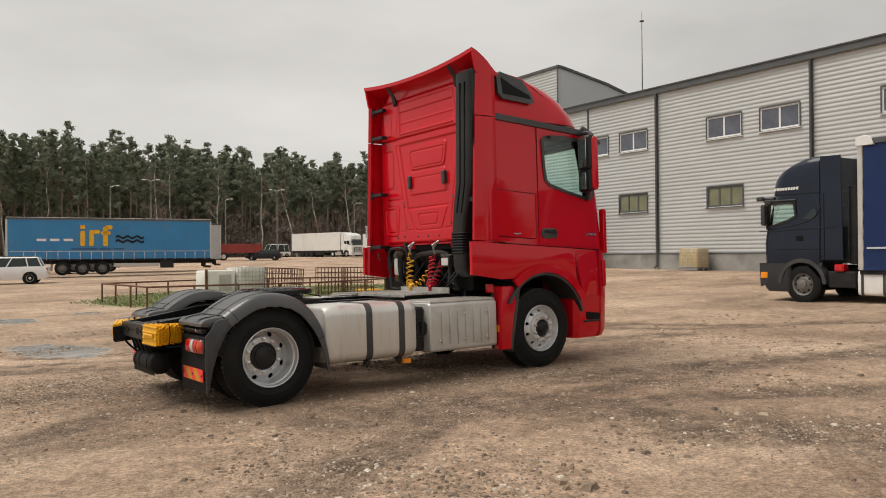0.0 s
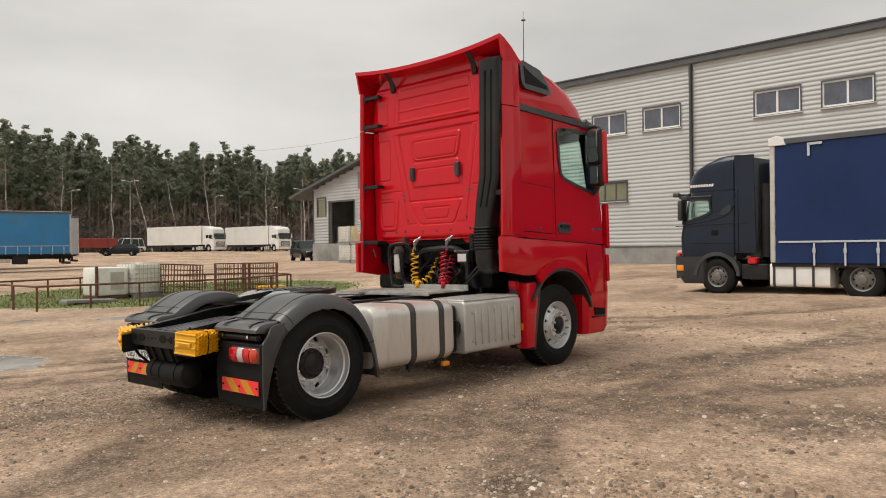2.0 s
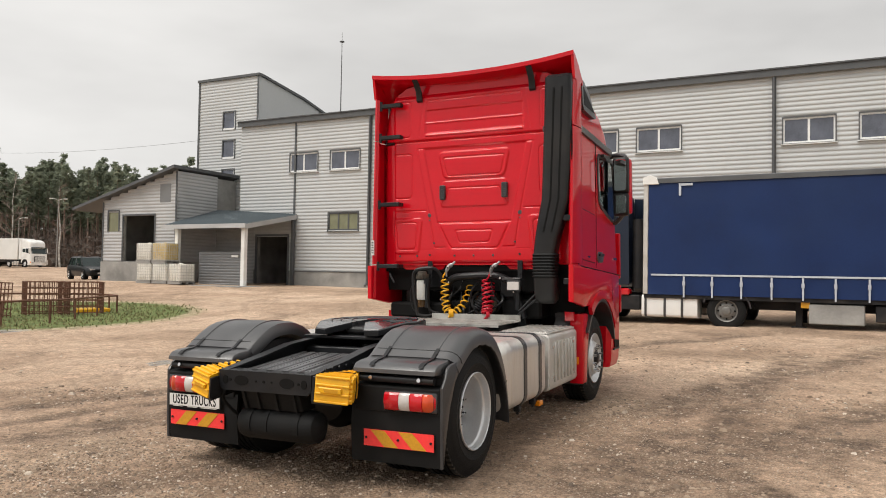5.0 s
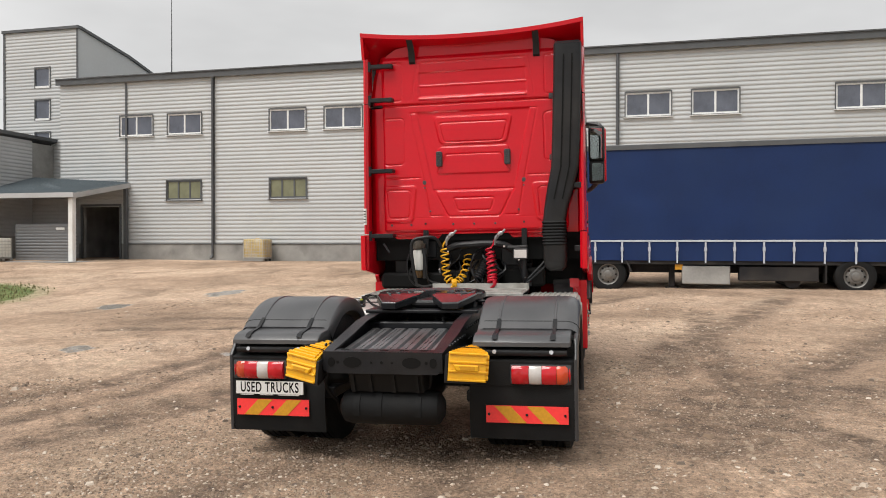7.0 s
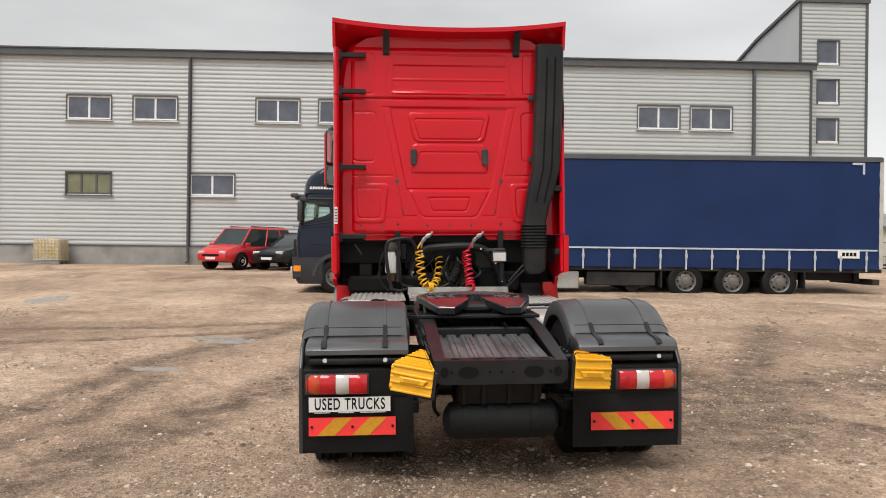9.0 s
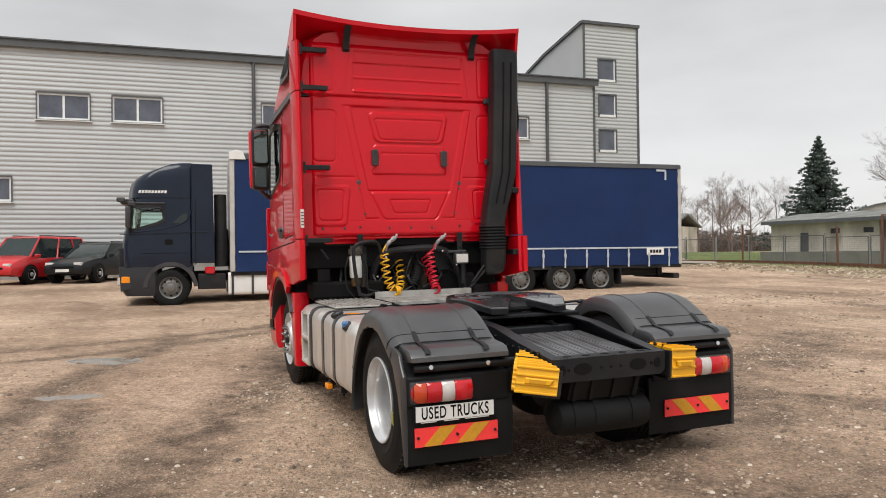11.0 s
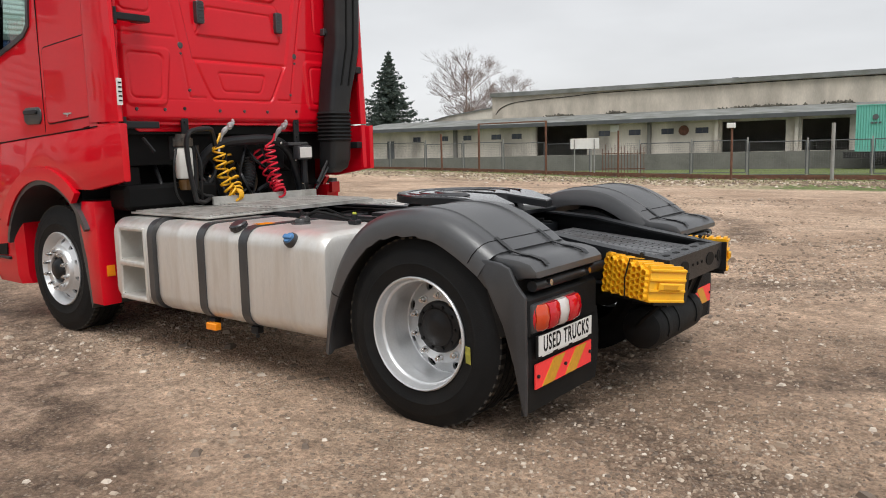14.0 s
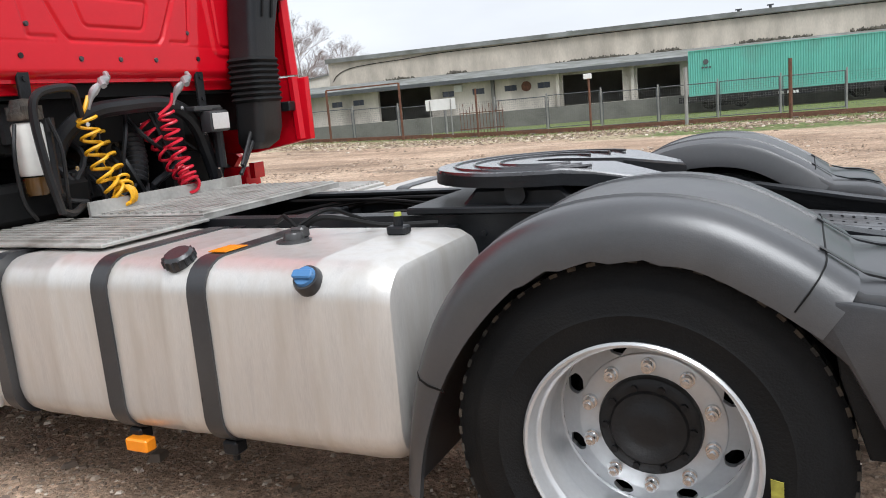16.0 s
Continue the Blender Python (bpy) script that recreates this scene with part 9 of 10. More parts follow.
box(bm, -0.6, LEN, min(fy(-0.93), fy(-0.88)), max(fy(-0.93), fy(-0.88)), 3.58, 3.86)
part("gutter", bm, DARK_TRIM, ware)
bm = B()
box(bm, 11.0, LEN, min(fy(4.2), fy(4.6)), max(fy(4.2), fy(4.6)), 4.3, 6.52)
box(bm, 10.7, 11.0, min(fy(4.2), fy(20)), max(fy(4.2), fy(20)), 4.3, 6.5)
part("upper_wall", bm, BRICK_BAND, ware, "cream brick upper wall")
bm = B()
prism(bm, [(fy(a), z) for a, z in ((3.90, 6.42), (3.90, 6.76), (12, 7.25), (20, 6.72), (20, 6.5), (12, 7.05))], "x", 10.6, LEN)
part("upper_roof", bm, ROOF_FELT, ware)
# lower end bay whose roof climbs to the upper wall
bm = B()
prism(bm, [(3.9, 4.2), (4.0, 4.50), (6.3, 5.00), (10.69, 5.52), (10.69, 4.2)], "y", min(fy(4.25), fy(19.6)), max(fy(4.25), fy(19.6)))
part("end_bay", bm, PLASTER, ware)
bm = B()
prism(bm, [(3.2, 4.36), (3.9, 4.56), (6.3, 5.08), (10.69, 5.60), (10.69, 5.52), (6.3, 5.00), (4.0, 4.50), (3.3, 4.30)], "y", min(fy(4.1), fy(19.8)), max(fy(4.1), fy(19.8)))
part("end_bay_roof", bm, ROOF_FELT, ware)
# cable sagging along the upper wall
bm = B()
sweep(bm, smooth_line([(11.05, fy(4.16), 4.95), (11.5, fy(4.16), 5.45), (12.6, fy(4.16), 5.85), (14.5, fy(4.16), 6.02), (17.5, fy(4.16), 6.12), (20.5, fy(4.16), 6.28), (27.0, fy(4.16), 6.32), (36.0, fy(4.16), 6.36), (52.0, fy(4.16), 6.34), (70.0, fy(4.16), 6.34)], 5), 0.028, 5)
part("cable", bm, INK, ware, "black cable sagging along the upper wall")
# moss and litter heaped where the lean-to roof meets the wall
rng = random.Random(61)
bm = B()
for u0, u1, n, hh in ((15.4, 18.4, 46, 0.20), (20.6, 22.6, 50, 0.26), (29.5, 36.0, 90, 0.12), (36.5, 38.5, 60, 0.26), (42.0, 47.5, 120, 0.22), (49.0, 54.0, 110, 0.34), (58.0, 62.0, 70, 0.25)):
    for k in range(n):
        u = rng.triangular(u0, u1)
        r = rng.uniform(0.05, 0.16)
        q = Matrix.Translation((u, fy(4.10 - rng.uniform(0, 0.25)), 4.57 + rng.uniform(0, hh) * 0.35)) @ Euler((rng.uniform(0, 3), rng.uniform(0, 3), 0)).to_matrix().to_4x4() @ Matrix.Diagonal((r * 1.5, r * 0.6, r * 0.6, 1))
        bmesh.ops.create_icosphere(bm, subdivisions=1, radius=1.0, matrix=q)
tagged(part("roof_moss", bm, mat("dark_roof_moss", (0.11, 0.10, 0.078), 0.95, 0, 0.4, 2, 20), ware, "dark moss along the roof joint"), kind="stuff")
bm = B()
box(bm, 0.5, LEN, min(fy(-2.4), fy(-0.003)), max(fy(-2.4), fy(-0.003)), 0.2, 1.33)
part("dock", bm, DOCK, ware, "stained concrete loading dock")
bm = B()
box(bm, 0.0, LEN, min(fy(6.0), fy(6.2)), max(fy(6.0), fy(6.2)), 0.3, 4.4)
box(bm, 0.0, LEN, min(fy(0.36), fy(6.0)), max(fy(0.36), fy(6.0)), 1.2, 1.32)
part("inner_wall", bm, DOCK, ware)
for a, b, z0, z1 in SM:
    bm = B()
    box(bm, a, b, min(fy(0.10), fy(0.13)), max(fy(0.10), fy(0.13)), z0, z1)
    w = part("window", bm, PANE, ware)
    for p in (a, (a + b) / 2 - 0.02, b - 0.05):
        bm = B()
        box(bm, p, p + 0.05, min(fy(0.06), fy(0.099)), max(fy(0.06), fy(0.099)), z0, z1)
        part("bar", bm, DARK_TRIM, w)
for a, b, z0, z1 in DOORW:
    bm = B()
    box(bm, a, b, min(fy(0.10), fy(0.15)), max(fy(0.10), fy(0.15)), z0, z1)
    part("door", bm, DARK_TRIM, ware)
for u in (9.4, 25.5, 30.2, 35.3, 44.0, 58.0):
    bm = B()
    box(bm, u - 0.11, u + 0.11, min(fy(-0.4), fy(-0.02)), max(fy(-0.4), fy(-0.02)), 1.331, 3.62)
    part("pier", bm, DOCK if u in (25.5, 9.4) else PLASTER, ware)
bm = B()
box(bm, 22.6, 23.2, min(fy(-0.3), fy(-0.01)), max(fy(-0.3), fy(-0.01)), 3.0, 3.5, 0.03)
part("air_unit", bm, WHITE_PLASTIC, ware, "pale wall-mounted air unit")
bm = B()
revolve(bm, [(0.0, 0.02), (0.34, 0.02), (0.36, 0.0), (0.36, -0.05)], (27.9, fy(-0.03), 2.95), "y" if FRONT < 0 else "-y", 20)
part("round_fan", bm, RUST, ware, "rusty round wall fan")

for u, h in ((30.5, 0.08), (42.5, 0.22), (44.6, 0.30)):
    bm = B()
    cyl(bm, (u, fy(5.2), 6.6), (u, fy(5.2), 6.75 + h), 0.10, 8)
    box(bm, u - 0.22, u + 0.22, min(fy(5.0), fy(5.4)), max(fy(5.0), fy(5.4)), 6.75 + h, 6.82 + h, 0.01)
    part("roof_vent", bm, DARK_TRIM, ware, "dark roof vent")

# container wagon on the far rails
cont = thing("container_wagon", WH @ Matrix.Translation((38.9, fy(-4.3), 0)), "teal shipping container on a dark rail wagon", "rail wagon")
bm = B()
n = 90
ring = []
for i in range(n * 4 + 1):
    x = 12.2 * i / (n * 4)
    ring.append((x, (0.0, 0.0, 0.035, 0.035)[i % 4]))
for side in (-1, 1):
    loft(bm, [[(x, side * (1.2 - d), z) for z in (1.32, 3.88)] for x, d in ring], False, False)
box(bm, 0.0, 0.06, -1.2, 1.2, 1.25, 3.92)
box(bm, 12.14, 12.2, -1.2, 1.2, 1.25, 3.92)
box(bm, 0, 12.2, -1.22, 1.22, 3.86, 3.92)
box(bm, 0, 12.2, -1.22, 1.22, 1.22, 1.34)
part("container", bm, TEAL, cont, "teal corrugated shipping container")
bm = B()
yy = -FRONT * 1.225
cyl(bm, (1.0, yy, 3.2), (1.0, yy - FRONT * 0.006, 3.2), 0.16, 16)
for k in range(3):
    box(bm, 0.75 + k * 0.2, 0.9 + k * 0.2, min(yy, yy - FRONT * 0.006), max(yy, yy - FRONT * 0.006), 2.82, 2.92)
part("mark", bm, DARK_TRIM, cont)
bm = B()
box(bm, -0.6, 24.5, -1.2, 1.2, 0.85, 1.2)
for x in (1.2, 3.0, 9.5, 11.3, 14.5, 16.3, 21, 22.8):
    for y in (-0.75, 0.75):
        cyl(bm, (x, y - 0.06, 0.78), (x, y + 0.06, 0.78), 0.42, 20)
box(bm, 0.8, 3.4, -1.0, 1.0, 0.55, 0.85)
part("wagon_frame", bm, TRAILER_FRAME, cont)
bm = B()
for k in range(7):
    if k != 2:
        box(bm, 5.0 + k * 0.16, 5.11 + k * 0.16, min(yy, yy - FRONT * 0.01), max(yy, yy - FRONT * 0.01), 0.93, 1.09)
part("number_bars", bm, WHITE, cont)
c2 = thing("container_wagon", WH @ Matrix.Translation((51.4, fy(-4.3), 0)), "second teal container on the rail wagon", "rail wagon")
part_copy(bpy.data.objects["container"], Matrix(), c2)

# ---- fence along the track ----
FD = Vector((1, 0.1345, 0)).normalized()
FYAW = math.degrees(math.atan2(0.1345, 1))


def fence_at(s, off=0.0):
    p = Vector((4.19, -21.2, 0)) + FD * s + Vector((-FD.y, FD.x, 0)) * off
    return p.x, p.y, ground_z(p.x, p.y)


MESH_WIRE = mat("grey_fence_wire", (0.20, 0.20, 0.195), 0.6, 0.5, 0.2, 3, 20)
fence = thing("mesh_fence", Matrix(), "grey wire-mesh fence on concrete and steel posts along a railway", "fence")
post_c = None
frame_c = None
s = -30.0
k = 0
while s < 60:
    x, y, z = fence_at(s, -3.4)
    if post_c is None:
        bm = B()
        box(bm, -0.034, 0.034, -0.034, 0.034, -0.3, 1.75, 0.008)
        post_c = part("post", bm, CONCRETE, fence, "pale concrete post")
        post_c.matrix_basis = pose(x, y, z, 0, 0, FYAW)
        bm = B()
        for a in (0.06, 2.42):
            cyl(bm, (a, 0.05, 0.15), (a, 0.05, 1.62), 0.020, 6)
        for h in (0.15, 1.62):
            cyl(bm, (0.06, 0.05, h), (2.42, 0.05, h), 0.020, 6)
        frame_c = part("panel_frame", bm, DARK_TRIM, fence, "dark steel panel frame")
        frame_c.matrix_basis = pose(x, y, z, 0, 0, FYAW)
        bm = B()
        for i in range(24):
            a = 0.10 + i * 0.098
            cyl(bm, (a, 0.05, 0.15), (a, 0.05, 1.62), 0.0035, 3)
        for i in range(15):
            cyl(bm, (0.06, 0.05, 0.2 + i * 0.098), (2.42, 0.05, 0.2 + i * 0.098), 0.0035, 3)
        wire_c = part("wire_mesh", bm, MESH_WIRE, fence, "grey wire mesh")
        wire_c.matrix_basis = pose(x, y, z, 0, 0, FYAW)
    else:
        jig = random.Random(k).uniform(-0.05, 0.05)
        part_copy(post_c, pose(x, y, z + jig, 0, 0, FYAW), fence)
        if k % 7 != 3:
            part_copy(frame_c, pose(x, y, z + jig, 0, 0, FYAW), fence)
        part_copy(wire_c, pose(x, y, z, 0, 0, FYAW), fence)
    s += 2.5
    k += 1


def lone_post(s, h, r, material, label, head=False):
    x, y, z = fence_at(s)
    p = thing("lone_post", pose(x, y, z, random.Random(int(s)).uniform(-1.5, 1.5), 0, FYAW), label, "post")
    bm = B()
    cyl(bm, (0, 0, -0.3), (0, 0, h), r, 8)
    part("shaft", bm, material, p)
    if head:
        bm = B()
        box(bm, -0.12, 0.20, -0.12, 0.12, h - 0.05, h + 0.16, 0.02)
        part("lamp_box", bm, WHITE, p)


lone_post(12.4, 2.1, 0.045, RUST, "thin rusty steel post")
lone_post(7.5, 2.2, 0.05, RUST, "rusty post with a white lamp box", True)
lone_post(3.7, 2.25, 0.07, CONCRETE, "pale concrete post by the track")
lone_post(-0.1, 2.25, 0.07, RUST, "red rusty steel post by the track")
lone_post(-7.0, 2.25, 0.06, RUST, "red rusty steel post by the track")
lone_post(27.4, 2.1, 0.05, RUST, "rusty post with a white lamp box", True)
lone_post(21.8, 1.9, 0.05, RUST, "thin rusty steel post")
x0, y0, z0 = fence_at(17.8)
goal = thing("steel_gate_frame", pose(x0, y0, z0, 0, 0, FYAW), "rusty square steel gate frame beside the track", "gate frame")
for a in (-1.85, 1.8):
    bm = B()
    box(bm, a - 0.04, a + 0.04, -0.04, 0.04, -0.2, 2.48)
    part("upright", bm, RUST, goal)
bm = B()
box(bm, -1.85, 1.8, -0.03, 0.03, 2.44, 2.50)
part("crossbar", bm, RUST, goal)
x0, y0, z0 = fence_at(14.4, -1.0)
sg = thing("blank_sign", pose(x0, y0, z0, 0, 0, FYAW), "blank white sign board on two posts", "sign")
bm = B()
box(bm, -0.72, 0.72, -0.01, 0.01, 1.25, 1.75)
part("board", bm, WHITE, sg)
for a in (-0.5, 0.5):
    bm = B()
    cyl(bm, (a, 0.03, -0.2), (a, 0.03, 1.7), 0.03, 6)
    part("leg", bm, CONCRETE, sg)
x0, y0, z0 = fence_at(12.4, -0.6)
sp = thing("spiked_panel", pose(x0, y0, z0, 0, 0, FYAW), "leaning panel of rusty spikes", "fence panel")
for i in range(14):
    bm = B()
    cyl(bm, (-1.0 + i * 0.15, 0.0, 0), (-1.0 + i * 0.15, 0.05, 1.35 + 0.15 * math.sin(i * 2.2)), 0.014, 5)
    part("spike", bm, RUST, sp)
bm = B()
box(bm, -1.05, 1.0, -0.02, 0.02, 0.35, 0.39)
box(bm, -1.05, 1.0, -0.0, 0.04, 1.05, 1.09)
part("bar", bm, RUST, sp)

# rails by the fence
rails = thing("railway_track", Matrix(), "old rusty railway rails in grass", "railway", kind="structure")
for off in (-0.6, -2.1):
    bm = B()
    prev = None
    ring = []
    for i in range(46):
        x, y, z = fence_at(-40 + i * 2.4, off)
        ring.append([(x - 0.004, y - 0.035, z + 0.0), (x - 0.004, y - 0.035, z + 0.14), (x + 0.004, y + 0.035, z + 0.14), (x + 0.004, y + 0.035, z + 0.0)])
    loft(bm, ring)
    part("rail", bm, RUST, rails)
for i in range(70):
    x, y, z = fence_at(-38 + i * 1.3, -1.35)
    if i == 0:
        bm = B()
        box(bm, -0.12, 0.12, -1.2, 1.2, -0.06, 0.035, 0.01)
        sl = part("sleeper", bm, mat("old_wood_sleeper", (0.10, 0.08, 0.062), 0.9, 0, 0.3, 4, 40), rails)
        sl.matrix_basis = pose(x, y, z, 0, 0, FYAW)
    else:
        part_copy(sl, pose(x, y, z, 0, 0, FYAW), rails)

# track up to the far sheds
bm = B()
pts = smooth_line([(31.38, -12.98, 0), (38.5, -19.34, 0), (48.64, -26.15, 0), (64.75, -31.84, 0), (90.96, -42.34, 0)], 8)
ring = []
for i, p in enumerate(pts):
    d = (pts[min(i + 1, len(pts) - 1)] - pts[max(i - 1, 0)]).normalized()
    nrm = Vector((-d.y, d.x, 0))
    ring.append([(*(p + nrm * w).xy, ground_z(*(p + nrm * w).xy) + h) for w, h in ((-2.2, -0.05), (-1.8, 0.05), (0, 0.10), (1.8, 0.05), (2.2, -0.05))])
loft(bm, ring, False, False)
tagged(part("dirt_road", bm, mat("pale_dirt_road", (0.30, 0.255, 0.20), 0.95, 0, 0.2, 0.8, 9, bump=0.3, bump_scale=10)), "pale dirt road leading off past the fence", "road", kind="structure")
far = thing("low_shed", pose(85.0, -44.46, ground_z(85.0, -44.46), 0, 0, 31), "low grey shed far behind the fence", "shed")
bm = B()
box(bm, -8, 8, -4, 4, 0, 3.2)
part("wall", bm, PLASTER, far)
bm = B()
prism(bm, [(-4.5, 3.1), (0, 4.6), (4.5, 3.1), (4.5, 3.3), (0, 4.85), (-4.5, 3.3)], "x", -8.4, 8.4)
part("roof", bm, ROOF_FELT, far)


# ---- trees ----
PINE_BARK = mat("pine_bark", (0.25, 0.18, 0.14), 0.9, 0, 0.35, 0.4, 6)
BIRCH_BARK = mat("birch_bark", (0.50, 0.48, 0.44), 0.8, 0, 0.25, 1.5, 12, dirt=(0.08, 0.07, 0.06), dirt_amount=0.8, dirt_scale=2.0)
TWIG = mat("bare_twigs", (0.18, 0.128, 0.105), 0.9, 0, 0.25, 0.6, 8)


def leaf_mat(name, dark, light):
    """Thin leaves: half of the light goes through."""
    m = bpy.data.materials.new(name)
    m.use_nodes = True
    nt = m.node_tree
    b = nt.nodes["Principled BSDF"]
    b.inputs["Roughness"].default_value = 0.85
    g = nt.nodes.new("ShaderNodeNewGeometry")
    r = nt.nodes.new("ShaderNodeValToRGB")
    r.color_ramp.elements[0].color = (*dark, 1)
    r.color_ramp.elements[1].color = (*light, 1)
    nt.links.new(g.outputs["Random Per Island"], r.inputs[0])
    nt.links.new(r.outputs[0], b.inputs["Base Color"])
    tl = nt.nodes.new("ShaderNodeBsdfTranslucent")
    nt.links.new(r.outputs[0], tl.inputs["Color"])
    add = nt.nodes.new("ShaderNodeMixShader")
    add.inputs[0].default_value = 0.45
    nt.links.new(b.outputs[0], add.inputs[1])
    nt.links.new(tl.outputs[0], add.inputs[2])
    nt.links.new(add.outputs[0], nt.nodes["Material Output"].inputs["Surface"])
    return m


# pine needles lighter than real foliage, with distance haze put into the colour
NEEDLES = leaf_mat("pine_needles", (0.185, 0.215, 0.155), (0.28, 0.31, 0.225))
SPRUCE = leaf_mat("spruce_needles", (0.055, 0.080, 0.068), (0.13, 0.165, 0.14))
BRUSH = leaf_mat("brown_undergrowth", (0.16, 0.137, 0.120), (0.215, 0.185, 0.162))


class Heap:
    """Gathers loose faces for one large mesh."""

    def __init__(self):
        self.v, self.f = [], []

    def clump(self, c, r, rng, flat=0.6):
        n = len(self.v)
        a = rng.uniform(0, 6.28)
        for k in range(5):
            t = a + k * 1.2566
            q = r * rng.uniform(0.6, 1.35)
            self.v.append((c[0] + q * math.cos(t), c[1] + q * math.sin(t), c[2] + r * flat * rng.uniform(-0.6, 0.5)))
        self.v.append((c[0] + rng.uniform(-0.3, 0.3) * r, c[1] + rng.uniform(-0.3, 0.3) * r, c[2] + r * flat * rng.uniform(0.5, 1.2)))
        self.f += [(n + k, n + (k + 1) % 5, n + 5) for k in range(5)]

    def tuft(self, c, r, rng, n=4):
        """Thin blades turned every way round a point."""
        for k in range(n):
            i = len(self.v)
            for j in range(3):
                self.v.append((c[0] + rng.uniform(-r, r), c[1] + rng.uniform(-r, r), c[2] + rng.uniform(-r, r) * 0.75))
            self.f.append((i, i + 1, i + 2))

    def stick(self, a, b, r0, r1, seg=5):
        a, b = Vector(a), Vector(b)
        d = (b - a).normalized()
        u = d.orthogonal().normalized()
        w = d.cross(u)
        n = len(self.v)
        for p, r in ((a, r0), (b, r1)):
            for k in range(seg):
                t = 6.2831853 * k / seg
                self.v.append(tuple(p + r * (math.cos(t) * u + math.sin(t) * w)))
        self.f += [(n + k, n + (k + 1) % seg, n + seg + (k + 1) % seg, n + seg + k) for k in range(seg)]

    def done(self, name, material, parent=None, label=""):
        me = bpy.data.meshes.new(name)
        me.from_pydata(self.v, [], self.f)
        me.materials.append(material)
        ob = new(name, me)
        ob.parent = parent
        return tagged(ob, label) if label else ob


def build_forest():
    rng = random.Random(21)
    wood = thing("pine_wood", Matrix(), "dense dark pine wood behind the yard", "forest", kind="stuff")
    trunks, crowns, brush, twigs = Heap(), Heap(), Heap(), Heap()
    for row in range(6):
        yaw = 43.0 + row * 0.17
        while yaw < 101:
            r = 158 + row * 8 + rng.uniform(-3.5, 3.5) + 10 * math.sin(radians(yaw * 7))
            x, y = r * math.cos(radians(yaw)), r * math.sin(radians(yaw))
            z = ground_z(x, y)
            H = lerp(19.0, 21.6, step01(59, 69, yaw)) + rng.uniform(-3.4, 1.6) + row * 0.45 + 1.2 * math.sin(yaw * 1.7)
            if rng.random() < 0.10:
                H += rng.uniform(1.2, 2.6)
            lean = rng.uniform(-0.7, 0.7), rng.uniform(-0.7, 0.7)
            top = (x + lean[0], y + lean[1], z + H)
            trunks.stick((x, y, z - 0.5), top, rng.uniform(0.13, 0.20), 0.05)
            # tiers of boughs, each a loose fan of needle tufts
            base = H * rng.uniform(0.34, 0.58)
            reach = rng.uniform(2.0, 3.3)
            n = rng.randint(14, 22) if row < 4 else 11
            for k in range(n):
                t = (k + rng.random()) / n
                h = lerp(base, H, t)
                L = reach * (1 - 0.82 * t ** 1.4) * rng.uniform(0.55, 1.15)
                a = rng.uniform(0, 6.28)
                ux, uy = math.cos(a), math.sin(a)
                sx, sy = x + lean[0] * t, y + lean[1] * t
                rise = rng.uniform(0.0, 0.5)
                for q in range(8):
                    f = (q + 0.6) / 8
                    s = 0.45 * (1.1 - f * 0.5)
                    crowns.tuft((sx + ux * L * f + rng.uniform(-s, s), sy + uy * L * f + rng.uniform(-s, s), z + h + rise * L * f + rng.uniform(-0.3, 0.25)), rng.uniform(0.42, 0.72), rng, 4)
            for k in range(5):
                h, a = H * rng.uniform(0.22, 0.55), rng.uniform(0, 6.28)
                twigs.stick((x, y, z + h), (x + 1.4 * math.cos(a), y + 1.4 * math.sin(a), z + h + rng.uniform(-0.2, 0.5)), 0.035, 0.012, 3)
            yaw += rng.uniform(0.36, 0.72)
    for k in range(17000):
        yaw, r = rng.uniform(42, 101), rng.uniform(154, 205)
        x, y = r * math.cos(radians(yaw)), r * math.sin(radians(yaw))
        z = ground_z(x, y)
        h = rng.uniform(2.5, 12.0) * rng.random() + 1.0
        dx, dy = rng.uniform(-0.6, 0.6), rng.uniform(-0.6, 0.6)
        twigs.stick((x, y, z - 0.2), (x + dx, y + dy, z + h), 0.045, 0.012, 3)
        brush.tuft((x + dx, y + dy, z + h * rng.uniform(0.1, 0.95)), rng.uniform(0.35, 0.8), rng, 5)
    for k in range(15000):
        yaw, r = rng.uniform(40, 104), rng.uniform(203, 222)
        x, y = r * math.cos(radians(yaw)), r * math.sin(radians(yaw))
        h = 14.5 * rng.random() ** 1.1
        (crowns if h > 8.0 else brush).tuft((x, y, ground_z(x, y) + h), rng.uniform(1.0, 1.9), rng, 3)
    trunks.done("trunks", PINE_BARK, wood)
    crowns.done("crowns", NEEDLES, wood, "dark green pine crowns")
    brush.done("undergrowth", BRUSH, wood)
    twigs.done("bare_stems", TWIG, wood)


build_forest()


def branch(heap, p, d, length, r, depth, rng, up=0.15, fork=3):
    q = Vector(p) + Vector(d) * length
    heap.stick(p, q, r, r * 0.66, 5 if r > 0.03 else 3)
    if depth == 0:
        return
    for k in range(fork + (1 if depth < 3 else 0)):
        nd = Vector(d) + Vector((rng.uniform(-0.75, 0.75), rng.uniform(-0.75, 0.75), rng.uniform(-0.25, 0.5) + up))
        t = rng.uniform(0.45, 1.0)
        branch(heap, Vector(p).lerp(q, t), nd.normalized(), length * rng.uniform(0.55, 0.8), r * 0.60, depth - 1, rng, up, fork)


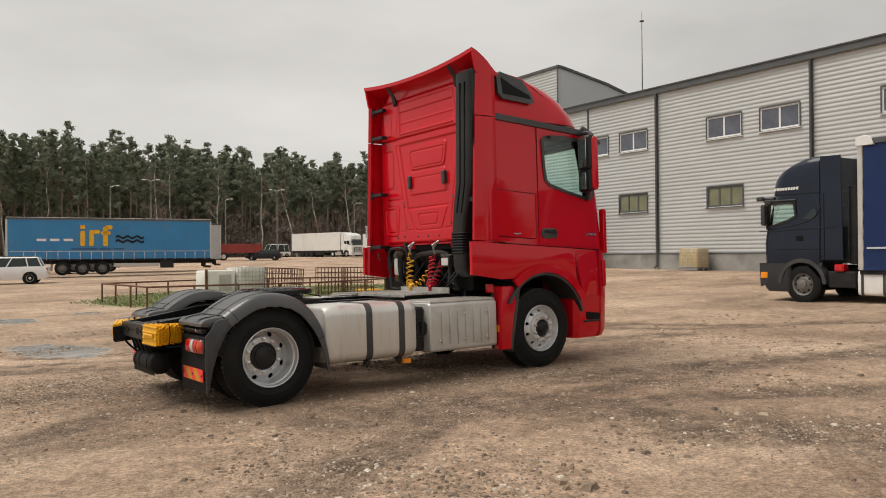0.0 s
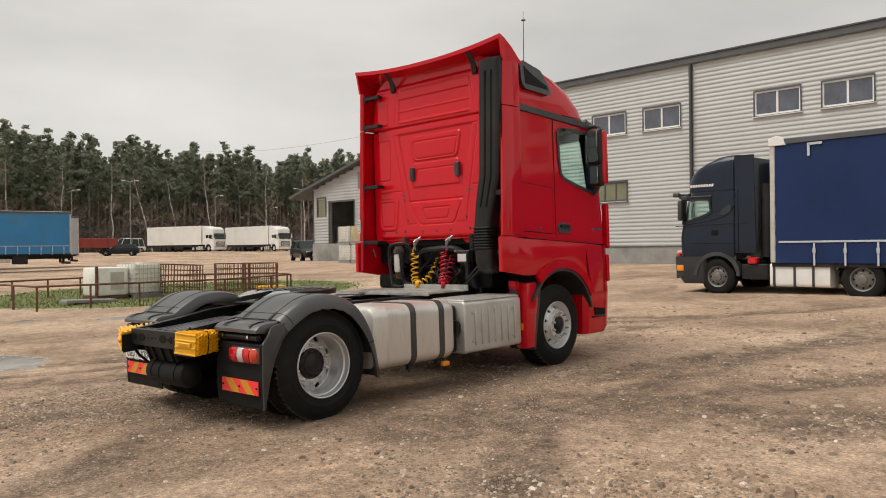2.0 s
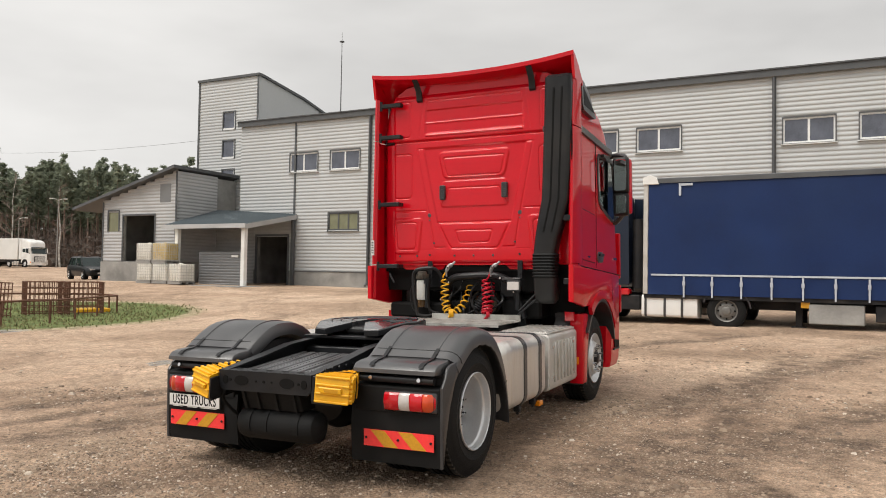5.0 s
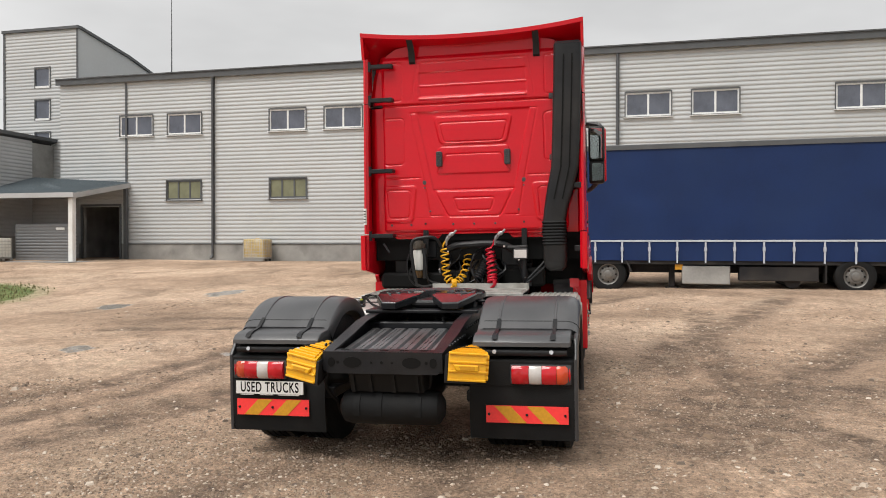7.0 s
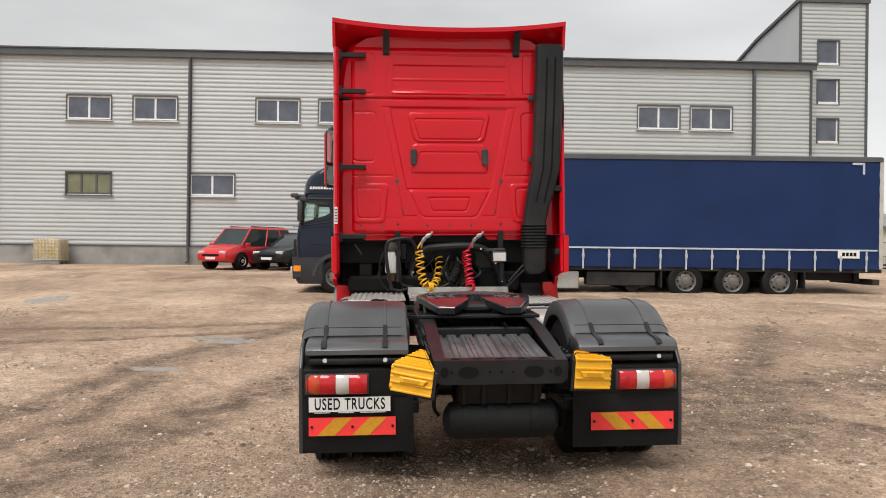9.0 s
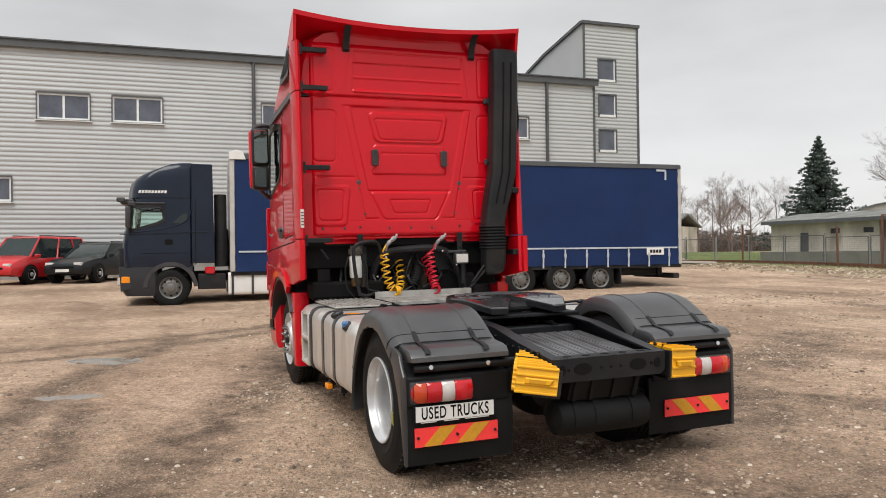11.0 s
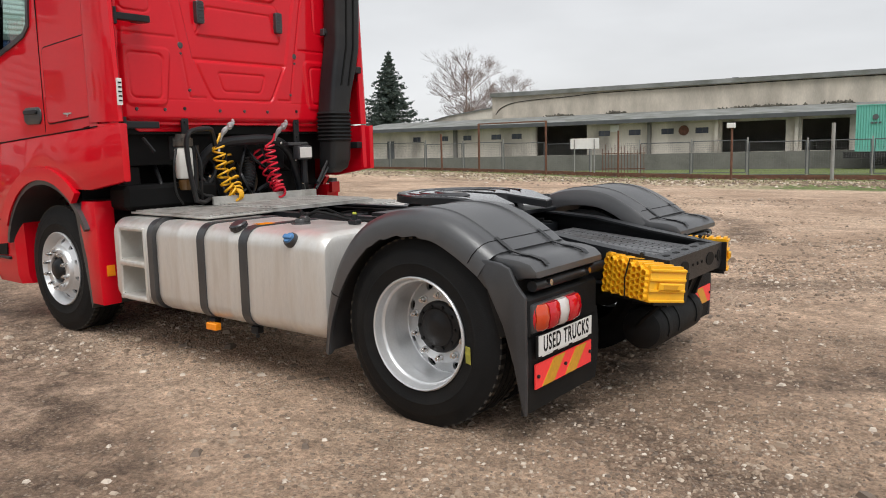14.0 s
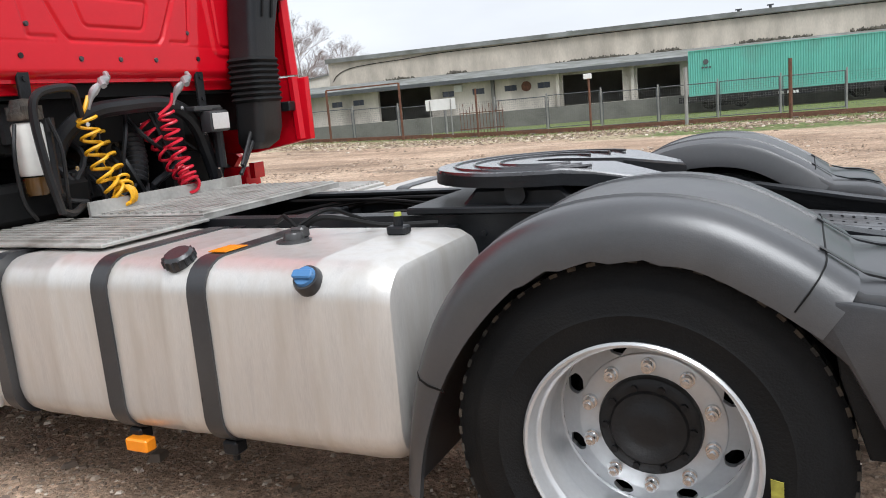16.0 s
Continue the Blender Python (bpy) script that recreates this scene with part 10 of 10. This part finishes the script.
def bare_tree(x, y, h, seed, bark, label, depth=5, lean=(0, 0), r=None, spread=1.0):
    rng = random.Random(seed)
    z = ground_z(x, y)
    t = thing("bare_tree", pose(x, y, z), label, "tree", "bare trees")
    stem, twig = Heap(), Heap()
    r = r or h * 0.014
    top = Vector((lean[0] * h, lean[1] * h, h * 0.96))
    n = 7
    pts = [Vector((0, 0, -0.3)).lerp(top, i / n) + Vector((rng.uniform(-1, 1), rng.uniform(-1, 1), 0)) * h * 0.012 for i in range(n + 1)]
    for i in range(n):
        stem.stick(pts[i], pts[i + 1], r * (1 - 0.9 * i / n), r * (1 - 0.9 * (i + 1) / n), 7)
    for k in range(int((9 + h * 0.5) * (1 if spread == 1 else 1.6))):
        f = rng.uniform(0.30, 0.97)
        i = min(n - 1, int(f * n))
        p = pts[i].lerp(pts[i + 1], f * n - i)
        a = rng.uniform(0, 6.28)
        d = Vector((math.cos(a), math.sin(a), rng.uniform(0.3, 1.1))).normalized()
        reach = 0.17 * (1.15 - f * 0.8) if spread < 1.7 else 0.125 * math.sqrt(max(0.15, 1 - (2.2 * (f - 0.52)) ** 2))
        branch(twig, p, d, h * reach * spread, r * 0.33 * (1.2 - f), depth - (2 if spread < 1.7 else 1), rng, 0.15 if spread < 1.7 else 0.02)
    stem.done("trunk", bark, t)
    twig.done("crown", TWIG, t)
    return t


for i, (yaw, r, h, ln) in enumerate(((83.0, 150, 17, 0.0), (80.6, 152, 19, 0.02), (76.3, 148, 18, 0.0), (75.2, 150, 16.5, 0.03), (72.2, 152, 17, -0.02), (66.5, 148, 15, 0.22), (64.6, 149, 14, 0.20), (62.5, 152, 17, 0.1), (59.0, 150, 16, -0.04), (69.0, 154, 17, 0.02), (85.5, 150, 16, 0.05), (56.0, 152, 15, 0.05))):
    x, y = r * math.cos(radians(yaw)), r * math.sin(radians(yaw))
    side = (-math.sin(radians(yaw)), math.cos(radians(yaw)))
    bare_tree(x, y, h, 40 + i, BIRCH_BARK, "slender bare birch at the wood's edge", 4, (side[0] * ln, side[1] * ln), 0.17)

for i, (x, y, h, r) in enumerate(((73.73, -82.68, 15.2, 0.24), (78.88, -90.58, 13.5, 0.22), (67.81, -86.79, 11.5, 0.18))):
    bare_tree(x, y, h, 70 + i, TWIG, "bare grey-brown birch behind the warehouse", 6, (0.02, 0), r, 1.75)
for i, (x, y, h) in enumerate(((85.26, -58.45, 8.5), (91.22, -56.34, 9.5), (79.23, -56.57, 7.0), (97.3, -60.22, 10), (89.38, -64.38, 9), (101.17, -53.15, 8), (95.07, -48.26, 7.5), (88, -52, 8.5), (82, -62, 9), (93, -66, 11), (86, -70, 10), (99, -48, 8), (80, -52, 6.5))):
    bare_tree(x, y, h, 90 + i, TWIG, "bare bush-like tree by the far road", 6, (0.03, 0), 0.12, 1.6)


def spruce(x, y, h):
    rng = random.Random(3)
    t = thing("spruce_tree", pose(x, y, ground_z(x, y)), "dark blue-green spruce tree", "tree")
    stem, crown = Heap(), Heap()
    stem.stick((0, 0, -0.3), (0, 0, h), 0.22, 0.02, 7)
    arms = 300
    for k in range(arms):
        f = (k + rng.random()) / arms
        f = f ** 0.9
        z = lerp(h * 0.05, h * 0.985, round(f * 26) / 26 * 0.75 + f * 0.25)
        a = k * 2.39996 + rng.uniform(-0.3, 0.3)
        L = lerp(h * 0.56, 0.12, f ** 0.80) * rng.uniform(0.62, 1.12)
        n = max(2, int(L / 0.28))
        for j in range(n):
            q = (j + 0.5) / n
            d = L * q
            sp = 0.10 + 0.34 * (1 - q) * min(1, L / 3)
            rise = -0.20 * d + 0.20 * d * q
            for m_ in range(2):
                crown.tuft((d * math.cos(a) + rng.uniform(-sp, sp), d * math.sin(a) + rng.uniform(-sp, sp), z + rise + rng.uniform(-0.16, 0.12)), rng.uniform(0.20, 0.36), rng, 4)
    stem.done("trunk", PINE_BARK, t)
    crown.done("needles", SPRUCE, t)


spruce(76.45, -68.12, 15.0)


def far_scrub():
    """Low brown thicket along the skyline beyond the road and the warehouse."""
    rng = random.Random(17)
    scrub = thing("thicket", Matrix(), "low brown leafless thicket along the skyline", "thicket", kind="stuff")
    leaves, stems = Heap(), Heap()
    for k in range(9000):
        a, r = rng.uniform(-62, -14), rng.uniform(112, 150)
        x, y = r * math.cos(radians(a)), r * math.sin(radians(a))
        z = ground_z(x, y)
        h = (2.2 + 2.6 * (0.5 + noise.noise(Vector((a * 0.35, 0, 6))))) * rng.uniform(0.3, 1.25)
        stems.stick((x, y, z - 0.2), (x + rng.uniform(-0.5, 0.5), y + rng.uniform(-0.5, 0.5), z + h), 0.04, 0.01, 3)
        leaves.tuft((x, y, z + h * rng.uniform(0.05, 0.8)), rng.uniform(0.35, 0.8), rng, 3)
    leaves.done("thicket_twigs", BRUSH, scrub)
    stems.done("thicket_stems", TWIG, scrub)


far_scrub()

# overhead line above the wood
line = Heap()
pts = [Vector((46.2, 53.8, 12.6)), Vector((67.6, 135.8, 20.2))]
for i in range(24):
    a, b = pts[0].lerp(pts[1], i / 24), pts[0].lerp(pts[1], (i + 1) / 24)
    sag = lambda t: Vector((0, 0, -1.0 * 4 * t * (1 - t)))
    line.stick(a + sag(i / 24), b + sag((i + 1) / 24), 0.014, 0.014, 4)
line.done("overhead_line", DARK_TRIM, thing("power_line", Matrix(), "single dark overhead wire above the wood", "power line"))
